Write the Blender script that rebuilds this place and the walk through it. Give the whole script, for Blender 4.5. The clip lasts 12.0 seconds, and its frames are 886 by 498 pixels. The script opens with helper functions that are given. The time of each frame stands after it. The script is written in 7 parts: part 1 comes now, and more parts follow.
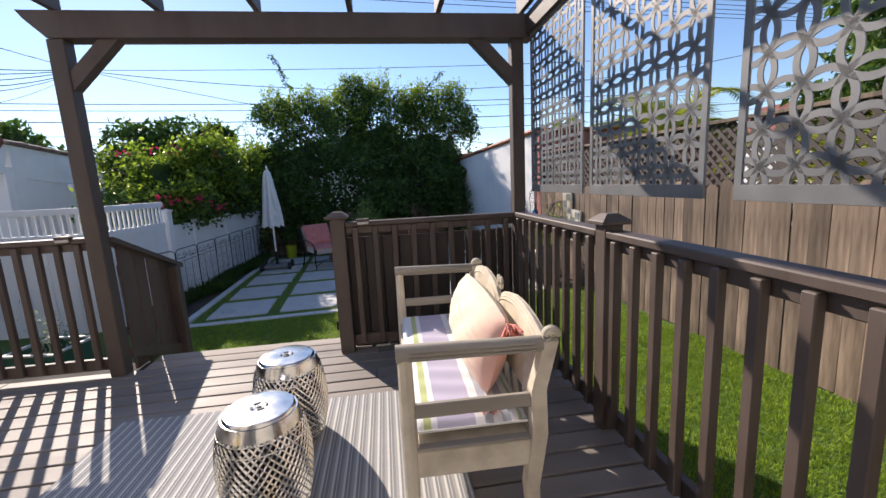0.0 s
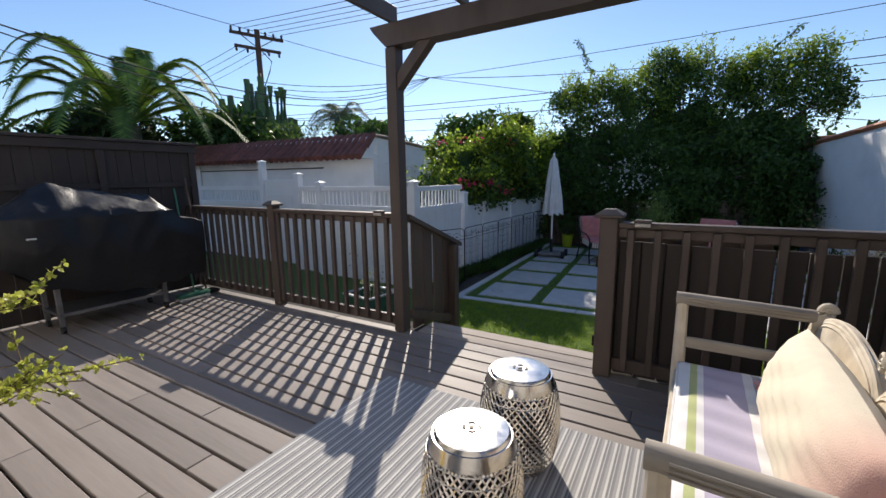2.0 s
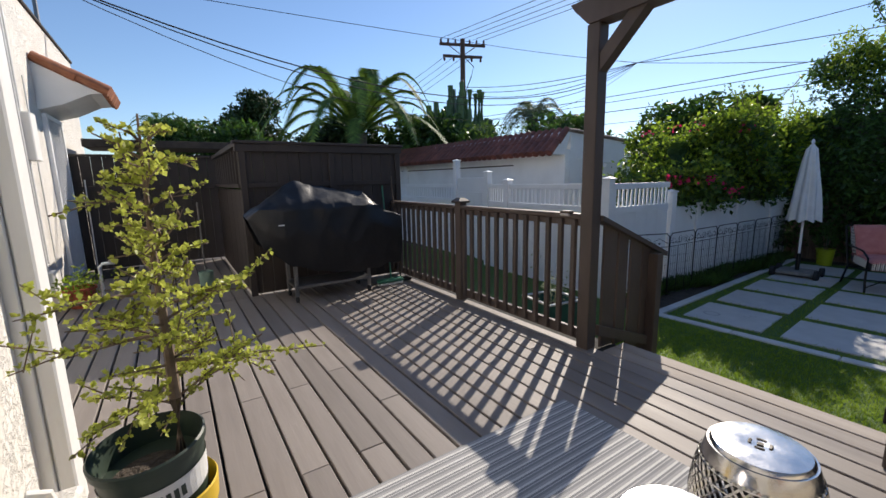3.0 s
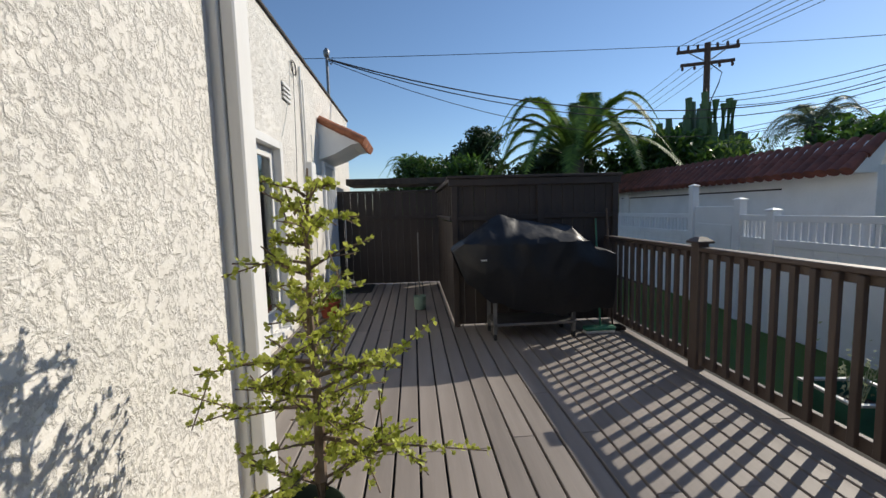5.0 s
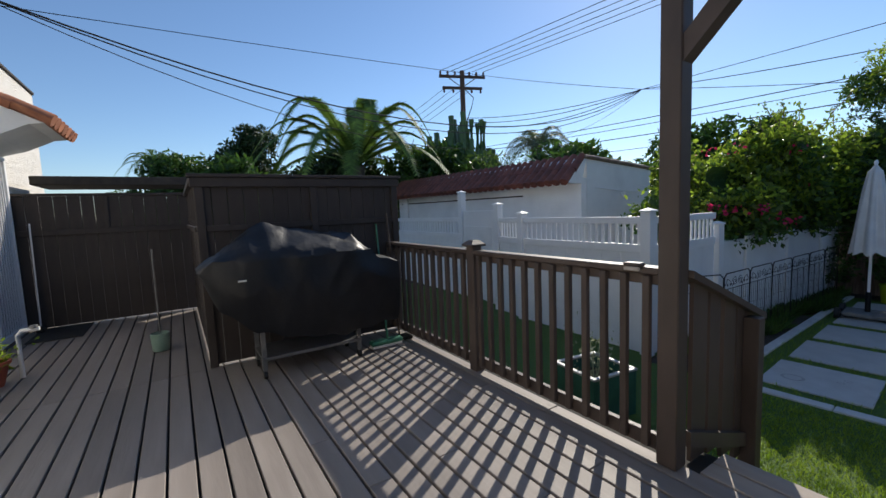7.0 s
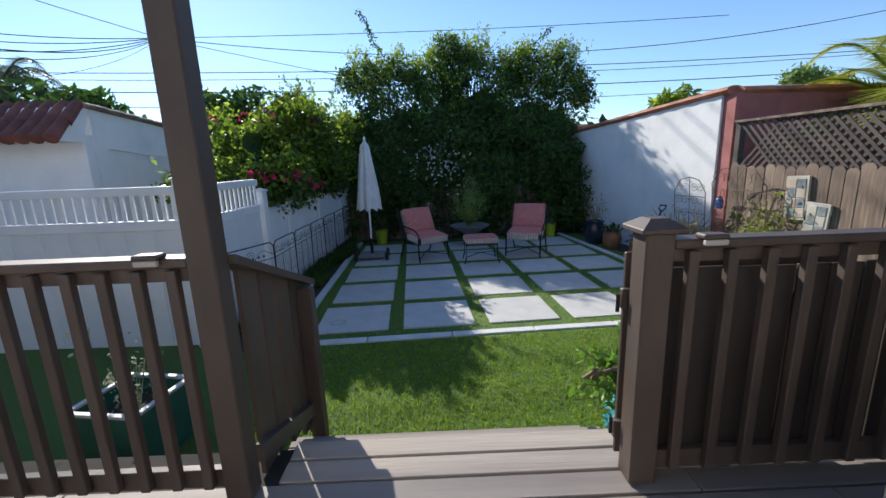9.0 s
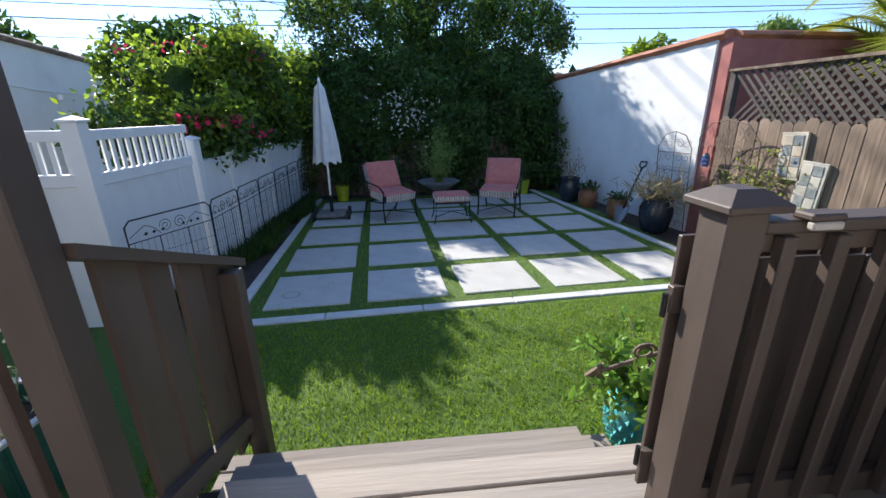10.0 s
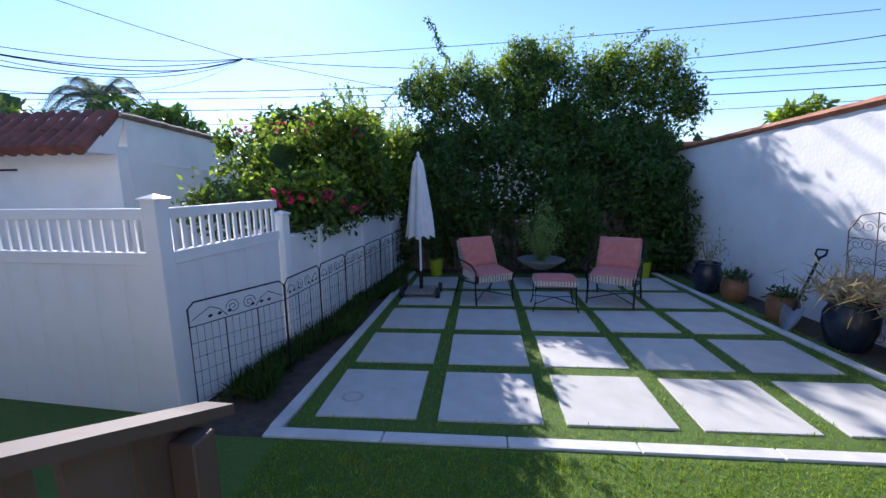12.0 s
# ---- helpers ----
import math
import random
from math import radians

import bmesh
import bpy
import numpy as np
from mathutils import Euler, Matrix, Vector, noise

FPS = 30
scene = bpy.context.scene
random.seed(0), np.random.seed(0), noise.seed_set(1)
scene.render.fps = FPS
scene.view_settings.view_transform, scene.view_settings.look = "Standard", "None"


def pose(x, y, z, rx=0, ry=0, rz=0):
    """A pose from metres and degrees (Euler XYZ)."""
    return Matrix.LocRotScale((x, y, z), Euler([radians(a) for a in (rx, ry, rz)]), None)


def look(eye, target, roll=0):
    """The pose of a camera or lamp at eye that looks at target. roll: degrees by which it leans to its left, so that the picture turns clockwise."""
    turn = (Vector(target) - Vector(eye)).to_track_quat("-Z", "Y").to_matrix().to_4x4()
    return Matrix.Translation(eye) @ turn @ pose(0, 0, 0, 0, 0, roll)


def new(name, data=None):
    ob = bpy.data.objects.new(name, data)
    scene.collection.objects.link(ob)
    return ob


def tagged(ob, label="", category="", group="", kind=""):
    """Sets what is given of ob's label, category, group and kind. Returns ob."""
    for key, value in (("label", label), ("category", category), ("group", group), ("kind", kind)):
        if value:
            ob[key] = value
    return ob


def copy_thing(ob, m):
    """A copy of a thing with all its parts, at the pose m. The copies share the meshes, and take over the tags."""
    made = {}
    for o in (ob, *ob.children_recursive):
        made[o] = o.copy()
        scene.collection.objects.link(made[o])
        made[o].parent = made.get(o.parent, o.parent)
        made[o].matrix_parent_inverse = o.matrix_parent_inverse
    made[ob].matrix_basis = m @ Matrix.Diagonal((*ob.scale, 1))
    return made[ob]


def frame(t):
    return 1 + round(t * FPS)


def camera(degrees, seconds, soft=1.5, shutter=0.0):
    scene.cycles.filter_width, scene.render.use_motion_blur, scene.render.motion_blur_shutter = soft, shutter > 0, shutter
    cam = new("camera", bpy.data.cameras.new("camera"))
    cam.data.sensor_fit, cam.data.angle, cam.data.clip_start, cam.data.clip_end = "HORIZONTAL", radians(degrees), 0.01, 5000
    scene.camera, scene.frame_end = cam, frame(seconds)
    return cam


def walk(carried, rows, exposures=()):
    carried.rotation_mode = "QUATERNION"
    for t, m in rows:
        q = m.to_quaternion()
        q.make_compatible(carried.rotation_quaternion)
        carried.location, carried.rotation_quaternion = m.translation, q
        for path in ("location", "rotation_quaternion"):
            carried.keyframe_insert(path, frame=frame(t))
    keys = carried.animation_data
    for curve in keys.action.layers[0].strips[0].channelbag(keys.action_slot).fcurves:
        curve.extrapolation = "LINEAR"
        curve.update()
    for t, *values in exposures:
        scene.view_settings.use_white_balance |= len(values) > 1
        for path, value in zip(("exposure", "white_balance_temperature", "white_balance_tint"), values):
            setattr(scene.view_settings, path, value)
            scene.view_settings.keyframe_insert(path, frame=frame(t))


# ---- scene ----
cam = camera(94.9, 12.0)
PATH = [
    (0, (0.354, 0.291, 1.385), (0.742, 2.225, 1.059), -2.8),
    (0.5, (0.415, 0.493, 1.409), (0.576, 2.46, 1.086), -2.2),
    (1, (0.431, 0.628, 1.437), (0.313, 2.598, 1.111), -1.5),
    (1.5, (0.471, 0.697, 1.442), (-0.021, 2.607, 1.106), -1.0),
    (2, (0.417, 0.735, 1.404), (-0.483, 2.488, 1.061), -0.8),
    (2.5, (0.318, 0.844, 1.397), (-0.96, 2.344, 1.053), -0.9),
    (3, (0.256, 0.959, 1.392), (-1.321, 2.142, 1.055), -1.2),
    (3.5, (0.248, 1.036, 1.384), (-1.531, 1.898, 1.076), -1.5),
    (3.7, (0.224, 1.04, 1.389), (-1.596, 1.814, 1.09), -1.7),
    (5.3, (-0.195, 1.283, 1.481), (-2.181, 1.469, 1.332), -1.3),
    (5.5, (-0.254, 1.334, 1.469), (-2.244, 1.495, 1.345), -1.0),
    (6, (-0.398, 1.392, 1.467), (-2.389, 1.566, 1.375), -0.5),
    (6.5, (-0.571, 1.388, 1.474), (-2.493, 1.924, 1.343), -1.4),
    (6.8, (-0.589, 1.491, 1.473), (-2.358, 2.406, 1.287), -2.0),
    (7, (-0.607, 1.542, 1.458), (-2.203, 2.732, 1.268), -2.3),
    (7.5, (-0.618, 1.68, 1.456), (-1.601, 3.406, 1.225), -2.6),
    (7.7, (-0.63, 1.718, 1.45), (-1.351, 3.567, 1.201), -2.8),
    (9.3, (-0.793, 2.341, 1.415), (-0.585, 4.27, 0.932), -1.7),
    (9.5, (-0.79, 2.467, 1.389), (-0.547, 4.378, 0.852), -1.5),
    (10, (-0.767, 2.765, 1.384), (-0.469, 4.636, 0.741), -0.8),
    (10.5, (-0.671, 3.063, 1.355), (-0.367, 4.934, 0.716), -0.4),
    (11, (-0.582, 3.296, 1.386), (-0.329, 5.203, 0.837), -0.3),
    (11.5, (-0.57, 3.474, 1.44), (-0.435, 5.43, 1.043), -0.4),
    (12, (-0.592, 3.598, 1.442), (-0.782, 5.563, 1.118), -0.9),
]
EXPOSURES = [(0.0, 0.72, 6650.0, 17.0), (1.0, 0.5, 6500.0, 14.5), (1.5, 0.4, 6500.0, 14.0), (2.5, 0.42, 6600.0, 13.5), (3.5, 0.3, 6550.0, 12.5), (5.5, 0.1, 6500.0, 9.5), (6.5, 0.1, 6450.0, 10.0),
             (7.5, 0.4, 6300.0, 11.0), (9.5, 0.82, 6150.0, 11.0), (10.5, 1.24, 6250.0, 12.0), (11.5, 1.06, 6000.0, 17.0), (12.0, 0.98, 5900.0, 19.0)]
walk(cam, [(t, look(eye, target, roll)) for t, eye, target, roll in PATH], EXPOSURES)

# ---- daylight: low morning sun over the garden's far left corner ----
SUN_EL, SUN_AZ = 31.5, -27.0          # elevation; azimuth from +y towards +x
world = bpy.data.worlds.new("world")
scene.world = world
world.use_nodes = True
wn = world.node_tree.nodes
sky = wn.new("ShaderNodeTexSky")
sky.sky_type, sky.sun_disc = 'NISHITA', False
sky.sun_elevation, sky.sun_rotation = radians(SUN_EL), radians(SUN_AZ)
sky.air_density, sky.dust_density, sky.ozone_density = 1.0, 0.10, 4.5
wn["Background"].inputs[1].default_value = 0.115
world.node_tree.links.new(sky.outputs[0], wn["Background"].inputs[0])
sun_data = bpy.data.lights.new("sun", 'SUN')
sun_data.energy, sun_data.angle, sun_data.color = 4.3, radians(0.53), (1.0, 0.92, 0.79)
sun_way = Vector((math.cos(radians(SUN_EL)) * math.sin(radians(SUN_AZ)), math.cos(radians(SUN_EL)) * math.cos(radians(SUN_AZ)), math.sin(radians(SUN_EL))))
new("sun", sun_data).matrix_world = look(sun_way * 40, (0, 0, 0))

# ---- mesh tools ----
class Geo:
    """Collects vertices and faces of one part."""

    def __init__(self):
        self.v, self.f = [], []

    def add(self, verts, faces):
        n = len(self.v)
        self.v.extend(tuple(p) for p in verts)
        self.f.extend(tuple(i + n for i in q) for q in faces)
        return self

    def box(self, x0, x1, y0, y1, z0, z1, b=0.0, m=None):
        """A box with chamfered edges."""
        if b <= 0:
            vs = [(x, y, z) for x in (x0, x1) for y in (y0, y1) for z in (z0, z1)]
            fs = [(0, 1, 3, 2), (4, 6, 7, 5), (0, 4, 5, 1), (2, 3, 7, 6), (0, 2, 6, 4), (1, 5, 7, 3)]
        else:
            b = min(b, (x1 - x0) * 0.45, (y1 - y0) * 0.45, (z1 - z0) * 0.45)
            vs, fs = [], []
            for i in range(8):
                sx, sy, sz = i & 1, (i >> 1) & 1, (i >> 2) & 1
                cx, cy, cz = (x1 if sx else x0), (y1 if sy else y0), (z1 if sz else z0)
                dx, dy, dz = (-b if sx else b), (-b if sy else b), (-b if sz else b)
                vs += [(cx, cy + dy, cz + dz), (cx + dx, cy, cz + dz), (cx + dx, cy + dy, cz)]
            def k(i, a):
                return 3 * i + a
            for a in range(3):
                o = [1 << c for c in range(3) if c != a]
                for s in (0, 1):
                    base = (1 << a) * s
                    q = [k(base, a), k(base + o[0], a), k(base + o[0] + o[1], a), k(base + o[1], a)]
                    fs.append(q)
                for s in ((0, 0), (1, 0), (0, 1), (1, 1)):
                    i = s[0] * o[0] + s[1] * o[1]
                    j = i + (1 << a)
                    c = [c for c in range(3) if c != a]
                    fs.append([k(i, c[0]), k(j, c[0]), k(j, c[1]), k(i, c[1])])
            for i in range(8):
                fs.append([k(i, 0), k(i, 1), k(i, 2)])
        if m is not None:
            vs = [m @ Vector(p) for p in vs]
        return self.add(vs, fs)

    def tube(self, path, radius, n=8, closed=False, caps=True, flat=1.0):
        """A tube along a path; radius is a number or one for each point."""
        pts = [Vector(p) for p in path]
        rs = radius if isinstance(radius, (list, tuple)) else [radius] * len(pts)
        up = Vector((0, 0, 1))
        rings = []
        for i, p in enumerate(pts):
            a = pts[i - 1] if (i > 0 or closed) else p
            c = pts[(i + 1) % len(pts)] if (i < len(pts) - 1 or closed) else p
            t = (c - a)
            t = t.normalized() if t.length > 1e-9 else Vector((0, 0, 1))
            side = t.cross(up)
            if side.length < 0.05:
                side = t.cross(Vector((1, 0, 0)))
            side.normalize()
            top = side.cross(t).normalized()
            rings.append([p + side * (math.cos(2 * math.pi * j / n) * rs[i]) + top * (math.sin(2 * math.pi * j / n) * rs[i] * flat) for j in range(n)])
        vs = [q for r in rings for q in r]
        fs = []
        m = len(rings)
        for i in range(m if closed else m - 1):
            for j in range(n):
                a, b2 = i * n + j, i * n + (j + 1) % n
                c, d = ((i + 1) % m) * n + (j + 1) % n, ((i + 1) % m) * n + j
                fs.append((a, b2, c, d))
        if caps and not closed:
            fs.append(tuple(range(n))[::-1])
            fs.append(tuple(range((m - 1) * n, m * n)))
        return self.add(vs, fs)

    def lathe(self, profile, n=32, at=(0, 0, 0), wobble=0.0):
        """A turned body from (radius, height) pairs."""
        vs, fs = [], []
        for r, z in profile:
            for j in range(n):
                a = 2 * math.pi * j / n
                w = 1 + wobble * math.sin(3 * a + z * 20)
                vs.append((at[0] + r * w * math.cos(a), at[1] + r * w * math.sin(a), at[2] + z))
        for i in range(len(profile) - 1):
            for j in range(n):
                fs.append((i * n + j, i * n + (j + 1) % n, (i + 1) * n + (j + 1) % n, (i + 1) * n + j))
        if profile[0][0] > 1e-4:
            fs.append(tuple(range(n))[::-1])
        if profile[-1][0] > 1e-4:
            fs.append(tuple(range((len(profile) - 1) * n, len(profile) * n)))
        return self.add(vs, fs)

    def grid(self, fn, nu, nv):
        """A sheet fn(i/nu, j/nv)."""
        vs = [fn(i / nu, j / nv) for i in range(nu + 1) for j in range(nv + 1)]
        fs = [(i * (nv + 1) + j, (i + 1) * (nv + 1) + j, (i + 1) * (nv + 1) + j + 1, i * (nv + 1) + j + 1) for i in range(nu) for j in range(nv)]
        return self.add(vs, fs)

    def prism(self, outline, y0, y1, m=None):
        """An outline in x, z pushed along y."""
        n = len(outline)
        vs = [(x, y0, z) for x, z in outline] + [(x, y1, z) for x, z in outline]
        fs = [tuple(range(n)), tuple(range(n, 2 * n))[::-1]] + [(i, i + n, (i + 1) % n + n, (i + 1) % n) for i in range(n)]
        if m is not None:
            vs = [m @ Vector(p) for p in vs]
        return self.add(vs, fs)

    def mesh(self, name, material, smooth=False):
        me = bpy.data.meshes.new(name)
        me.from_pydata([tuple(p) for p in self.v], [], self.f)
        bm = bmesh.new()
        bm.from_mesh(me)
        if len(bm.faces) < 40000:
            bmesh.ops.recalc_face_normals(bm, faces=bm.faces)
        for face in bm.faces:
            face.smooth = smooth
        if smooth:
            for e in bm.edges:
                if len(e.link_faces) == 2 and e.calc_face_angle(0) > 0.7:
                    e.smooth = False
        bm.to_mesh(me)
        bm.free()
        me.materials.append(material)
        return me


def thing(name, m, label, category, group="", kind=""):
    """An empty at a thing's base, which its parts hang from."""
    ob = new(name)
    ob.empty_display_size = 0.1
    ob.matrix_world = m
    return tagged(ob, label, category, group, kind)


def part(name, geo, material, parent, label="", smooth=False, kind="", m=None):
    ob = new(name, geo if isinstance(geo, bpy.types.Mesh) else geo.mesh(name, material, smooth))
    ob.parent = parent
    if m is not None:
        ob.matrix_local = m
    return tagged(ob, label, "", "", kind)


def solid(name, geo, material, m=None, label="", category="", group="", kind="", smooth=False):
    """A thing or a piece of the setting that is one mesh."""
    ob = new(name, geo if isinstance(geo, bpy.types.Mesh) else geo.mesh(name, material, smooth))
    if m is not None:
        ob.matrix_world = m
    return tagged(ob, label, category, group, kind)


def leaves_mesh(name, material, points, size, droop=0.3, aspect=0.5, spread=1.0, normals=None, fold=0.25):
    """Many small folded leaves, four triangles each, at the points (n x 3)."""
    n = len(points)
    points = np.asarray(points, float)
    d = np.random.normal(size=(n, 3)) * spread
    if normals is not None:
        d += np.asarray(normals)
    d[:, 2] -= droop
    d /= np.linalg.norm(d, axis=1)[:, None] + 1e-9
    r = np.random.normal(size=(n, 3))
    s = np.cross(d, r)
    s /= np.linalg.norm(s, axis=1)[:, None] + 1e-9
    u = np.cross(s, d)
    l = size * np.random.uniform(0.6, 1.3, n)[:, None]
    w = l * aspect
    base, tip, mid = points, points + d * l, points + d * l * 0.45
    a, b = mid + s * w * 0.5 + u * w * fold, mid - s * w * 0.5 + u * w * fold
    v = np.stack([base, a, tip, b], 1).reshape(-1, 3)
    i = np.arange(n)[:, None] * 4
    f = np.concatenate([i + np.array([[0, 1, 2]]), i + np.array([[0, 2, 3]])], 0)
    me = bpy.data.meshes.new(name)
    me.vertices.add(len(v))
    me.vertices.foreach_set("co", v.ravel())
    me.loops.add(len(f) * 3)
    me.loops.foreach_set("vertex_index", f.ravel().astype(np.int32))
    me.polygons.add(len(f))
    me.polygons.foreach_set("loop_start", np.arange(len(f), dtype=np.int32) * 3)
    me.update(calc_edges=True)
    me.validate()
    me.materials.append(material)
    return me


DECK = pose(0.07, 3.70, 0, 0, 0, -3.5)   # the deck and the house stand a little askew to the garden
GROUND = -0.44

# ---- materials ----
def hexa(c):
    return (*c, 1.0)


def surf(name, c1, c2, scale=6.0, rough=0.6, metal=0.0, bump=0.15, bump_scale=60.0, stain=None, stain_scale=1.5, stain_amount=0.5,
         stretch=(1, 1, 1), vary=0.0, trans=0.0, dist=0.004, spec=0.5, island=0.0, flakes=False):
    """Two colours mixed by fine and broad noise, broad stains, relief and uneven gloss."""
    mt = bpy.data.materials.new(name)
    mt.use_nodes = True
    nt = mt.node_tree
    N, L = nt.nodes, nt.links
    bs = N["Principled BSDF"]
    tc, mp = N.new("ShaderNodeTexCoord"), N.new("ShaderNodeMapping")
    mp.inputs["Scale"].default_value = stretch
    L.new(tc.outputs["Object"], mp.inputs[0])
    n1, n2, n3 = (N.new("ShaderNodeTexNoise") for _ in range(3))
    for n, sc, de in ((n1, scale, 5), (n2, stain_scale, 3), (n3, bump_scale, 4)):
        L.new(mp.outputs[0], n.inputs["Vector"])
        n.inputs["Scale"].default_value, n.inputs["Detail"].default_value = sc, de
    r1 = N.new("ShaderNodeValToRGB")
    r1.color_ramp.elements[0].position, r1.color_ramp.elements[1].position = 0.3, 0.7
    r1.color_ramp.elements[0].color, r1.color_ramp.elements[1].color = hexa(c1), hexa(c2)
    L.new(n1.outputs[0], r1.inputs[0])
    col = r1.outputs[0]
    if stain:
        r2 = N.new("ShaderNodeValToRGB")
        r2.color_ramp.elements[0].position, r2.color_ramp.elements[1].position = 0.48, 0.72
        r2.color_ramp.elements[0].color, r2.color_ramp.elements[1].color = (0, 0, 0, 1), (stain_amount,) * 3 + (1,)
        L.new(n2.outputs[0], r2.inputs[0])
        mx = N.new("ShaderNodeMix")
        mx.data_type = 'RGBA'
        L.new(r2.outputs[0], mx.inputs[0])
        L.new(col, mx.inputs[6])
        mx.inputs[7].default_value = hexa(stain)
        col = mx.outputs[2]
    if vary or island:
        hs = N.new("ShaderNodeHueSaturation")
        mr = N.new("ShaderNodeMapRange")
        k = vary or island
        mr.inputs[3].default_value, mr.inputs[4].default_value = 1 - k, 1 + k
        if vary:
            L.new(N.new("ShaderNodeObjectInfo").outputs["Random"], mr.inputs[0])
        else:
            L.new(N.new("ShaderNodeNewGeometry").outputs["Random Per Island"], mr.inputs[0])
        L.new(mr.outputs[0], hs.inputs["Value"])
        L.new(col, hs.inputs["Color"])
        col = hs.outputs[0]
    L.new(col, bs.inputs["Base Color"])
    mr2 = N.new("ShaderNodeMapRange")
    mr2.inputs[3].default_value, mr2.inputs[4].default_value = max(0.02, rough - 0.12), min(1, rough + 0.12)
    L.new(n1.outputs[0], mr2.inputs[0])
    L.new(mr2.outputs[0], bs.inputs["Roughness"])
    bs.inputs["Metallic"].default_value = metal
    bs.inputs["Specular IOR Level"].default_value = spec
    if bump:
        bp = N.new("ShaderNodeBump")
        bp.inputs["Strength"].default_value, bp.inputs["Distance"].default_value = bump, dist
        relief = n3.outputs[0]
        if flakes:
            # trowelled plaster: flat flakes with sharp broken edges over a finer grain
            n3.inputs["Detail"].default_value, n3.inputs["Distortion"].default_value = 7, 0.25
            n3.inputs["Roughness"].default_value = 0.62
            sh = N.new("ShaderNodeMath")
            sh.operation = 'MULTIPLY_ADD'
            sh.inputs[1].default_value = 0.55
            L.new(n2.outputs[0], sh.inputs[0])
            L.new(n3.outputs[0], sh.inputs[2])
            rf = N.new("ShaderNodeValToRGB")
            rf.color_ramp.elements[0].position, rf.color_ramp.elements[1].position = 0.70, 0.86
            L.new(sh.outputs[0], rf.inputs[0])
            ml = N.new("ShaderNodeMath")
            ml.operation = 'MULTIPLY_ADD'
            ml.inputs[1].default_value = 0.35
            L.new(n1.outputs[0], ml.inputs[0])
            L.new(rf.outputs[0], ml.inputs[2])
            relief = ml.outputs[0]
        L.new(relief, bp.inputs["Height"])
        L.new(bp.outputs[0], bs.inputs["Normal"])
    if trans:
        tr = N.new("ShaderNodeBsdfTranslucent")
        L.new(col, tr.inputs[0])
        ms = N.new("ShaderNodeMixShader")
        ms.inputs[0].default_value = trans
        L.new(bs.outputs[0], ms.inputs[1])
        L.new(tr.outputs[0], ms.inputs[2])
        L.new(ms.outputs[0], N["Material Output"].inputs[0])
    return mt


BROWN = surf("brown_paint", (0.070, 0.050, 0.041), (0.100, 0.074, 0.061), 9, 0.55, bump=0.25, bump_scale=45, stain=(0.115, 0.090, 0.074), stain_scale=3, stain_amount=0.5, vary=0.12, stretch=(1, 1, 0.35))
# darker copy of the brown paint, with shade put into the colour
SHADEDBROWN = surf("shaded_brown_paint", (0.032, 0.024, 0.021), (0.050, 0.039, 0.034), 9, 0.65, bump=0.25, bump_scale=45, stain=(0.062, 0.05, 0.043), stain_scale=2, stain_amount=0.4, vary=0.10, stretch=(1, 1, 0.35))
PLANK = surf("deck_plank", (0.20, 0.172, 0.151), (0.275, 0.24, 0.214), 7, 0.62, bump=0.35, bump_scale=40, stain=(0.15, 0.122, 0.104), stain_scale=2.2, stain_amount=0.45, vary=0.14, stretch=(0.12, 1, 1))
PALEPLANK = surf("weathered_bare_plank", (0.30, 0.255, 0.215), (0.42, 0.37, 0.32), 9, 0.8, bump=0.6, bump_scale=45, stain=(0.20, 0.165, 0.14), stain_scale=5, stain_amount=0.6, vary=0.1, stretch=(0.08, 1, 1), dist=0.006)
# near-black fill, mostly standing in for shade in gaps and closed spaces
DARKGAP = surf("dark_fill_and_gap_shade", (0.02, 0.017, 0.014), (0.03, 0.026, 0.02), 5, 0.9)
STUCCO = surf("white_stucco", (0.73, 0.695, 0.63), (0.81, 0.78, 0.725), 60, 0.88, bump=0.72, bump_scale=29, stain=(0.62, 0.595, 0.55), stain_scale=2.6, stain_amount=0.5, dist=0.011, flakes=True)
WHITEWALL = surf("white_painted_block", (0.83, 0.83, 0.815), (0.87, 0.87, 0.855), 4, 0.8, bump=0.35, bump_scale=22, stain=(0.66, 0.66, 0.65), stain_scale=1.2, stain_amount=0.5, dist=0.01)
VINYL = surf("white_vinyl", (0.87, 0.87, 0.87), (0.90, 0.90, 0.89), 3, 0.4, bump=0.05, bump_scale=30, stain=(0.7, 0.7, 0.69), stain_scale=2, stain_amount=0.35)
WHITETRIM = surf("white_trim_paint", (0.74, 0.73, 0.70), (0.80, 0.79, 0.76), 8, 0.5, bump=0.25, bump_scale=50, stain=(0.58, 0.55, 0.5), stain_scale=4, stain_amount=0.4, stretch=(1, 1, 0.3))
# turf base darker than its blades, for the shade between them
GRASS = surf("artificial_turf", (0.060, 0.125, 0.014), (0.115, 0.205, 0.022), 40, 0.75, bump=0.8, bump_scale=220, stain=(0.075, 0.16, 0.02), stain_scale=1.2, stain_amount=0.6, dist=0.02)
DIRT = surf("bare_soil", (0.05, 0.038, 0.028), (0.10, 0.078, 0.06), 14, 0.95, bump=0.8, bump_scale=50, dist=0.03)
SLAB = surf("concrete_slab", (0.47, 0.465, 0.44), (0.56, 0.55, 0.52), 5, 0.8, bump=0.25, bump_scale=60, stain=(0.42, 0.41, 0.385), stain_scale=1.8, stain_amount=0.5, vary=0.05)
KERB = surf("concrete_edging", (0.55, 0.55, 0.53), (0.64, 0.64, 0.62), 8, 0.85, bump=0.4, bump_scale=50, stain=(0.40, 0.39, 0.37), stain_scale=3, stain_amount=0.5)
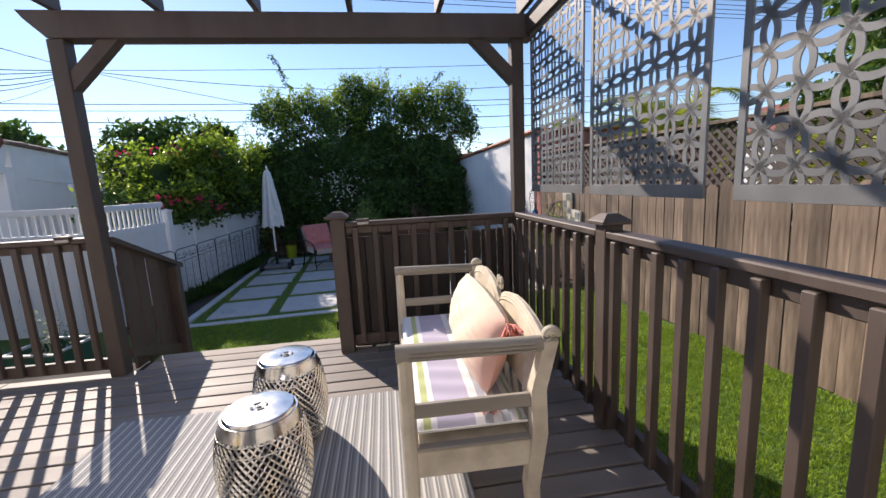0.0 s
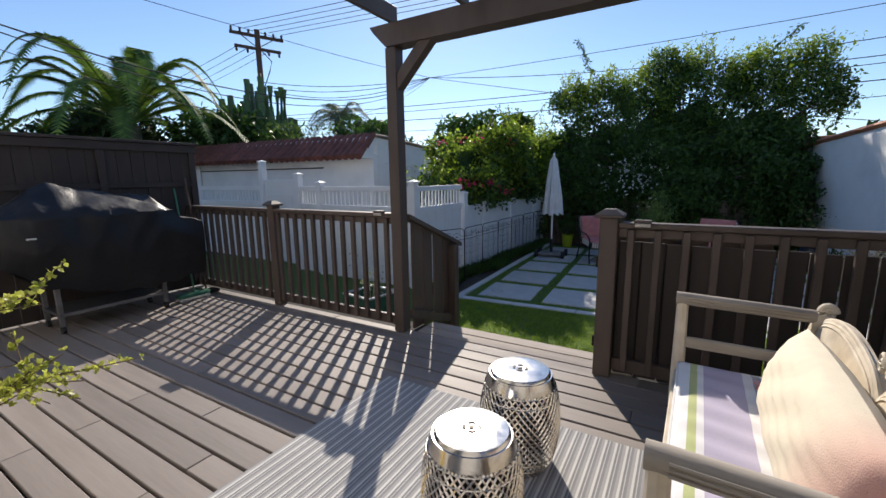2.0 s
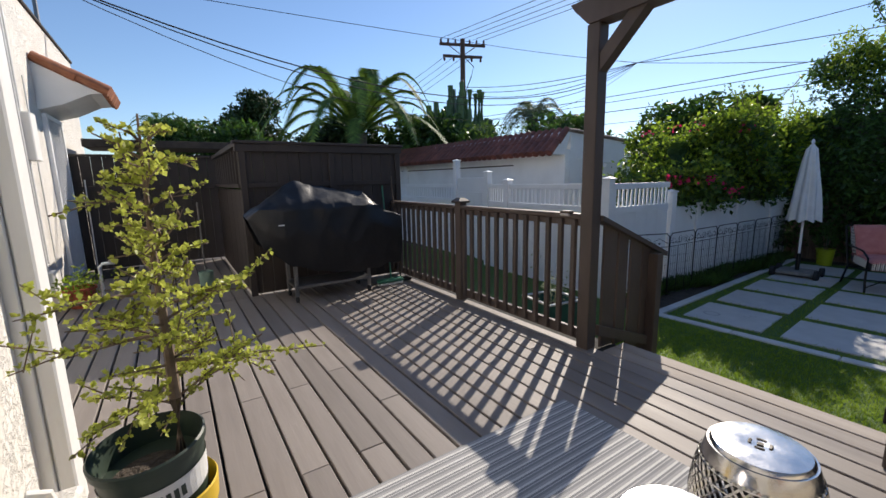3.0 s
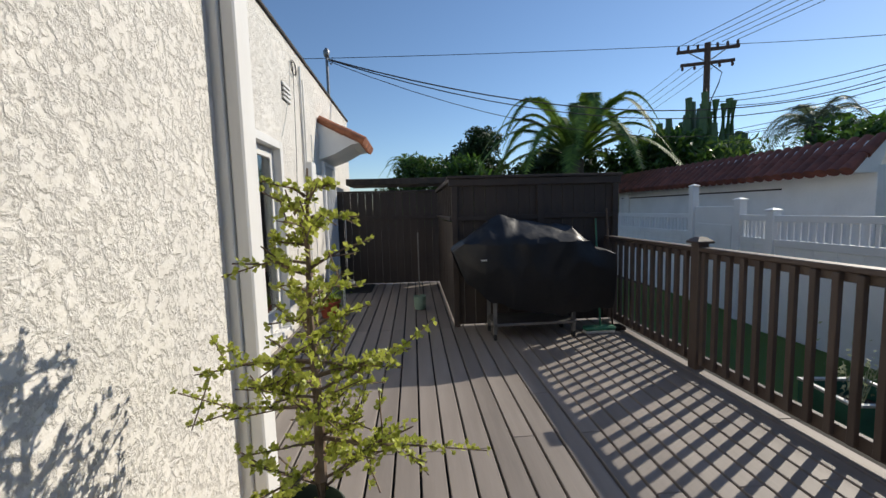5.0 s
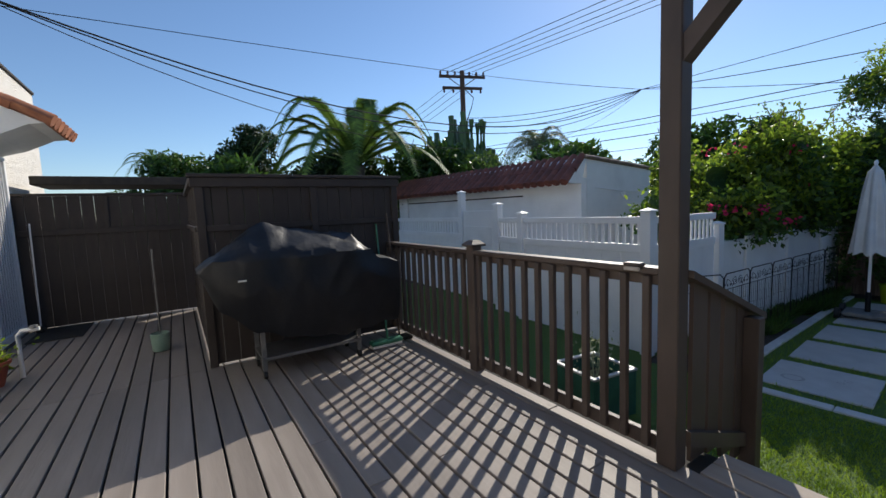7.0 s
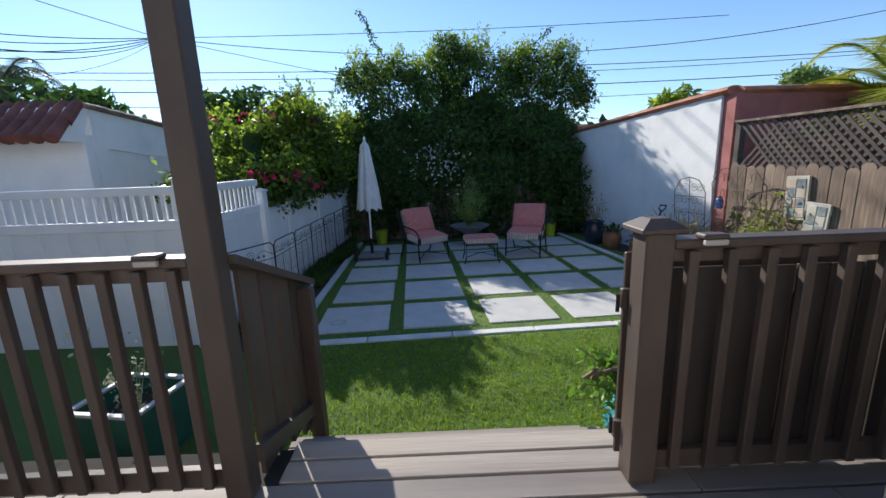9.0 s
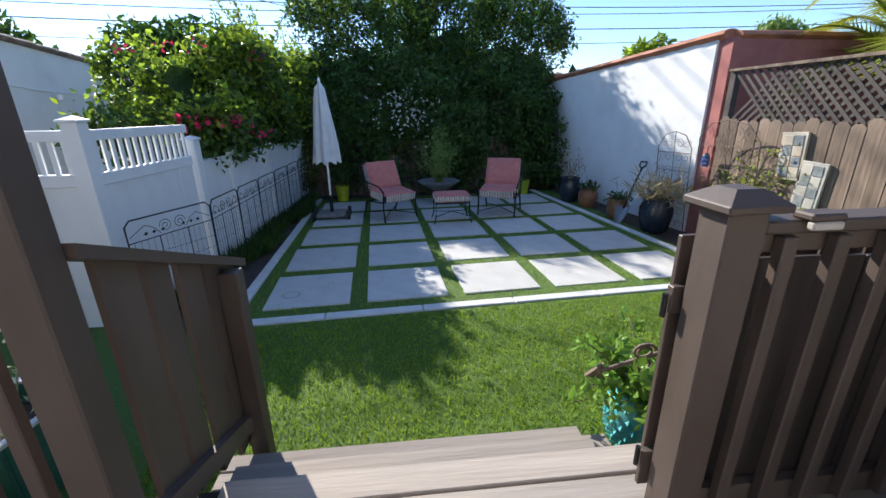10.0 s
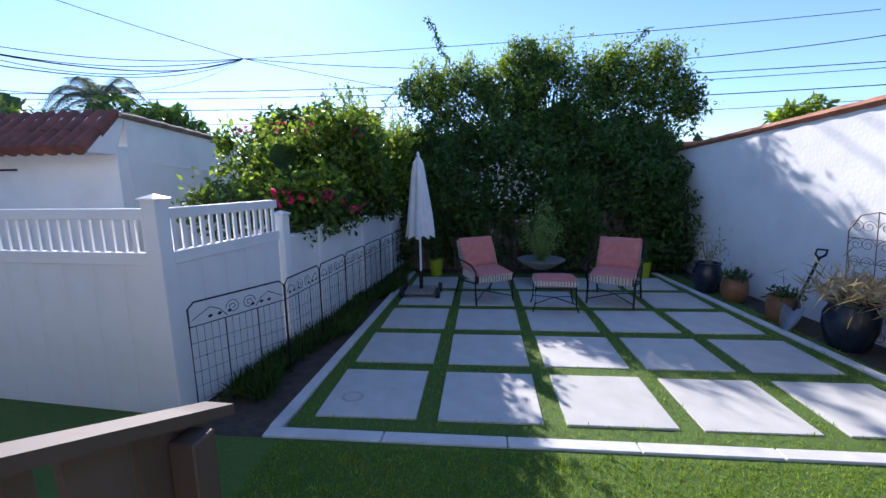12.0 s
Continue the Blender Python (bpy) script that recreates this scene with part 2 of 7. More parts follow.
TILE_ORANGE = surf("orange_terracotta_tile", (0.34, 0.12, 0.06), (0.46, 0.19, 0.10), 7, 0.75, bump=0.4, bump_scale=40, stain=(0.24, 0.10, 0.06), stain_scale=5, stain_amount=0.6, vary=0.2)
TILE_RED = surf("terracotta_tile", (0.15, 0.05, 0.034), (0.25, 0.085, 0.055), 7, 0.75, bump=0.4, bump_scale=40, stain=(0.08, 0.036, 0.03), stain_scale=5, stain_amount=0.6, vary=0.2)
FENCEWOOD = surf("weathered_fence_wood", (0.10, 0.068, 0.048), (0.30, 0.222, 0.165), 20, 0.85, bump=0.5, bump_scale=35, stain=(0.055, 0.038, 0.028), stain_scale=5, stain_amount=0.75, stretch=(1, 1, 0.1), vary=0.42)
LATTICEWOOD = surf("dark_lattice_wood", (0.06, 0.05, 0.045), (0.11, 0.09, 0.078), 9, 0.8, bump=0.3, bump_scale=40, vary=0.15)
LEAF_DARK = surf("hedge_leaf", (0.038, 0.088, 0.015), (0.085, 0.165, 0.026), 3, 0.42, bump=0, island=0.55, trans=0.4)
# pale green of light-leaved plants; also sunlight coloured into the big crowns' tips
LEAF_LIGHT = surf("pale_leaf_and_sunlit_tip", (0.15, 0.24, 0.022), (0.28, 0.38, 0.036), 3, 0.45, bump=0, island=0.5, trans=0.62)
BARK = surf("grey_bark", (0.07, 0.055, 0.042), (0.13, 0.105, 0.085), 14, 0.9, bump=0.6, bump_scale=50)
BLACKIRON = surf("black_iron", (0.012, 0.012, 0.013), (0.025, 0.024, 0.024), 12, 0.45, metal=0.5, bump=0.2)

COPING = surf("dark_coping", (0.035, 0.03, 0.028), (0.07, 0.06, 0.05), 10, 0.85, bump=0.6, bump_scale=30)
PINKWALL = surf("pink_stucco", (0.36, 0.125, 0.11), (0.43, 0.165, 0.145), 5, 0.85, bump=0.4, bump_scale=30, stain=(0.30, 0.10, 0.09), stain_scale=1.5, stain_amount=0.5)
FROST = surf("frosted_plastic", (0.42, 0.38, 0.34), (0.5, 0.46, 0.42), 8, 0.4)
SCREENMETAL = surf("grey_coated_metal", (0.14, 0.145, 0.15), (0.20, 0.205, 0.21), 6, 0.45, metal=0.15, bump=0.08, bump_scale=80)
CREAMWOOD = surf("cream_distressed_wood", (0.56, 0.48, 0.36), (0.70, 0.62, 0.49), 10, 0.6, bump=0.3, bump_scale=40, stain=(0.30, 0.24, 0.17), stain_scale=7, stain_amount=0.55)
WORNWOOD = surf("grey_worn_wood", (0.24, 0.21, 0.175), (0.44, 0.39, 0.32), 12, 0.7, bump=0.5, bump_scale=45, stain=(0.15, 0.13, 0.11), stain_scale=6, stain_amount=0.6, stretch=(0.15, 1, 1))
PALECLOTH = surf("white_cloth", (0.70, 0.69, 0.66), (0.78, 0.77, 0.74), 30, 0.9, bump=0.2, bump_scale=300)
CORAL = surf("coral_thread", (0.62, 0.20, 0.15), (0.75, 0.30, 0.23), 40, 0.9, bump=0.2, bump_scale=200)
CHROME = surf("hammered_silver", (0.58, 0.56, 0.53), (0.70, 0.68, 0.65), 14, 0.2, metal=1.0, bump=0.12, bump_scale=70)
# dark metal of pipes and broom; also stands in for shade inside the stools
DARKMETAL = surf("dark_metal_and_inner_shade", (0.02, 0.018, 0.016), (0.045, 0.04, 0.036), 10, 0.5, metal=0.6)
COVER = surf("black_vinyl_cover", (0.007, 0.008, 0.010), (0.012, 0.013, 0.016), 5, 0.46, spec=0.4, bump=0.4, bump_scale=9, stain=(0.02, 0.02, 0.022), stain_scale=3, stain_amount=0.4, dist=0.02)
STEEL = surf("grey_steel", (0.16, 0.16, 0.165), (0.25, 0.25, 0.25), 9, 0.4, metal=0.7)
BLACKRUBBER = surf("black_rubber", (0.015, 0.015, 0.015), (0.03, 0.03, 0.03), 9, 0.7)
YELLOW = surf("yellow_plastic", (0.72, 0.46, 0.02), (0.80, 0.53, 0.03), 5, 0.4, bump=0.08, stain=(0.55, 0.36, 0.05), stain_scale=5, stain_amount=0.4)
GREENPOT = surf("dark_green_plastic", (0.016, 0.03, 0.02), (0.03, 0.05, 0.034), 8, 0.5, bump=0.1)
BUSHBARK = surf("reddish_brown_twig", (0.13, 0.085, 0.06), (0.24, 0.175, 0.13), 20, 0.8, bump=0.4)
JADELEAF = surf("jade_leaf", (0.36, 0.41, 0.055), (0.56, 0.58, 0.13), 20, 0.4, bump=0, island=0.3, trans=0.5)


def banded(name, axis, stops, period, rough=0.9, bump=0.3, bump_scale=250, offset=0.0):
    """Woven or printed stripes across one axis: (start, colour) within a period in metres."""
    mt = bpy.data.materials.new(name)
    mt.use_nodes = True
    nt = mt.node_tree
    N, L = nt.nodes, nt.links
    bs = N["Principled BSDF"]
    tc, sp = N.new("ShaderNodeTexCoord"), N.new("ShaderNodeSeparateXYZ")
    L.new(tc.outputs["Object"], sp.inputs[0])
    ad, dv, fr = (N.new("ShaderNodeMath") for _ in range(3))
    ad.operation, dv.operation, fr.operation = 'ADD', 'DIVIDE', 'FRACT'
    L.new(sp.outputs[axis], ad.inputs[0])
    ad.inputs[1].default_value = 50 * period + offset
    L.new(ad.outputs[0], dv.inputs[0])
    dv.inputs[1].default_value = period
    L.new(dv.outputs[0], fr.inputs[0])
    rp = N.new("ShaderNodeValToRGB")
    rp.color_ramp.interpolation = 'CONSTANT'
    els = rp.color_ramp.elements
    els[0].position, els[0].color = 0.0, hexa(stops[0][1])
    els[1].position, els[1].color = stops[1][0] / period, hexa(stops[1][1])
    for s, c in stops[2:]:
        e = els.new(s / period)
        e.color = hexa(c)
    L.new(fr.outputs[0], rp.inputs[0])
    n1, n2 = N.new("ShaderNodeTexNoise"), N.new("ShaderNodeTexNoise")
    for n, sc in ((n1, bump_scale), (n2, 4.0)):
        L.new(tc.outputs["Object"], n.inputs["Vector"])
        n.inputs["Scale"].default_value = sc
    hs, mr = N.new("ShaderNodeHueSaturation"), N.new("ShaderNodeMapRange")
    mr.inputs[3].default_value, mr.inputs[4].default_value = 0.72, 1.22
    mx = N.new("ShaderNodeMath")
    mx.operation = 'MULTIPLY_ADD'
    L.new(n1.outputs[0], mx.inputs[0])
    mx.inputs[1].default_value = 0.5
    hf = N.new("ShaderNodeMath")
    hf.operation = 'MULTIPLY'
    hf.inputs[1].default_value = 0.5
    L.new(n2.outputs[0], hf.inputs[0])
    L.new(hf.outputs[0], mx.inputs[2])
    L.new(mx.outputs[0], mr.inputs[0])
    L.new(mr.outputs[0], hs.inputs["Value"])
    L.new(rp.outputs[0], hs.inputs["Color"])
    L.new(hs.outputs[0], bs.inputs["Base Color"])
    bs.inputs["Roughness"].default_value = rough
    bp = N.new("ShaderNodeBump")
    bp.inputs["Strength"].default_value, bp.inputs["Distance"].default_value = bump, 0.003
    L.new(n1.outputs[0], bp.inputs["Height"])
    L.new(bp.outputs[0], bs.inputs["Normal"])
    return mt


WHT, LAV, GRN, GRY = (0.74, 0.73, 0.72), (0.46, 0.42, 0.53), (0.45, 0.49, 0.22), (0.40, 0.41, 0.45)
CUSHION = banded("striped_cushion_cloth", 0, [(0, WHT), (0.03, GRY), (0.036, WHT), (0.085, GRN), (0.115, WHT), (0.14, LAV), (0.29, WHT), (0.325, GRY), (0.36, WHT), (0.395, GRY), (0.43, WHT), (0.46, GRN), (0.475, WHT), (0.50, LAV)], 0.62)
RUG = banded("striped_rug_weave", 0, [(0, (0.62, 0.61, 0.58)), (0.011, (0.235, 0.235, 0.24)), (0.021, (0.50, 0.49, 0.47)), (0.026, (0.25, 0.25, 0.255)), (0.038, (0.36, 0.355, 0.35))], 0.052, bump_scale=180)
STRIPES = [(0, (0.70, 0.66, 0.58)), (0.017, (0.06, 0.045, 0.045)), (0.027, (0.70, 0.66, 0.58)), (0.036, (0.30, 0.15, 0.13))]
CHAIRSTRIPE = banded("black_white_stripe_cloth", 0, STRIPES, 0.042)
CHAIRSTRIPE_UP = banded("black_white_stripe_cloth_upright", 2, STRIPES, 0.042)


def faded(name, axis, low, high, c_low, c_high):
    """A dip-dyed cloth: one colour fading into another along an axis."""
    mt = surf(name, c_high, tuple(min(1, k * 1.08) for k in c_high), 25, 0.9, bump=0.3, bump_scale=220)
    nt = mt.node_tree
    N, L = nt.nodes, nt.links
    bs = N["Principled BSDF"]
    src = bs.inputs["Base Color"].links[0].from_socket
    tc, sp, mr, mx = N.new("ShaderNodeTexCoord"), N.new("ShaderNodeSeparateXYZ"), N.new("ShaderNodeMapRange"), N.new("ShaderNodeMix")
    mx.data_type = 'RGBA'
    L.new(tc.outputs["Object"], sp.inputs[0])
    L.new(sp.outputs[axis], mr.inputs[0])
    mr.inputs[1].default_value, mr.inputs[2].default_value = low, high
    L.new(mr.outputs[0], mx.inputs[0])
    mx.inputs[6].default_value = hexa(c_low)
    L.new(src, mx.inputs[7])
    L.new(mx.outputs[2], bs.inputs["Base Color"])
    return mt


PILLOW = faded("cream_pink_pillow", 1, -0.52, -0.22, (0.72, 0.36, 0.29), (0.72, 0.64, 0.49))
PALEGREEN = surf("pale_green_plastic", (0.20, 0.32, 0.26), (0.28, 0.40, 0.33), 8, 0.5)
REDPOT = surf("red_clay", (0.36, 0.07, 0.035), (0.45, 0.11, 0.06), 8, 0.7, bump=0.2)
GREENPLASTIC = surf("green_plastic", (0.03, 0.16, 0.09), (0.05, 0.22, 0.13), 8, 0.45)
GLASS = bpy.data.materials.new("window_glass")
GLASS.use_nodes = True
gb = GLASS.node_tree.nodes["Principled BSDF"]
gb.inputs["Base Color"].default_value = (0.75, 0.82, 0.80, 1)
gb.inputs["Roughness"].default_value = 0.03
gb.inputs["Transmission Weight"].default_value = 1.0
gb.inputs["IOR"].default_value = 1.45
STAIN = surf("ring_stain", (0.33, 0.325, 0.31), (0.45, 0.44, 0.42), 14, 0.85)
DULLTILE = surf("dull_ridge_tile", (0.20, 0.15, 0.12), (0.34, 0.27, 0.22), 9, 0.85, bump=0.4, stain=(0.12, 0.07, 0.05), stain_scale=4)
TURFBLADE = surf("turf_blade", (0.19, 0.31, 0.021), (0.32, 0.44, 0.038), 8, 0.6, bump=0, island=0.3, trans=0.45)
LEAF_BRIGHT = surf("bright_leaf", (0.13, 0.27, 0.03), (0.22, 0.38, 0.06), 6, 0.4, bump=0, island=0.3, trans=0.4)
PALELEAF = surf("pale_silver_leaf", (0.30, 0.34, 0.20), (0.45, 0.48, 0.33), 8, 0.7, bump=0, island=0.25, trans=0.3)
DRYLEAF = surf("dry_straw_leaf", (0.34, 0.26, 0.13), (0.50, 0.41, 0.23), 8, 0.8, bump=0, island=0.3, trans=0.3)
PINKCLOTH = surf("faded_pink_cloth", (0.50, 0.17, 0.15), (0.58, 0.22, 0.19), 12, 0.95, bump=0.25, bump_scale=200, stain=(0.62, 0.29, 0.25), stain_scale=3, stain_amount=0.5)
UMBCLOTH = surf("white_canvas", (0.66, 0.66, 0.66), (0.74, 0.74, 0.73), 9, 0.85, bump=0.2, bump_scale=200, stain=(0.56, 0.55, 0.53), stain_scale=3, stain_amount=0.4)
STONEGREY = surf("grey_cast_stone", (0.16, 0.16, 0.155), (0.26, 0.26, 0.25), 12, 0.85, bump=0.5)
BLUEGLAZE = surf("dark_blue_glaze", (0.012, 0.018, 0.032), (0.028, 0.038, 0.058), 7, 0.22, bump=0.1, stain=(0.06, 0.06, 0.06), stain_scale=5, stain_amount=0.4)
TERRACOTTA = surf("brown_clay", (0.23, 0.095, 0.04), (0.34, 0.16, 0.07), 7, 0.55, bump=0.3, stain=(0.15, 0.07, 0.04), stain_scale=5, stain_amount=0.6)
GREYGLAZE = surf("grey_glaze", (0.065, 0.068, 0.072), (0.11, 0.112, 0.115), 7, 0.3, bump=0.12, stain=(0.16, 0.155, 0.15), stain_scale=4, stain_amount=0.4)
LIMEPOT = surf("lime_plastic", (0.30, 0.38, 0.01), (0.38, 0.46, 0.02), 7, 0.45)
TURQUOISE = surf("turquoise_glaze", (0.06, 0.36, 0.38), (0.16, 0.52, 0.52), 9, 0.25, bump=0.1, stain=(0.04, 0.20, 0.24), stain_scale=9, stain_amount=0.5)
RUST = surf("rusty_iron", (0.14, 0.095, 0.075), (0.26, 0.18, 0.14), 20, 0.8, bump=0.4, metal=0.2)
BLUEGLASS = surf("blue_lantern_glass", (0.02, 0.08, 0.30), (0.06, 0.16, 0.45), 8, 0.15)
CREAMTILE = surf("cream_tile", (0.50, 0.47, 0.40), (0.60, 0.57, 0.50), 10, 0.4, stain=(0.42, 0.36, 0.27), stain_scale=6, stain_amount=0.5)
AGEDPLAQUE = surf("rust_stained_tile", (0.50, 0.44, 0.34), (0.58, 0.52, 0.42), 9, 0.5, stain=(0.45, 0.22, 0.09), stain_scale=5, stain_amount=0.8)
GREYTILE = surf("grey_slate_tile", (0.18, 0.20, 0.21), (0.32, 0.34, 0.34), 14, 0.3)
GREENPLANTER = surf("green_planter_plastic", (0.02, 0.10, 0.075), (0.035, 0.15, 0.11), 8, 0.5, bump=0.3, bump_scale=25)
PALERIM = surf("pale_rim_plastic", (0.45, 0.47, 0.45), (0.55, 0.56, 0.54), 8, 0.5)
# dark green of far trees; also the shade coloured into near crowns
LEAF_DEEP = surf("dark_leaf_and_inner_shade", (0.018, 0.04, 0.008), (0.035, 0.075, 0.014), 3, 0.6, bump=0.5, bump_scale=8, island=0.3, trans=0.15, dist=0.1)
LEAF_FEATHER = surf("feathery_leaf", (0.17, 0.27, 0.06), (0.26, 0.37, 0.10), 5, 0.6, bump=0, island=0.25, trans=0.35)
LEAF_PALM = surf("palm_frond", (0.07, 0.14, 0.02), (0.16, 0.25, 0.045), 4, 0.65, bump=0, island=0.3, trans=0.3)
LEAF_GREY = surf("grey_palm_frond", (0.09, 0.12, 0.06), (0.16, 0.20, 0.11), 4, 0.5, bump=0, island=0.3, trans=0.3)
LEAF_YELLOW = surf("golden_palm_frond", (0.24, 0.29, 0.02), (0.40, 0.42, 0.045), 4, 0.4, bump=0, island=0.3, trans=0.45)
LEAF_CACTUS = surf("cactus_skin", (0.045, 0.09, 0.03), (0.08, 0.15, 0.045), 5, 0.5, bump=0.3, vary=0.25)
WHITEPETAL = surf("white_petal", (0.70, 0.70, 0.66), (0.80, 0.80, 0.76), 5, 0.7, bump=0, trans=0.3)
REDPETAL = surf("magenta_bract", (0.62, 0.02, 0.10), (0.78, 0.05, 0.17), 5, 0.6, bump=0, island=0.25, trans=0.45)
POLEWOOD = surf("dark_pole_wood", (0.075, 0.045, 0.035), (0.13, 0.085, 0.065), 8, 0.85, bump=0.3)
# ---- setting: ground, lawn, deck, house ----
g = Geo()
g.box(-120, 120, -60, 160, GROUND - 0.6, GROUND - 0.02)
solid("ground", g, DIRT, kind="structure")
g = Geo()
g.box(-10.5, 3.93, 3.3, 6.24, GROUND - 0.02, GROUND + 0.012)
g.box(-10.5, -3.0, 6.24, 7.2, GROUND - 0.02, GROUND + 0.012)
g.box(1.45, 3.93, -3.0, 3.3, GROUND - 0.02, GROUND + 0.012)
g.box(-2.12, 3.28, 6.36, 11.9, GROUND - 0.02, GROUND + 0.004)
solid("lawn", g, GRASS, kind="structure")

# solid near-black block under the planks stands in for shade in the gaps
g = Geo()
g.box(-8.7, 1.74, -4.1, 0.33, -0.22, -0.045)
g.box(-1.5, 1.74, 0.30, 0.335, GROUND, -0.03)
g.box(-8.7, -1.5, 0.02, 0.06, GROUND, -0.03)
solid("deck_frame_and_gap_shade", g, DARKGAP, DECK, kind="structure")

# house: the near wing, the set-back wall with its double doors, parapets
g = Geo()
g.box(-1.78, -0.72, -8.5, -3.29, -0.5, 3.7)
solid("wall_near_wing", g, STUCCO, DECK, kind="structure")
g = Geo()
g.box(-0.72, 3.4, -4.75, -4.55, -0.5, 3.7)
g.box(3.2, 3.4, -8.3, -4.75, -0.5, 3.7)
solid("wall_behind_pergola", g, STUCCO, DECK, kind="structure")
DOOR_U0, DOOR_U1, DOOR_Z0, DOOR_Z1, WALL_V, WALL_Z = -5.06, -3.31, 0.14, 2.33, -4.05, 3.70
g = Geo()
g.box(-10.4, DOOR_U0, WALL_V - 0.2, WALL_V, -0.5, WALL_Z)
g.box(DOOR_U0, DOOR_U1, WALL_V - 0.2, WALL_V, DOOR_Z1, WALL_Z)
g.box(DOOR_U1, -1.78, WALL_V - 0.2, WALL_V, -0.5, WALL_Z)
g.box(DOOR_U0, DOOR_U1, WALL_V - 0.2, WALL_V, -0.5, DOOR_Z0)
solid("wall_set_back", g, STUCCO, DECK, kind="structure")
g = Geo()
g.box(-10.4, 3.4, -8.5, -8.3, -0.5, 3.7)
g.box(-10.4, -10.2, -8.3, WALL_V - 0.2, -0.5, 3.7)
solid("wall_house_back", g, STUCCO, DECK, kind="structure")
# roof and floor closing the rooms, near-black in place of unlit space
g = Geo()
g.box(-10.2, -1.86, -8.3, WALL_V - 0.2, 3.5, 3.65)
g.box(-0.72, 3.2, -8.3, -4.75, 3.5, 3.65)
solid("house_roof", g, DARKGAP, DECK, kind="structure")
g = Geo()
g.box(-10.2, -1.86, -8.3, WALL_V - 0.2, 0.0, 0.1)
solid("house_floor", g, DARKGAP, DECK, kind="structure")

# white corner post at the end of the near wing
g = Geo()
g.box(-1.95, -1.80, -3.25, -3.19, 0.0, 3.5, 0.008)
g.box(-1.93, -1.784, -3.31, -3.252, 0.0, 3.5, 0.004)
solid("corner_post_trim", g, WHITETRIM, DECK, kind="structure")

# parapet coping: dark bitumen edge with mission tiles lying along it
g = Geo()
g.box(-10.4, -2.05, WALL_V - 0.22, WALL_V + 0.03, WALL_Z, WALL_Z + 0.05, 0.01)
g.box(-1.83, -0.7, -3.52, -3.26, 3.7, 3.75, 0.01)
solid("coping", g, COPING, DECK, kind="structure")

# neighbour's long white wall, its pink end and tile coping
NBR_X, NBR_Y0, NBR_Y1 = 3.95, 8.2, 13.2
def nbr_top(y):
    return 2.28 - (y - NBR_Y0) * 0.05


def nbr_face(y):
    return NBR_X - 0.03 - (y - NBR_Y0) * 0.075
g = Geo()
vs = [(nbr_face(y) + x, y, z) for x in (0, 0.25) for y, z in ((NBR_Y0 + 0.02, GROUND - 0.1), (NBR_Y1, GROUND - 0.1), (NBR_Y1, nbr_top(NBR_Y1)), (NBR_Y0 + 0.02, nbr_top(NBR_Y0)))]
g.add(vs, [(0, 1, 2, 3), (4, 7, 6, 5), (0, 4, 5, 1), (1, 5, 6, 2), (2, 6, 7, 3), (3, 7, 4, 0)])
solid("wall_neighbour", g, WHITEWALL, kind="structure")
g = Geo()
g.box(NBR_X + 0.004, 8.6, NBR_Y0 - 0.22, NBR_Y0 + 0.018, GROUND - 0.1, 2.26)
solid("wall_neighbour_end", g, PINKWALL, kind="structure")
g = Geo()
g.box(2.6, 6.0, 13.25, 13.5, GROUND - 0.1, 2.16)
solid("wall_neighbour_far", g, PINKWALL, kind="structure")
# ---- deck: railings, pergola, screens ----
RAIL_Z = 1.10


def rail_post(owner, u, v, top=1.13, s=0.1, cap=True):
    p = part("post", Geo().box(u - s / 2, u + s / 2, v - s / 2, v + s / 2, 0, top, 0.006), BROWN, owner)
    if cap:
        c = Geo().box(u - s * 0.78, u + s * 0.78, v - s * 0.78, v + s * 0.78, top, top + 0.022, 0.004)
        a, b = s * 0.74, s * 0.32
        c.add([(u - a, v - a, top + 0.022), (u + a, v - a, top + 0.022), (u + a, v + a, top + 0.022), (u - a, v + a, top + 0.022),
               (u - b, v - b, top + 0.055), (u + b, v - b, top + 0.055), (u + b, v + b, top + 0.055), (u - b, v + b, top + 0.055)],
              [(0, 1, 5, 4), (1, 2, 6, 5), (2, 3, 7, 6), (3, 0, 4, 7), (4, 5, 6, 7)])
        part("post_cap", c, BROWN, p)
    return p


def rail_span(owner, a, b, count, backing=False):
    """Top and bottom rail and balusters between two points of the deck."""
    (u0, v0), (u1, v1) = a, b
    length, ang = math.hypot(u1 - u0, v1 - v0), math.degrees(math.atan2(v1 - v0, u1 - u0))
    m = pose(u0, v0, 0, 0, 0, ang)
    part("top_rail", Geo().box(0, length, -0.05, 0.05, RAIL_Z - 0.038, RAIL_Z, 0.006, m=m), BROWN, owner)
    part("upper_rail", Geo().box(0, length, -0.02, 0.02, RAIL_Z - 0.098, RAIL_Z - 0.04, 0.004, m=m), BROWN, owner)
    part("bottom_rail", Geo().box(0, length, -0.02, 0.02, 0.05, 0.14, 0.004, m=m), BROWN, owner)
    me = Geo().box(-0.021, 0.021, -0.058, -0.021, 0.07, RAIL_Z - 0.045, 0.004).mesh("baluster", BROWN)
    for i in range(count):
        x = length * (i + 0.5) / count
        part("baluster", me, BROWN, owner, m=m @ pose(x, 0, 0))
    # boards behind the balusters take the brown darkened for shade
    if backing:
        n = 10
        me = Geo().box(0.004, length / n - 0.004, 0.021, 0.04, 0.02, RAIL_Z - 0.13, 0.003).mesh("board", SHADEDBROWN)
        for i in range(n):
            part("backing_board", me, SHADEDBROWN, owner, m=m @ pose(length * i / n, 0, random.uniform(-0.012, 0.0)))


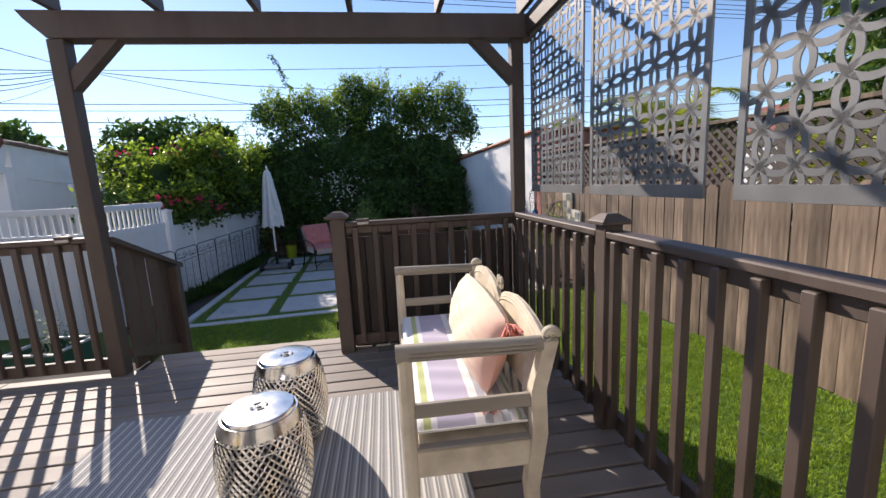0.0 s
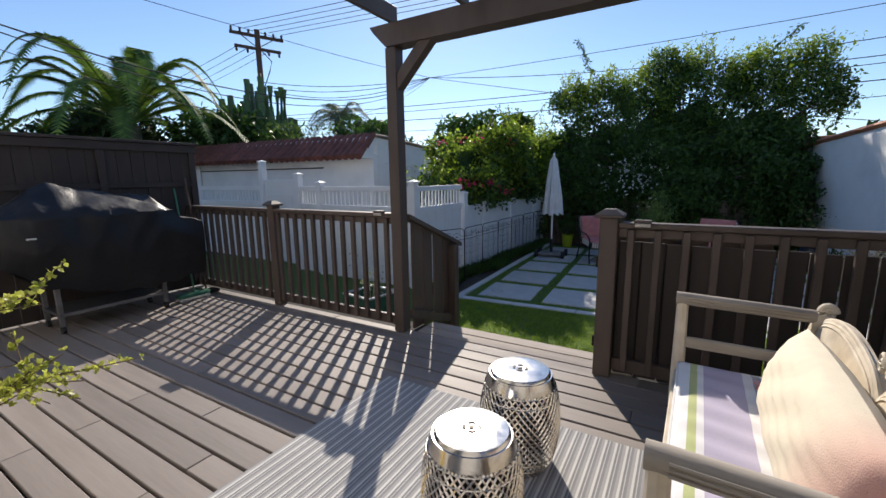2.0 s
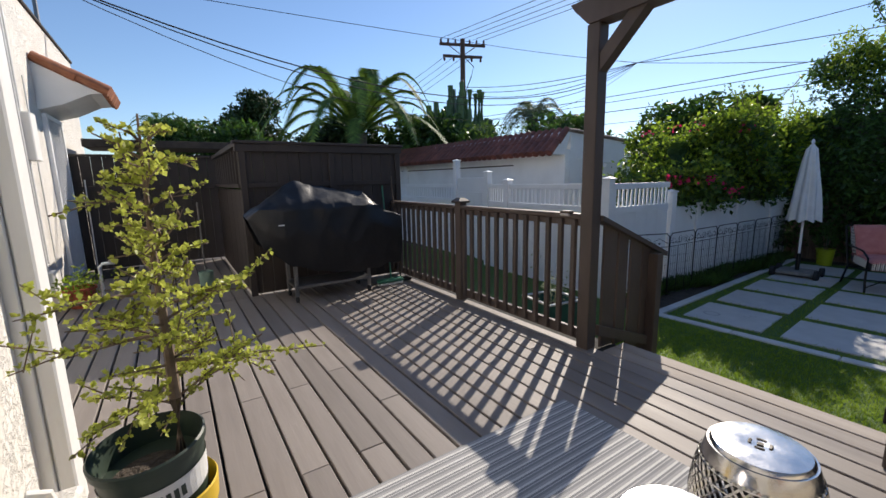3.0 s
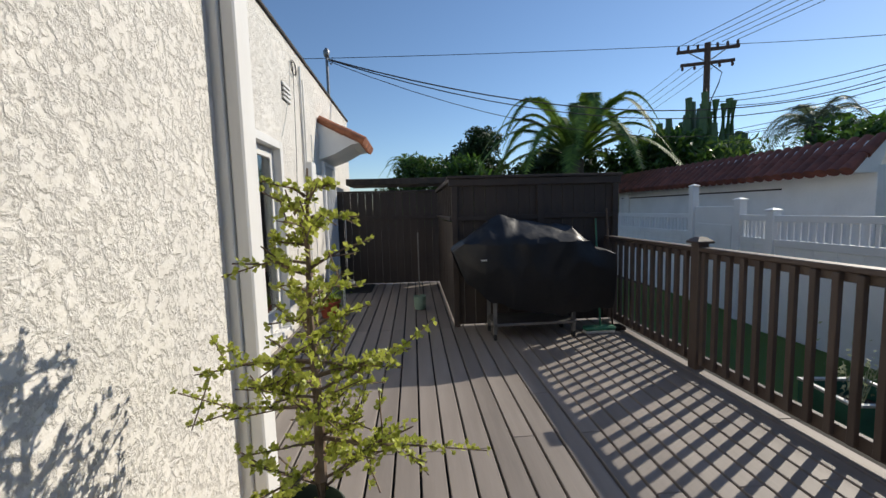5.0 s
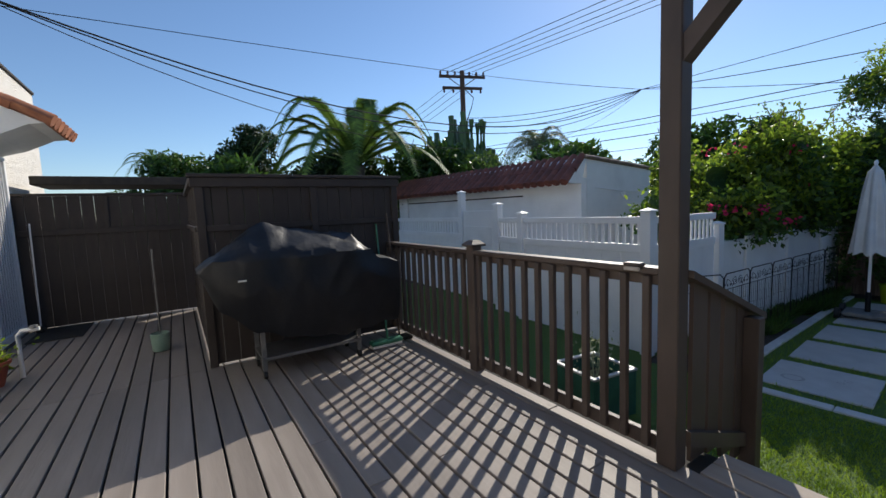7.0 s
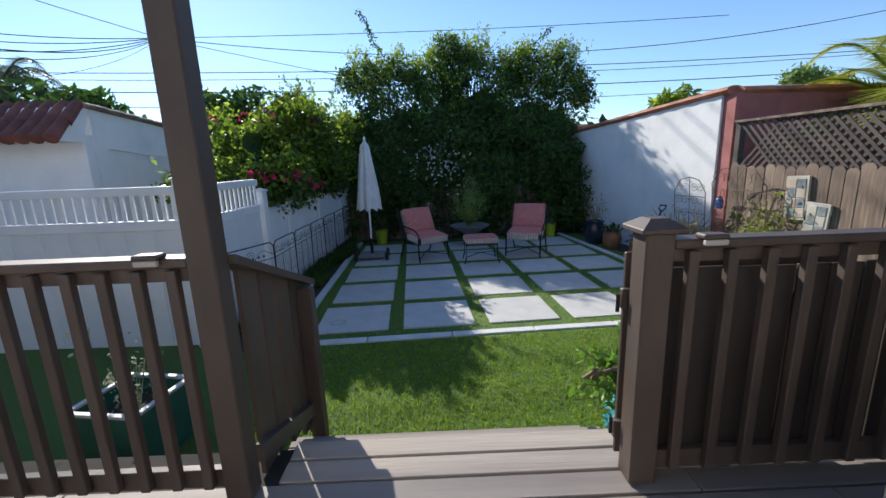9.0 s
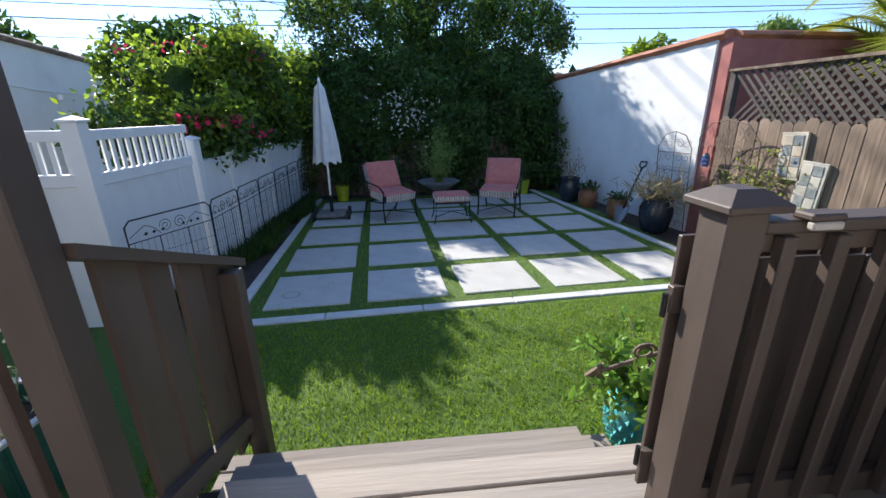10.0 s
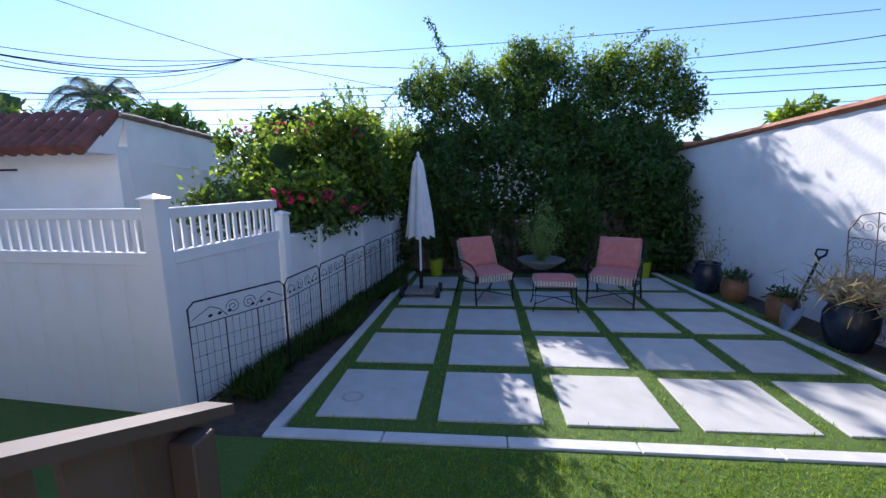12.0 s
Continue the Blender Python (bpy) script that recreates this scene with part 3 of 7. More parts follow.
U_BIG, U_MID, U_LEFT, U_RIGHT = -1.62, -3.40, -5.15, 1.63
left_rail = thing("deck_railing", DECK, "brown painted wooden deck railing beside the lawn", "railing", "deck railings")
rail_post(left_rail, U_MID, 0.0)
rail_span(left_rail, (U_LEFT, 0), (U_MID - 0.05, 0), 13)
rail_span(left_rail, (U_MID + 0.05, 0), (U_BIG - 0.10, 0), 12)
front_rail = thing("deck_railing", DECK @ pose(0.03, 0, 0), "brown painted deck railing backed with boards coloured as shaded", "railing", "deck railings")
rail_post(front_rail, 0.075, 0.0, 1.13, 0.115)
rail_span(front_rail, (0.135, 0), (U_RIGHT - 0.083, 0), 9, True)
side_rail = thing("deck_railing", DECK, "brown painted wooden deck railing above the side lawn", "railing", "deck railings")
rail_post(side_rail, U_RIGHT, -1.44)
rail_span(side_rail, (U_RIGHT, -0.05), (U_RIGHT, -1.39), 9)
rail_span(side_rail, (U_RIGHT, -1.49), (U_RIGHT, -3.2), 11)

# sloping side of the steps, boarded
stair_rail = thing("stair_railing", DECK, "sloping brown stair railing with wide vertical boards", "railing", "deck railings")


def slab_v(g, x0, x1, pts):
    """A piece with an outline in v, z."""
    n = len(pts)
    vs = [(x, v, z) for x in (x0, x1) for v, z in pts]
    return g.add(vs, [tuple(range(n)), tuple(range(n, 2 * n))[::-1]] + [(i, i + n, (i + 1) % n + n, (i + 1) % n) for i in range(n)])


sl = -0.40
for v0, v1 in ((0.15, 0.315), (0.348, 0.480), (0.532, 0.69), (0.712, 0.83), (0.834, 0.965)):
    bot = -0.03 - max(0, v0 - 0.3) * 0.5
    part("board", slab_v(Geo(), U_BIG - 0.035, U_BIG - 0.012, [(v0, bot), (v1, bot), (v1, 1.07 + sl * v1), (v0, 1.07 + sl * v0)]), BROWN, stair_rail)
part("handrail", slab_v(Geo(), U_BIG - 0.075, U_BIG + 0.035, [(0.05, 1.05), (1.035, 0.655), (1.035, 0.695), (0.05, 1.09)]), BROWN, stair_rail)
part("lower_rail", slab_v(Geo(), U_BIG - 0.012, U_BIG + 0.025, [(0.07, 0.10), (0.80, -0.16), (0.80, -0.07), (0.07, 0.19)]), BROWN, stair_rail)
part("post", Geo().box(U_BIG - 0.012, U_BIG + 0.075, 0.80, 0.89, GROUND, 0.70, 0.005), BROWN, stair_rail)

# open gate leaf folded back outside the front railing
gate = thing("deck_gate", DECK @ pose(0.03, 0, 0), "brown board gate folded open beside the railing", "gate")
for i in range(6):
    part("board", Geo().box(0.02 + i * 0.16, 0.17 + i * 0.16, 0.105, 0.125, 0.04, 1.02 - 0.006 * (i % 2), 0.003), BROWN, gate)
for z in (0.18, 0.82):
    part("batten", Geo().box(0.0, 0.95, 0.075, 0.105, z - 0.045, z + 0.045, 0.003), BROWN, gate)
for z in (0.2, 0.8):
    part("hinge", Geo().tube([(-0.012, 0.09, z - 0.04), (-0.012, 0.09, z + 0.04)], 0.009, 8), BLACKIRON, gate, "black steel hinge", True)

# small lights clipped on the rails
for u, vv in ((U_BIG - 0.24, 0), (0.31, 0)):
    lamp = thing("rail_light", DECK @ pose(u, vv - 0.055, RAIL_Z), "small brown rail light clipped on the railing", "rail light", "rail lights")
    part("housing", Geo().box(-0.05, 0.05, -0.025, 0.04, 0.001, 0.022, 0.006), BROWN, lamp)
    part("lens", Geo().box(-0.045, 0.045, -0.026, -0.004, -0.022, 0.0, 0.004), FROST, lamp, "frosted plastic lens")

# pergola
pergola = thing("pergola", DECK, "brown painted wooden pergola with open rafters", "pergola")
part("post", Geo().box(U_BIG - 0.10, U_BIG + 0.01, -0.058, 0.05, 0, 2.48, 0.006), BROWN, pergola)
part("post", Geo().box(U_RIGHT - 0.05, U_RIGHT + 0.05, -0.05, 0.05, 0, 2.48, 0.006), BROWN, pergola)
g = Geo().prism([(U_BIG - 0.24, 2.655), (U_BIG - 0.20, 2.60), (U_BIG - 0.08, 2.48), (U_RIGHT + 0.13, 2.48), (U_RIGHT + 0.13, 2.655)], -0.075, 0.075)
part("front_beam", g, BROWN, pergola)
for sgn, u in ((1, U_BIG + 0.01), (-1, U_RIGHT - 0.05)):
    g = Geo()
    g.prism([(u, 2.14), (u, 2.27), (u + sgn * 0.21, 2.48), (u + sgn * 0.34, 2.48)], -0.045, 0.045)
    part("knee_brace", g, BROWN, pergola)
for i in range(6):
    u = -1.64 + i * 0.66
    part("rafter", Geo().box(u - 0.02, u + 0.02, -4.5 if u > -0.7 else -1.5, 0.0, 2.657, 2.79, 0.004), BROWN, pergola)
for v in (-0.42, -1.0, -1.55):
    part("slat", Geo().box(-1.68, 1.70, v - 0.018, v + 0.018, 2.79, 2.83, 0.003), BROWN, pergola)
part("side_beam", Geo().box(U_RIGHT + 0.06, U_RIGHT + 0.13, -4.5, -0.08, 2.50, 2.65, 0.004), BROWN, pergola)
part("post", Geo().box(U_RIGHT - 0.05, U_RIGHT + 0.05, -3.30, -3.20, 0, 2.65, 0.005), BROWN, pergola)


# cut-metal privacy screens under the side beam
def screen_lattice(w, h, step, ring, thick):
    """Circles on a square grid, each crossing its four neighbours, which leave petals and diamonds."""
    g = Geo()
    n, rad = 32, step * 0.7071
    for j in range(-1, int(h / step) + 3):
        for i in range(-1, int(w / step) + 3):
            cx, cz = i * step, j * step
            for k in range(n):
                a0, a1 = 2 * math.pi * k / n, 2 * math.pi * (k + 1) / n
                am = (a0 + a1) / 2
                if not (0.0 < cx + rad * math.cos(am) < w and 0.0 < cz + rad * math.sin(am) < h):
                    continue
                vs = [(y, cx + rr * math.cos(a), cz + rr * math.sin(a)) for y in (-thick / 2, thick / 2) for a in (a0, a1) for rr in (rad - ring / 2, rad + ring / 2)]
                g.add(vs, [(0, 1, 3, 2), (4, 6, 7, 5), (0, 2, 6, 4), (1, 5, 7, 3)])
    return g


for v0, v1 in ((-0.97, -0.09), (-1.95, -1.06), (-2.98, -2.09)):
    w, h, z0 = v1 - v0, 1.24, 1.27
    scr = thing("privacy_screen", DECK @ pose(U_RIGHT + 0.095, v0, z0), "grey cut-metal privacy screen with petal pattern", "screen", "privacy screens")
    f = Geo()
    f.box(-0.006, 0.006, 0, w, 0, 0.055, 0.001).box(-0.006, 0.006, 0, w, h - 0.03, h, 0.001).box(-0.006, 0.006, 0, 0.03, 0.055, h - 0.03, 0.001).box(-0.006, 0.006, w - 0.03, w, 0.055, h - 0.03, 0.001)
    part("frame", f, SCREENMETAL, scr)
    lat = screen_lattice(w - 0.06, h - 0.085, 0.118, 0.021, 0.005)
    part("lattice", lat, SCREENMETAL, scr, m=pose(0, 0.03, 0.055))


# ---- things on the deck ----
def bench():
    L, W = 1.46, 0.54
    b = thing("bench", pose(0.437, 1.645, 0, 0, 0, -5.0), "cream distressed wooden settee bench on the rug", "bench")
    for y in (0.03, L - 0.03):
        far = y > 1
        leg = Geo().tube([(0.03, y, 0), (0.03, y, 0.2), (0.032, y, 0.42), (0.03, y, 0.80)], [0.02, 0.028, 0.031, 0.026], 8)
        part("front_leg", leg, CREAMWOOD, b, smooth=True)
        back = Geo().prism([(W - 0.06, 0), (W - 0.015, 0), (W - 0.02, 0.2), (W + 0.015, 0.42), (W + 0.01, 0.6), (W + 0.058, 0.79), (W + 0.004, 0.79), (W - 0.048, 0.6), (W - 0.045, 0.42), (W - 0.075, 0.2)], y - 0.026, y + 0.026)
        part("back_leg", back, CREAMWOOD, b)
        sc = Geo()
        sc.tube([(W + 0.035 + 0.028 * math.cos(a) * k, y, 0.80 + 0.032 * math.sin(a) * k) for a, k in [(i * 0.5, 1 - i * 0.035) for i in range(22)]], 0.016, 8)
        part("scroll", sc, CREAMWOOD, b, smooth=True)
        top = Geo()
        top.tube([(0.0, y, 0.785), (0.05, y, 0.785), (W, y, 0.775)], [0.033, 0.033, 0.031], 12)
        part("arm_rail", top, WORNWOOD, b, "grey weathered arm rail", True)
        for k in range(3):
            part("arm_bead", Geo().tube([(0.05, y + (-0.034 if not far else -0.033), 0.785 + (k - 1) * 0.014), (W - 0.03, y - 0.032, 0.775 + (k - 1) * 0.014)], 0.0045, 5), WORNWOOD, b)
        part("arm_slat", Geo().box(0.05, W - 0.03, y - 0.014, y + 0.014, 0.53, 0.585, 0.006), WORNWOOD, b)
        part("apron", Geo().box(0.045, W - 0.05, y - 0.016, y + 0.016, 0.29, 0.40, 0.005), CREAMWOOD, b)
        part("apron_bead", Geo().box(0.045, W - 0.05, y - 0.020, y + 0.020, 0.40, 0.412, 0.003), WORNWOOD, b)
    for x in (0.03, W - 0.03):
        part("long_apron", Geo().box(x - 0.016, x + 0.016, 0.055, L - 0.055, 0.30, 0.41, 0.005), CREAMWOOD, b)
    part("seat_board", Geo().box(0.05, W - 0.05, 0.05, L - 0.05, 0.385, 0.405, 0.003), CREAMWOOD, b)

    def crest(t):
        # two long humps falling to the ends, with a dip beside the middle scroll
        h = 0.765 + 0.075 * math.sin(math.pi * min(1, max(0, (t if t < 0.5 else 1 - t) * 2))) ** 0.8
        return h - 0.03 * math.exp(-((t - 0.5) / 0.035) ** 2)
    g = Geo()
    n = 44
    ring = []
    for i in range(n + 1):
        t, y = i / n, 0.06 + i / n * (L - 0.12)
        zt = crest(t)
        ring += [(W - 0.045, y, 0.56), (W - 0.02, y, 0.56), (W + 0.045, y, zt), (W + 0.018, y, zt)]
    fs = [(4 * i + k, 4 * i + 4 + k, 4 * i + 4 + (k + 1) % 4, 4 * i + (k + 1) % 4) for i in range(n) for k in range(4)]
    g.add(ring, fs + [(0, 1, 2, 3), (4 * n, 4 * n + 3, 4 * n + 2, 4 * n + 1)])
    part("backrest", g, CREAMWOOD, b)
    for off, zz in ((0.020, 0.0), (0.026, -0.016), (0.033, -0.030)):
        part("crest_moulding", Geo().tube([(W + 0.025 - (off - 0.02), 0.06 + i / 60 * (L - 0.12), crest(i / 60) + zz) for i in range(61)], 0.0075, 6), CREAMWOOD, b, smooth=True)
    sc = Geo()
    for dy, sg in ((-0.028, 1), (0.028, -1)):
        sc.tube([(W + 0.028, L / 2 + dy + sg * 0.022 * k * math.cos(a), 0.835 + 0.035 * k * math.sin(a)) for a, k in [(i * 0.45, 1 - i * 0.035) for i in range(24)]], 0.009, 6)
    part("middle_scroll", sc, CREAMWOOD, b, smooth=True)
    for i in range(9):
        y = 0.15 + i * (L - 0.30) / 8
        part("back_spindle", Geo().tube([(W - 0.02, y, 0.40), (W - 0.03, y, 0.57)], 0.012, 6), CREAMWOOD, b)

    def cushion_pt(u, v, s):
        x, y = 0.035 + u * (W - 0.085), 0.06 + v * (L - 0.12)
        e = min(1, min(u, 1 - u) * 7, min(v, 1 - v) * 14)
        return (x, y, (0.450 + 0.035 * math.sqrt(max(0, e)) + 0.004 * math.sin(v * 60 + 5 * u) * e) if s else (0.450 - 0.032 * math.sqrt(max(0, e))))
    cu = thing("seat_cushion", b.matrix_world.copy(), "lavender, white and green striped seat cushion on the bench", "cushion")
    c = Geo()
    c.grid(lambda u, v: cushion_pt(u, v, 1), 24, 60)
    c.grid(lambda u, v: cushion_pt(u, v, 0), 24, 60)
    part("cover", c, CUSHION, cu, smooth=True)
    part("piping", Geo().tube([(0.035, 0.06, 0.45), (0.035, L - 0.06, 0.45), (W - 0.05, L - 0.06, 0.45), (W - 0.05, 0.06, 0.45)], 0.006, 6, closed=True), PALECLOTH, cu, "white piping")
    # long pillow leaning on the back
    pm = b.matrix_world @ pose(0.41, 0.66, 0.65, 0, 16, 0)
    pl = thing("pillow", pm, "plump cream lumbar pillow dipped in coral pink", "pillow")
    a, hh, th = 0.47, 0.185, 0.10
    def pil(u, v, s):
        y, z = (u * 2 - 1), (v * 2 - 1)
        e = max(0.0, (1 - abs(y) ** 3.2) * (1 - abs(z) ** 2.6))
        w = 0.004 * math.sin(11 * y + 7 * z) + 0.004 * math.sin(23 * z - 9 * y)
        return (s * (th * e ** 0.55 + w * e), y * a * (1 - 0.05 * z * z), z * hh * (1 - 0.10 * y * y))
    g = Geo()
    g.grid(lambda u, v: pil(u, v, 1), 40, 24)
    g.grid(lambda u, v: pil(u, v, -1), 40, 24)
    part("cover", g, PILLOW, pl, smooth=True)
    for y, z in ((-0.48, 0.16), (-0.48, -0.17), (0.48, -0.17)):
        t = Geo()
        for k in range(46):
            d = Vector((random.uniform(-0.5, 0.5), -1 if y < 0 else 1, random.uniform(-0.75, 0.35)))
            d.normalize()
            p0 = Vector((0, y, z))
            p2 = p0 + d * random.uniform(0.07, 0.10)
            p2.z -= 0.018
            t.tube([p0, p0 + d * 0.05, p2], 0.0035, 4)
        part("tassel", t, CORAL, pl, "coral pink tassel")
    return b


bench()


def drum_stool(x, y, turn):
    st = thing("drum_stool", pose(x, y, 0, 0, 0, turn), "silver pierced metal drum stool on the striped rug", "stool", "drum stools")
    H = 0.495
    def rad(z):
        return 0.142 + 0.048 * math.sin(math.pi * min(1, max(0, z / H))) ** 0.8
    top = Geo().lathe([(0.0, H - 0.004), (0.025, H - 0.001), (0.10, H), (0.136, H - 0.004), (0.143, H - 0.012), (0.146, H - 0.022)], 48)
    part("top", top, CHROME, st, smooth=True)
    for z0, z1 in ((H - 0.075, H - 0.018), (0.0, 0.05)):
        part("band", Geo().lathe([(rad(z0 + (z1 - z0) * i / 6) + 0.001, z0 + (z1 - z0) * i / 6) for i in range(7)], 48), CHROME, st, smooth=True)
    for z in (H - 0.078, H - 0.118, 0.052, 0.09):
        part("ring", Geo().tube([((rad(z) + 0.002) * math.cos(a), (rad(z) + 0.002) * math.sin(a), z) for a in [2 * math.pi * i / 40 for i in range(40)]], 0.004, 6, closed=True), CHROME, st, smooth=True)
    g = Geo()
    n, steps = 40, 26
    for sgn in (1, -1):
        for k in range(n):
            path = []
            for i in range(steps + 1):
                z = 0.045 + (H - 0.115) * i / steps
                a = 2 * math.pi * (k + sgn * i * 0.40) / n
                path.append((rad(z) * math.cos(a), rad(z) * math.sin(a), z))
            g.tube(path, 0.0055, 4, caps=False)
    part("pierced_body", g, CHROME, st, smooth=True, kind="stuff")
    # added dark barrel makes the pierced body look unlit inside
    part("inner_shade_barrel", Geo().lathe([(rad(0.04 + i * 0.043) - 0.014, 0.04 + i * 0.043) for i in range(11)], 32), DARKMETAL, st, "dark barrel standing in for shade inside the stool", True)
    # dark shapes laid on the top stand in for the emblem's shaded holes
    em = Geo()
    for k in range(4):
        a = math.pi / 2 * k
        em.tube([(0.030 * math.cos(a + d), 0.030 * math.sin(a + d), H + 0.001) for d in (-0.45, -0.2, 0, 0.2, 0.45)], 0.005, 5, flat=0.3)
    em.box(-0.009, 0.009, -0.009, 0.009, H - 0.002, H + 0.0015, 0.001)
    part("emblem", em, DARKMETAL, st, "coin emblem with its holes laid on as dark shapes")


drum_stool(-0.098, 2.54, 10)
drum_stool(-0.122, 2.0, 25)

rug = thing("rug", DECK @ pose(0, 0, 0), "flat grey and white striped outdoor rug", "rug")
part("weave", Geo().box(-1.22, 0.80, -3.22, -0.80, 0.001, 0.011, 0.003), RUG, rug)


def grill():
    gr = thing("covered_grill", DECK, "barbecue grill under a black vinyl cover", "grill")
    tops = [(-2.08, 1.12), (-1.90, 1.26), (-1.76, 1.40), (-1.52, 1.535), (-1.46, 1.53), (-1.36, 1.47), (-1.02, 1.415), (-0.70, 1.375), (-0.62, 1.26), (-0.52, 1.12), (-0.31, 1.06)]
    hems = [(-2.08, 1.02), (-1.94, 0.68), (-1.67, 0.46), (-1.30, 0.35), (-0.88, 0.29), (-0.31, 0.36)]
    def along(tab, v):
        for (a, za), (b, zb) in zip(tab, tab[1:]):
            if a <= v <= b:
                return za + (zb - za) * (v - a) / (b - a)
        return tab[-1][1] if v > 0.5 * (tab[0][0] + tab[-1][0]) else tab[0][1]
    def crease(q):
        # sharp folds where the sheet buckles
        return 1 - abs(noise.noise(q)) * 2.2
    def fn(u, w):
        v = -2.08 + 1.77 * u
        zt, bot = 0.3 + (along(tops, v) - 0.3) * 0.90, along(hems, v) + 0.012 * math.sin(v * 23)
        shoulder = min(zt - 0.02, 1.10)
        edge = min(1, (v + 2.08) / 0.34) ** 0.6
        uc, hw = -4.62, 0.14 + 0.19 * edge
        if w < 0.4:
            k = w / 0.4
            z = bot + (shoulder - bot) * k
            x = uc + hw - 0.05 * (1 - k) ** 2 + 0.03 * math.sin(math.pi * k)
        elif w < 0.6:
            k = (w - 0.4) / 0.2
            rise = 1 - abs(2 * k - 1)
            z = shoulder + (zt - shoulder) * rise ** (0.75 if k < 0.5 else 0.6)
            x = uc + hw * (1 - 2 * k)
        else:
            k = (w - 0.6) / 0.4
            z = shoulder + (bot - shoulder) * k
            x = uc - hw + 0.04 * k
        q = Vector((x * 2.2, v * 2.6, z * 1.6))
        up_ = max(0.0, min(1.0, (z - 0.75) / 0.4))
        f = 0.030 * up_ * crease(q * 1.5) + 0.016 * crease(q * Vector((1, 1, 0.5)).length) * (1 - up_)
        return (x + f, v, z + 0.025 * up_ * (crease(q * 1.9 + Vector((3, 1, 0))) - 0.5))
    g = Geo()
    g.grid(fn, 90, 70)
    cov = part("cover", g, COVER, gr, "creased black vinyl cover", True)
    part("cover_tag", Geo().box(-4.262, -4.252, -1.80, -1.735, 0.93, 0.945, 0.001), PALECLOTH, cov, "small white tag")
    for v in (-1.62, -0.72):
        part("leg", Geo().box(-4.46, -4.42, v - 0.02, v + 0.02, 0.07, 0.6, 0.003), STEEL, gr)
        part("leg", Geo().box(-4.84, -4.80, v - 0.02, v + 0.02, 0.07, 0.6, 0.003), STEEL, gr)
    part("lower_shelf", Geo().box(-4.86, -4.40, -1.64, -0.70, 0.17, 0.20, 0.003), STEEL, gr)
    for v, u in ((-1.62, -4.44), (-0.72, -4.44), (-1.62, -4.82), (-0.72, -4.82)):
        part("caster", Geo().tube([(u, v - 0.014, 0.036), (u, v + 0.014, 0.036)], 0.036, 14), BLACKRUBBER, gr, "black caster wheel", True)


grill()


def elephant_bush():
    pot = thing("potted_bush", pose(-1.25, 0.925, 0, 0, 0, 0), "small-leaved jade bush in a nursery pot and yellow bucket", "potted plant")
    b = Geo().lathe([(0.128, 0.0), (0.132, 0.01), (0.146, 0.34), (0.154, 0.345), (0.156, 0.375), (0.158, 0.42), (0.154, 0.425), (0.148, 0.40), (0.122, 0.03)], 40)
    bk = part("bucket", b, YELLOW, pot, "bright yellow plastic bucket", True)
    part("bucket_handle", Geo().tube([(0.162 * math.cos(a), 0.162 * math.sin(a) - 0.02, 0.37 - 0.14 * math.sin(a)) for a in [math.pi * i / 14 for i in range(15)]], 0.003, 5), STEEL, bk)
    tilt = pose(0, 0, 0.30, 4, 3, 0)
    p = Geo().lathe([(0.118, 0.0), (0.135, 0.12), (0.148, 0.272), (0.156, 0.276), (0.157, 0.300), (0.151, 0.305), (0.144, 0.285), (0.135, 0.215), (0.0, 0.21)], 40)
    npot = part("nursery_pot", p, GREENPOT, pot, "dark green nursery pot", True, m=tilt)
    band = Geo().lathe([(0.1385, 0.135), (0.1465, 0.222)], 40)
    band.f = band.f[:-2]
    part("pot_band", band, PALECLOTH, npot, "white printed band")
    bars = Geo()
    for k in range(8):
        m = pose(0, 0, 0, 0, 0, math.degrees(-0.55 + k * 0.145))
        bars.box(0.1425, 0.1450, -0.0065, 0.0065, 0.160, 0.195, m=m)
    part("print", bars, GREENPOT, npot, "dark bars of print")
    part("soil", Geo().lathe([(0.134, 0.505), (0.0, 0.525)], 24), DIRT, pot)
    rng = random.Random(4)
    stem = [(0, 0.06, 0.50), (0.012, 0.065, 0.72), (-0.010, 0.065, 0.94), (0.012, 0.06, 1.18), (0.0, 0.065, 1.40), (-0.02, 0.07, 1.60)]
    part("trunk", Geo().tube([Vector(q) for q in stem], [0.021, 0.018, 0.014, 0.010, 0.006, 0.003], 8), BUSHBARK, pot, smooth=True)
    br, pts = Geo(), []

    def leaf_pairs(path, step, k):
        """Small round leaves in clusters on short spurs along a twig."""
        for a, c in zip(path, path[1:]):
            n = max(1, int((c - a).length / step))
            for q in range(n):
                at = a.lerp(c, (q + rng.random()) / n)
                sp = Vector((rng.uniform(-1, 1), rng.uniform(-1, 1), rng.uniform(-0.3, 1))).normalized() * rng.uniform(0.005, 0.018)
                for _ in range(k):
                    pts.append(tuple(at + sp))

    def branch(z, a, ln, lift, bend_z, r0):
        d = Vector((math.cos(a), math.sin(a), lift)).normalized()
        bend = Vector((rng.uniform(-0.08, 0.08), rng.uniform(-0.08, 0.08), bend_z))
        path = [Vector((0, 0.062, z))]
        for s in range(7):
            d = (d + bend + Vector((rng.uniform(-0.10, 0.10), rng.uniform(-0.10, 0.10), rng.uniform(-0.08, 0.08)))).normalized()
            path.append(path[-1] + d * ln / 7)
        br.tube(path, [r0 * (1 - 0.11 * s) for s in range(8)], 5)
        leaf_pairs(path[1:], 0.015, 5)
        for s in (2, 3, 4, 5, 6):
            if rng.random() < 0.72:
                dd = (d + Vector((rng.uniform(-0.9, 0.9), rng.uniform(-0.9, 0.9), rng.uniform(-0.3, 0.9)))).normalized()
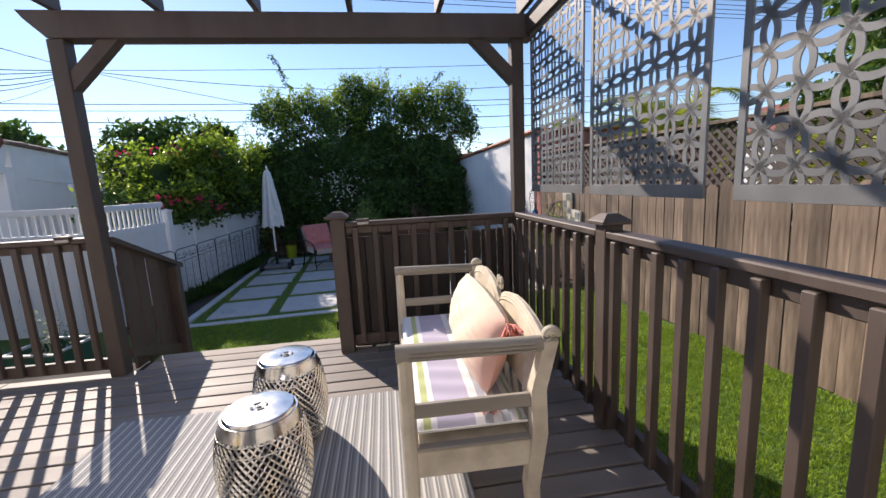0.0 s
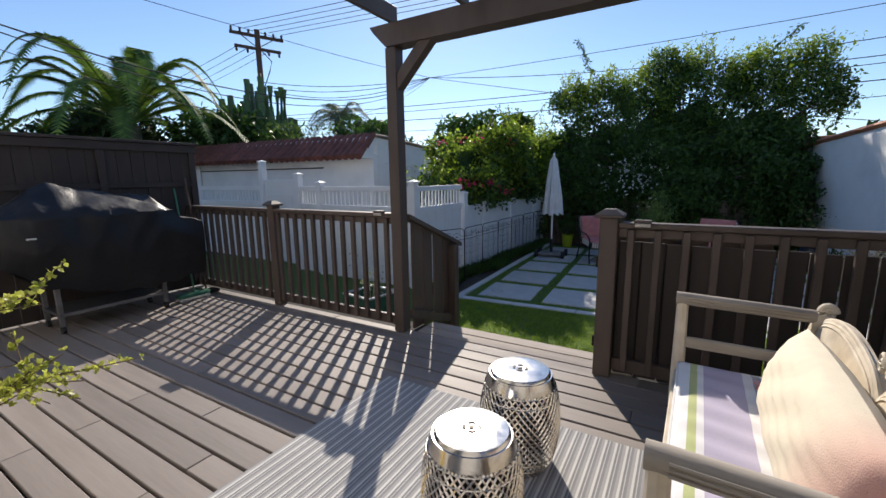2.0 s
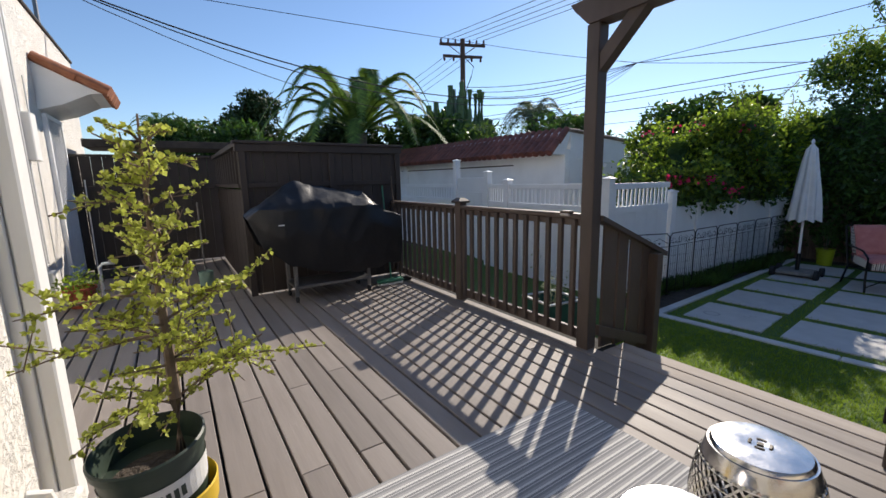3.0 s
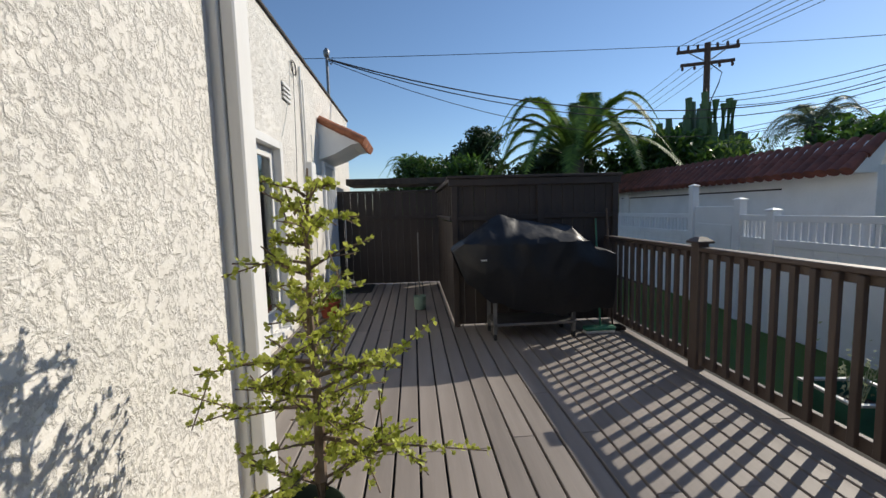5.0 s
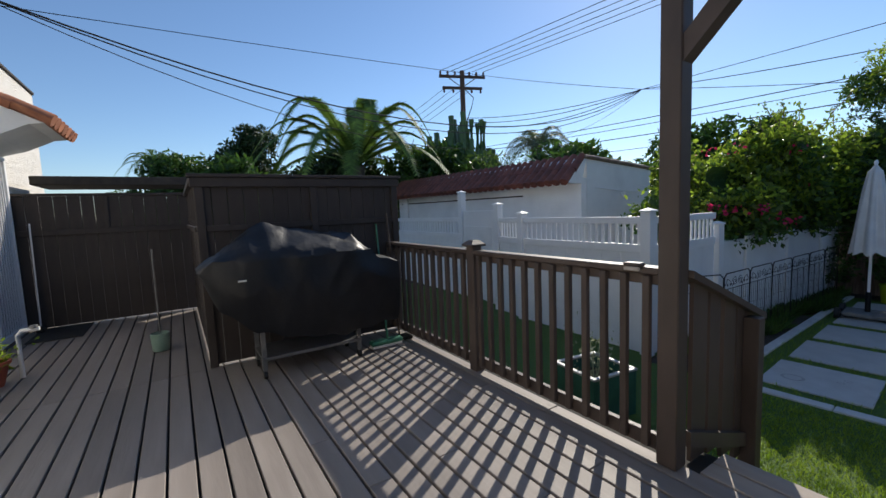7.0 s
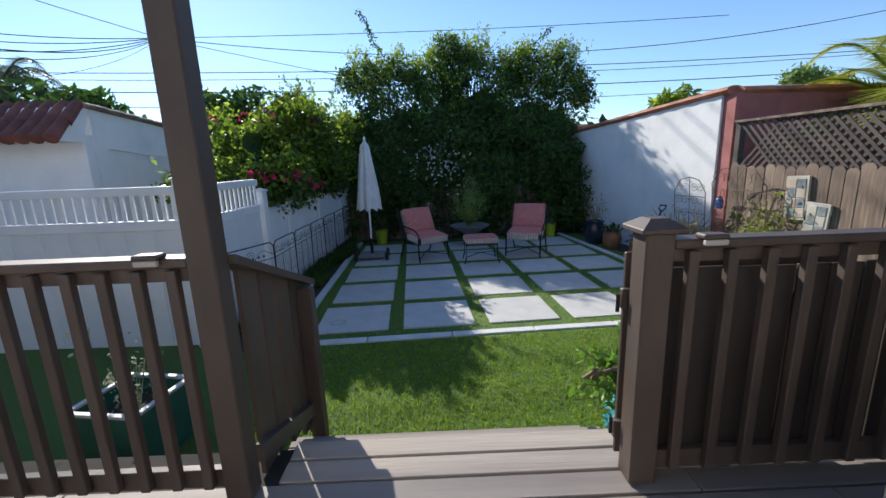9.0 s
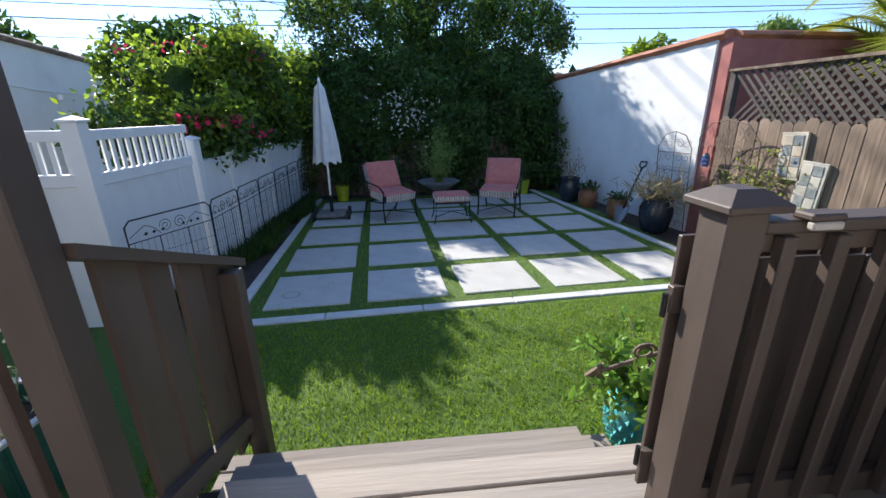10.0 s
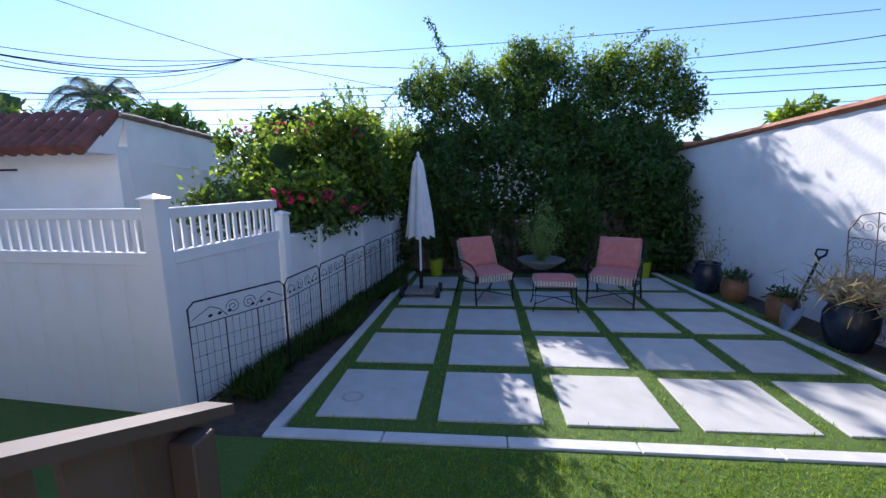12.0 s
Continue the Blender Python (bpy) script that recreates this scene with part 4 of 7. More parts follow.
                tw = [path[s] + dd * min(0.15, ln * 0.5) * q / 3 for q in range(4)]
                br.tube(tw, 0.0022, 4, caps=False)
                leaf_pairs(tw, 0.014, 5)

    for k in range(54):
        f = k / 53
        branch(0.66 + 0.88 * f, k * 2.4 + rng.uniform(-0.5, 0.5), (0.25 - 0.11 * f) * rng.uniform(0.5, 1.15), rng.uniform(0.25, 0.9), rng.uniform(-0.16, 0.06), 0.0052)
    # long bare-ended side branches reaching out over the deck
    for z, a, ln, lift in ((1.06, -1.75, 0.33, 0.22), (0.93, -1.85, 0.31, 0.04), (1.02, 1.45, 0.28, 0.30), (0.84, 1.25, 0.40, 0.0), (0.78, -0.2, 0.26, 0.1), (0.80, 2.0, 0.32, -0.1)):
        branch(z, a, ln, lift, -0.02, 0.0075)
    part("twig_work", br, BUSHBARK, pot, smooth=True, kind="stuff")
    me = leaves_mesh("leaves", JADELEAF, pts, 0.0165, droop=-0.3, aspect=0.85, fold=0.12)
    part("leaves", me, JADELEAF, pot, kind="stuff")


elephant_bush()
# ---- house details, fences at the end of the deck ----
door = thing("door_1", DECK @ pose(0, WALL_V, 0), "white glazed double garden door in the stucco wall", "door", kind="structure")
g = Geo()
g.box(DOOR_U0, DOOR_U0 + 0.09, -0.16, 0.035, DOOR_Z0, DOOR_Z1, 0.004)
g.box(DOOR_U1 - 0.09, DOOR_U1, -0.16, 0.035, DOOR_Z0, DOOR_Z1, 0.004)
g.box(DOOR_U0 + 0.09, DOOR_U1 - 0.09, -0.16, 0.035, DOOR_Z1 - 0.09, DOOR_Z1, 0.004)
part("door_frame", g, WHITETRIM, door)
part("door_sill", Geo().box(DOOR_U0, DOOR_U1, -0.18, 0.05, DOOR_Z0 - 0.05, DOOR_Z0 + 0.012, 0.004), WHITETRIM, door)
mid = (DOOR_U0 + DOOR_U1) / 2
for a, b in ((DOOR_U0 + 0.095, mid - 0.004), (mid + 0.004, DOOR_U1 - 0.095)):
    z0, z1 = DOOR_Z0 + 0.016, DOOR_Z1 - 0.095
    leaf = Geo()
    leaf.box(a, a + 0.10, -0.10, -0.055, z0, z1, 0.004).box(b - 0.10, b, -0.10, -0.055, z0, z1, 0.004)
    leaf.box(a + 0.10, b - 0.10, -0.10, -0.055, z1 - 0.11, z1, 0.004).box(a + 0.10, b - 0.10, -0.10, -0.055, z0, z0 + 0.24, 0.004)
    lf = part("door_leaf", leaf, WHITETRIM, door)
    pane = part("pane", Geo().box(a + 0.10, b - 0.10, -0.082, -0.076, z0 + 0.24, z1 - 0.11), GLASS, lf, "clear dark glass")
    pane.visible_shadow = False
part("astragal", Geo().tube([(mid, -0.05, DOOR_Z0 + 0.02), (mid, -0.05, DOOR_Z1 - 0.1)], 0.016, 8), WHITETRIM, door, smooth=True)
part("door_handle", Geo().tube([(mid - 0.06, -0.05, 1.15), (mid - 0.06, 0.0, 1.15), (mid - 0.15, 0.0, 1.15)], 0.009, 8), STEEL, lf, "steel lever handle", True)

vent = thing("wall_vent", DECK @ pose(-5.42, WALL_V, 3.0), "small louvred vent in the stucco wall", "vent")
# dark sheet behind the slats stands in for the vent's unlit inside
part("backing", Geo().box(-0.15, 0.15, 0.002, 0.006, -0.11, 0.11), DARKGAP, vent)
for i in range(4):
    part("slat", Geo().box(-0.15, 0.15, 0.004, 0.03, -0.10 + i * 0.055, -0.072 + i * 0.055, 0.003), WHITETRIM, vent)

# tiled hood over the side door, with its soffit and screen door
hood = thing("door_hood", DECK @ pose(-7.78, WALL_V, -0.20), "small tiled hood over the screen door", "hood")
g = Geo()
g.prism([(-0.62, 2.72), (-0.62, 3.05), (0.62, 3.05), (0.62, 2.72)], 0.0, 0.02)
slab_pts = [(0.0, 2.60), (0.25, 2.68), (0.55, 2.84), (0.68, 2.86), (0.0, 3.20)]
slab_v(g, -0.62, 0.62, slab_pts)
part("soffit", g, WHITEWALL, hood)
for i in range(7):
    x = -0.60 + i * 0.20
    for k in range(2):
        p0 = Vector((x, 0.02 + k * 0.35, 3.27 - k * 0.165))
        p1 = Vector((x, 0.44 + k * 0.33, 3.05 - k * 0.155))
        part("roof_tile", Geo().tube([p0, p1], [0.085, 0.10], 10, flat=0.75), TILE_ORANGE, hood, smooth=True)
scr = thing("screen_door", DECK @ pose(-7.80, WALL_V, 0), "white steel security screen door with vertical bars", "door")
part("frame", Geo().box(-0.5, -0.44, 0.0, 0.05, 0.03, 2.38, 0.004).box(0.44, 0.5, 0.0, 0.05, 0.03, 2.38, 0.004).box(-0.44, 0.44, 0.0, 0.05, 2.32, 2.38, 0.004).box(-0.44, 0.44, 0.0, 0.05, 0.03, 0.12, 0.004), VINYL, scr)
for i in range(10):
    part("bar", Geo().box(-0.40 + i * 0.088, -0.385 + i * 0.088, 0.016, 0.032, 0.12, 2.32, 0.002), VINYL, scr)
part("mesh_panel", Geo().box(-0.44, 0.44, 0.004, 0.008, 0.12, 2.32), SCREENMETAL, scr)

# conduits, meter box and wires on the wall
cond = thing("conduit", DECK @ pose(0, WALL_V, 0), "white painted conduit with a small meter box", "conduit")
for u, r, z0, z1 in ((-6.10, 0.016, 0.25, 3.55), (-6.22, 0.011, 0.5, 3.4), (-6.58, 0.009, 0.4, 2.7)):
    part("pipe", Geo().tube([(u, 0.02, z0), (u + 0.01, 0.02, (z0 + z1) / 2), (u, 0.02, z1)], r, 8), WHITETRIM, cond, smooth=True)
part("meter_box", Geo().box(-6.42, -6.16, 0.003, 0.10, 1.70, 2.24, 0.01), WHITETRIM, cond)
part("junction_box", Geo().box(-6.20, -5.98, 0.003, 0.09, 0.05, 0.42, 0.01), WHITETRIM, cond)
for k, (a, b) in enumerate((((-5.7, 3.5), (-5.15, 2.42)), ((-5.8, 3.45), (-5.5, 0.9)), ((-5.9, 3.5), (-6.15, 2.7)))):
    pts = [(a[0] + (b[0] - a[0]) * i / 10, 0.012 + 0.015 * math.sin(math.pi * i / 10), a[1] + (b[1] - a[1]) * i / 10 - 0.05 * math.sin(math.pi * i / 10)) for i in range(11)]
    part("wire", Geo().tube(pts, 0.004, 5), BLACKRUBBER if k == 1 else WHITETRIM, cond)
for k in range(3):
    part("wire_coil", Geo().tube([(-5.8 + 0.10 * math.cos(a) + 0.03 * k, 0.03, 3.42 + 0.09 * math.sin(a)) for a in [2 * math.pi * i / 16 for i in range(16)]], 0.004, 5, closed=True), BLACKRUBBER, cond)
mast = thing("service_mast", DECK @ pose(-8.90, WALL_V - 0.12, WALL_Z), "grey steel electrical service mast on the roof edge", "mast")
part("pipe", Geo().tube([(0, 0, -0.1), (0, 0, 1.0)], 0.03, 10), STEEL, mast, smooth=True)
part("weatherhead", Geo().lathe([(0.03, 0.98), (0.06, 1.03), (0.065, 1.11), (0.03, 1.17), (0.0, 1.18)], 12), STEEL, mast, smooth=True)
part("drip_loop", Geo().tube([(0.06 * math.cos(a), 0.05 + 0.02 * a, 1.01 - 0.16 * math.sin(a)) for a in [math.pi * i / 8 for i in range(9)]], 0.008, 6), BLACKRUBBER, mast)
for u, h in ((-3.35, 0.24), (-3.27, 0.36)):
    vp = thing("roof_vent_pipe", DECK @ pose(u, WALL_V - 0.12, WALL_Z + 0.04), "dark metal vent pipe on the roof edge", "vent pipe", "roof vent pipes")
    part("pipe", Geo().tube([(0, 0, 0), (0, 0, h)], 0.035, 10), DARKMETAL, vp, smooth=True)
    part("cap", Geo().lathe([(0.03, h), (0.06, h + 0.01), (0.04, h + 0.06), (0.0, h + 0.07)], 10), DARKMETAL, vp, smooth=True)

# loose stucco rock and box at the foot of the near wing
bx = thing("wall_box", DECK @ pose(-1.60, -3.29, 0.0), "white painted utility box at the wall's foot", "utility box")
part("body", Geo().box(-0.12, 0.1, 0.0, 0.14, 0.0, 0.20, 0.02), STUCCO, bx)
part("pipe", Geo().tube([(0, 0.07, 0.2), (0, 0.06, 0.26), (0, 0.0, 0.28)], 0.018, 8), WHITETRIM, bx, smooth=True)


def board_wall(owner, length, height, n, m, top=None):
    """Upright boards side by side along x."""
    w = length / n
    me = Geo().box(0.002, w - 0.002, -0.011, 0.011, 0.02, height, 0.003).mesh("board", SHADEDBROWN)
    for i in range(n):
        part("board", me, SHADEDBROWN, owner, m=m @ pose(i * w, random.uniform(-0.002, 0.002), 0))


# enclosure and back fence wear the shade-darkened brown as well
shed = thing("shed_enclosure", DECK @ pose(0.12, 0, 0), "brown painted board enclosure at the deck's end", "shed")
mm = pose(-5.22, -2.02, 0, 0, 0, 90)
board_wall(shed, 2.12, 1.86, 15, mm)
for y in (0.0, 1.08, 2.06):
    part("post", Geo().box(y, y + 0.075, -0.045, -0.0115, 0.0, 1.77, 0.004, m=mm), SHADEDBROWN, shed)
part("mid_rail", Geo().box(0.075, 2.06, -0.04, -0.0115, 1.34, 1.40, 0.004, m=mm), SHADEDBROWN, shed)
part("top_band", Geo().box(-0.03, 2.16, -0.05, 0.05, 1.77, 1.86, 0.004, m=mm), SHADEDBROWN, shed)
part("cap", Geo().box(-0.05, 2.18, -0.07, 0.07, 1.862, 1.895, 0.004, m=mm), SHADEDBROWN, shed)
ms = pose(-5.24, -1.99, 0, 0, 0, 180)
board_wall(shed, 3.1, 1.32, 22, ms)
part("side_rail", Geo().box(0, 3.1, -0.05, 0.05, 1.34, 1.39, 0.004, m=ms), SHADEDBROWN, shed)
part("side_cap", Geo().box(0, 3.1, -0.06, 0.06, 1.83, 1.89, 0.004, m=ms), SHADEDBROWN, shed)
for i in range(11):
    part("side_slat", Geo().box(0.1 + i * 0.28, 0.14 + i * 0.28, -0.02, 0.02, 1.39, 1.83, 0.003, m=ms), SHADEDBROWN, shed)
bfence = thing("back_fence", DECK @ pose(0.24, 0, 0), "tall brown painted board fence across the deck's end", "fence")
mb = pose(-8.64, -4.05, 0, 0, 0, 90)
board_wall(bfence, 2.08, 1.87, 14, mb)
part("mid_rail", Geo().box(0, 2.08, -0.045, -0.0115, 1.32, 1.40, 0.004, m=mb), SHADEDBROWN, bfence)
part("cap", Geo().box(0, 2.08, -0.05, 0.03, 1.872, 1.91, 0.004, m=mb), SHADEDBROWN, bfence)
part("batten", Geo().box(1.0, 1.05, -0.04, -0.0115, 1.40, 1.87, 0.003, m=mb), SHADEDBROWN, bfence)
roof = solid("lean_to_roof", Geo().box(-9.6, -8.55, -3.85, 0.2, 2.04, 2.17, 0.01), COPING, DECK, label="dark felt lean-to roof behind the board fence", category="roof")

mat_ = thing("door_mat", DECK @ pose(-7.95, -3.6, 0), "black rubber door mat below the screen door", "door mat")
part("pad", Geo().box(-0.42, 0.42, -0.28, 0.28, 0.001, 0.014, 0.004), BLACKRUBBER, mat_)
pail = thing("dustpan_pail", DECK @ pose(-6.10, -2.44, 0), "pale green lobby dustpan with a long handle", "dustpan")
part("pan", Geo().lathe([(0.075, 0.0), (0.085, 0.02), (0.095, 0.20), (0.09, 0.205), (0.08, 0.03), (0.0, 0.03)], 18), PALEGREEN, pail, smooth=True)
part("handle", Geo().tube([(-0.08, 0, 0.19), (-0.10, 0, 0.6), (-0.115, 0, 1.15)], 0.010, 8), STEEL, pail, smooth=True)
bro = thing("broom", DECK @ pose(-8.31, -3.85, 0), "thin pale broom handle against the fence", "broom")
part("handle", Geo().tube([(0.12, 0, 0.05), (0.02, 0.0, 1.5)], 0.010, 8), PALECLOTH, bro)
part("head", Geo().box(0.02, 0.2, -0.04, 0.04, 0.0, 0.09, 0.015), DARKMETAL, bro)
tap = thing("standpipe", DECK @ pose(-6.02, -3.55, 0), "white plastic standpipe with a garden tap", "tap")
part("pipe", Geo().tube([(0, 0, 0), (0, 0, 0.42), (0, 0.03, 0.46), (0.0, 0.16, 0.46)], 0.02, 10), VINYL, tap, smooth=True)
part("valve", Geo().lathe([(0.02, 0.47), (0.035, 0.475), (0.03, 0.50), (0.0, 0.505)], 10, at=(0, 0.12, 0)), STEEL, tap, smooth=True)
rp = thing("plant_pot", DECK @ pose(-5.86, -3.74, 0), "red clay plant pot with trailing green plant", "plant pot")
part("pot", Geo().lathe([(0.10, 0), (0.15, 0.20), (0.165, 0.205), (0.165, 0.235), (0.15, 0.235), (0.14, 0.18), (0.0, 0.17)], 20), REDPOT, rp, smooth=True)
pts = np.random.normal(size=(260, 3)) * (0.13, 0.11, 0.07) + (0, 0, 0.28)
part("leaves", leaves_mesh("leaves", LEAF_LIGHT, pts, 0.06, aspect=0.45), LEAF_LIGHT, rp, kind="stuff")
tools_ = thing("garden_sweeper", DECK @ pose(-4.55, -0.30, 0), "green and white push broom lying by the railing", "broom")
part("head", Geo().box(-0.05, 0.05, -0.25, 0.12, 0.03, 0.08, 0.015), GREENPLASTIC, tools_)
part("bristles", Geo().box(-0.045, 0.045, -0.24, 0.11, 0.002, 0.03, 0.004), PALECLOTH, tools_)
part("handle", Geo().tube([(0, -0.05, 0.07), (-0.30, 0.05, 0.75), (-0.52, 0.12, 1.32)], 0.011, 8), GREENPLASTIC, tools_, smooth=True)
rod = thing("rake", DECK @ pose(-4.95, -0.1, 0), "pale wooden rake handle leaning in the corner", "rake")
part("handle", Geo().tube([(0.30, -0.05, 0.02), (-0.05, 0.03, 1.45)], 0.011, 8), FENCEWOOD, rod)
part("head", Geo().box(0.22, 0.38, -0.14, 0.08, 0.005, 0.04, 0.006), BLACKIRON, rod)


# weathered treads down to the lawn
steps = thing("deck_steps", DECK, "two weathered bare timber steps down to the lawn", "steps")
for u0, u1, v0, v1, z in ((-1.60, 0.17, 0.338, 0.445, -0.15), (-1.60, 0.17, 0.45, 0.56, -0.15), (-1.74, 0.13, 0.562, 0.66, -0.29), (-1.74, 0.13, 0.665, 0.77, -0.29)):
    part("tread", Geo().box(u0, u1, v0, v1, z - 0.036, z, 0.006), PALEPLANK, steps)
part("riser", Geo().box(-1.56, 0.12, 0.525, 0.548, GROUND + 0.012, -0.187, 0.003), BROWN, steps)
part("riser", Geo().box(-1.70, 0.09, 0.735, 0.757, GROUND + 0.012, -0.327, 0.003), BROWN, steps)
for u in (-1.5, -0.75, 0.03):
    part("stringer", Geo().box(u - 0.02, u + 0.02, 0.34, 0.73, GROUND + 0.012, -0.33, 0.003), BROWN, steps)
# ---- garden: patio, edging, fences and walls ----
SLAB_X0, SLAB_Y0, PITCH, PITCH_Y, SLAB_S, NARROW = -1.951, 6.55, 1.008, 1.025, 0.835, 0.016
slab_mesh = Geo().box(0, SLAB_S, 0, SLAB_S, -0.05, 0.018, 0.006).mesh("slab", SLAB)
patio = thing("patio", pose(SLAB_X0, SLAB_Y0, GROUND), "grid of square concrete slabs set in turf strips", "patio", kind="structure")
for i in range(5):
    for j in range(5):
        part("slab", slab_mesh, SLAB, patio, m=pose(i * PITCH - NARROW * j * (i - 1.2), j * PITCH_Y, random.uniform(-0.003, 0.003), 0, 0, random.uniform(-0.4, 0.4)))
# ring stains left by pots on the corner slab
for cx, cy, r in ((0.22, 0.30, 0.10), (0.60, 0.55, 0.035), (0.56, 0.46, 0.03)):
    ringg = Geo()
    n = 36
    for k in range(n):
        a0, a1 = 2 * math.pi * k / n, 2 * math.pi * (k + 1) / n
        ringg.add([(cx + rr * math.cos(a), cy + rr * 0.9 * math.sin(a), 0.0225) for a in (a0, a1) for rr in (r * 0.72, r)], [(0, 1, 3, 2)])
    part("pot_stain", ringg, STAIN, patio, "grey ring stain")
edge = thing("edging", pose(0, 0, 0), "white concrete kerb edging round the patio", "edging", kind="structure")
for a in range(6):
    part("kerb", Geo().box(-2.24 + a * 0.918, -2.248 + (a + 1) * 0.918, 6.24, 6.36, GROUND - 0.05, GROUND + 0.03, 0.008), KERB, edge)
for x, turn in ((-2.25, -1.6), (3.16, 3.8)):
    for k in range(6):
        part("kerb", Geo().box(0, 0.11, k * 0.93, (k + 1) * 0.93 - 0.008, GROUND - 0.05, GROUND + 0.03, 0.008), KERB, edge, m=pose(x, 6.364, 0, 0, 0, turn))

# white vinyl fence with a picket band
WF = pose(-3.05, 6.46, GROUND, 0, 0, -5.0)


def vinyl_post(owner, x, y, h=1.78, s=0.127):
    vp = part("post", Geo().box(x - s / 2, x + s / 2, y - s / 2, y + s / 2, 0, h, 0.006), VINYL, owner)
    c, a, b = Geo(), s * 0.62, s * 0.1
    c.box(x - a, x + a, y - a, y + a, h, h + 0.018, 0.003)
    c.add([(x - a, y - a, h + 0.018), (x + a, y - a, h + 0.018), (x + a, y + a, h + 0.018), (x - a, y + a, h + 0.018), (x, y, h + 0.05)], [(0, 1, 4), (1, 2, 4), (2, 3, 4), (3, 0, 4)])
    part("post_cap", c, VINYL, vp)


def vinyl_span(owner, m, length, n, h=1.72, pick=0.34):
    lo = h - pick
    part("top_rail", Geo().box(0.06, length - 0.06, -0.03, 0.03, h - 0.085, h, 0.004, m=m), VINYL, owner)
    part("mid_rail", Geo().box(0.06, length - 0.06, -0.03, 0.03, lo - 0.10, lo, 0.004, m=m), VINYL, owner)
    k = max(2, int(length / 0.29))
    w = (length - 0.12) / k
    me = Geo().box(0.0015, w - 0.0015, -0.014, 0.014, 0.02, lo - 0.10, 0.002).mesh("panel_board", VINYL)
    for i in range(k):
        part("panel_board", me, VINYL, owner, m=m @ pose(0.06 + i * w, 0, 0))
    pk = Geo().box(-0.021, 0.021, -0.010, 0.010, lo, h - 0.085, 0.002).mesh("picket", VINYL)
    for i in range(n):
        part("picket", pk, VINYL, owner, m=m @ pose(0.06 + (length - 0.12) * (i + 0.5) / n, 0, 0))


wf = thing("white_fence", WF, "white vinyl privacy fence with a picket top band", "fence", "white fences")
vinyl_post(wf, 0, 0)
vinyl_post(wf, -2.2, 0)
vinyl_span(wf, pose(0, 0, 0, 0, 0, 180), 2.2, 20)
vinyl_span(wf, pose(-2.2, 0, 0, 0, 0, 172), 0.75, 7)
vinyl_post(wf, -2.95, 0.11, 1.95)
vinyl_post(wf, -4.4, 0.32, 2.25)
part("gate_leaf", Geo().box(0.07, 1.38, -0.02, 0.02, 0.08, 1.86, 0.01, m=pose(-2.95, 0.11, 0, 0, 0, 171.5)), VINYL, wf, "plain white gate leaf")
part("gate_panel", Geo().box(0.17, 1.28, -0.03, 0.03, 0.18, 1.55, 0.01, m=pose(-2.95, 0.11, 0, 0, 0, 171.5)), VINYL, wf)
vinyl_span(wf, pose(-4.4, 0.32, 0, 0, 0, 180), 3.2, 26)
GS = pose(-3.0, 6.5, GROUND, 0, 0, -6.5)
ws = thing("white_fence", GS, "white vinyl fence beside the wire border", "fence", "white fences")
vinyl_span(ws, pose(-0.02, -0.04, 0, 0, 0, 90), 1.5, 14)
vinyl_post(ws, -0.02, 1.5, 1.55)
wall = thing("white_wall", GS, "white painted block wall with pillars along the garden", "wall")
part("wall_body", Geo().box(-0.12, 0.02, 1.58, 5.9, 0, 1.30, 0.01), WHITEWALL, wall)
for y in (2.3, 3.7, 5.1):
    part("pillar", Geo().box(0.02, 0.06, y - 0.12, y + 0.12, 0, 1.36, 0.01), WHITEWALL, wall)

# garage behind, with mission tiles along its eave
gar = thing("garage", pose(-5.72, 9.02, GROUND), "white stucco garage with a red mission-tile eave", "garage")
part("front_wall", Geo().box(-7.4, 0, 0, 0.2, 0, 2.46, 0.01), WHITEWALL, gar)
g = Geo()
vs = [(x, y, z) for x in (-0.2, 0.0) for y, z in ((0.2, 0), (2.9, 0), (2.9, 2.72), (0.2, 2.88))]
g.add(vs, [(0, 1, 2, 3), (4, 7, 6, 5), (0, 4, 5, 1), (1, 5, 6, 2), (2, 6, 7, 3), (3, 7, 4, 0)])
part("side_wall", g, WHITEWALL, gar)
part("back_wall", Geo().box(-7.4, -0.2, 2.7, 2.9, 0, 2.6), WHITEWALL, gar)
part("far_side_wall", Geo().box(-7.4, -7.2, 0.2, 2.7, 0, 2.6), WHITEWALL, gar)
part("flat_roof", Geo().box(-7.4, -0.2, 0.2, 2.7, 2.5, 2.6), COPING, gar)
part("eave_cornice", slab_v(Geo(), -7.5, 0.0, [(0.0, 2.34), (-0.42, 2.34), (-0.46, 2.42), (0.0, 2.86), (0.2, 2.86)]), WHITEWALL, gar)
part("wall_band", Geo().box(-7.2, -1.6, -0.02, 0.0, 2.14, 2.17, 0.004), DARKGAP, gar)
part("wall_post", Geo().box(-7.05, -6.75, -0.06, 0.0, 0, 2.34, 0.01), WHITEWALL, gar)
for i in range(38):
    x = -0.06 - i * 0.195
    for k in range(2):
        y0, z0 = 0.13 - k * 0.30, 2.93 - k * 0.25
        part("roof_tile", Geo().tube([(x, y0, z0), (x + 0.006, y0 - 0.36, z0 - 0.315)], [0.082, 0.105], 9, flat=0.8), TILE_RED, gar, smooth=True)
for i in range(7):
    part("ridge_tile", Geo().tube([(0.0, 0.1 + i * 0.40, 2.90 - i * 0.024), (0.0, 0.54 + i * 0.40, 2.88 - i * 0.024)], [0.07, 0.085], 9, flat=0.6), DULLTILE, gar, smooth=True)
part("wall_lamp", Geo().lathe([(0.0, 0), (0.05, 0.02), (0.06, 0.10), (0.0, 0.12)], 12, at=(0.06, 1.55, 2.05)), VINYL, gar, "small white wall floodlight", True)
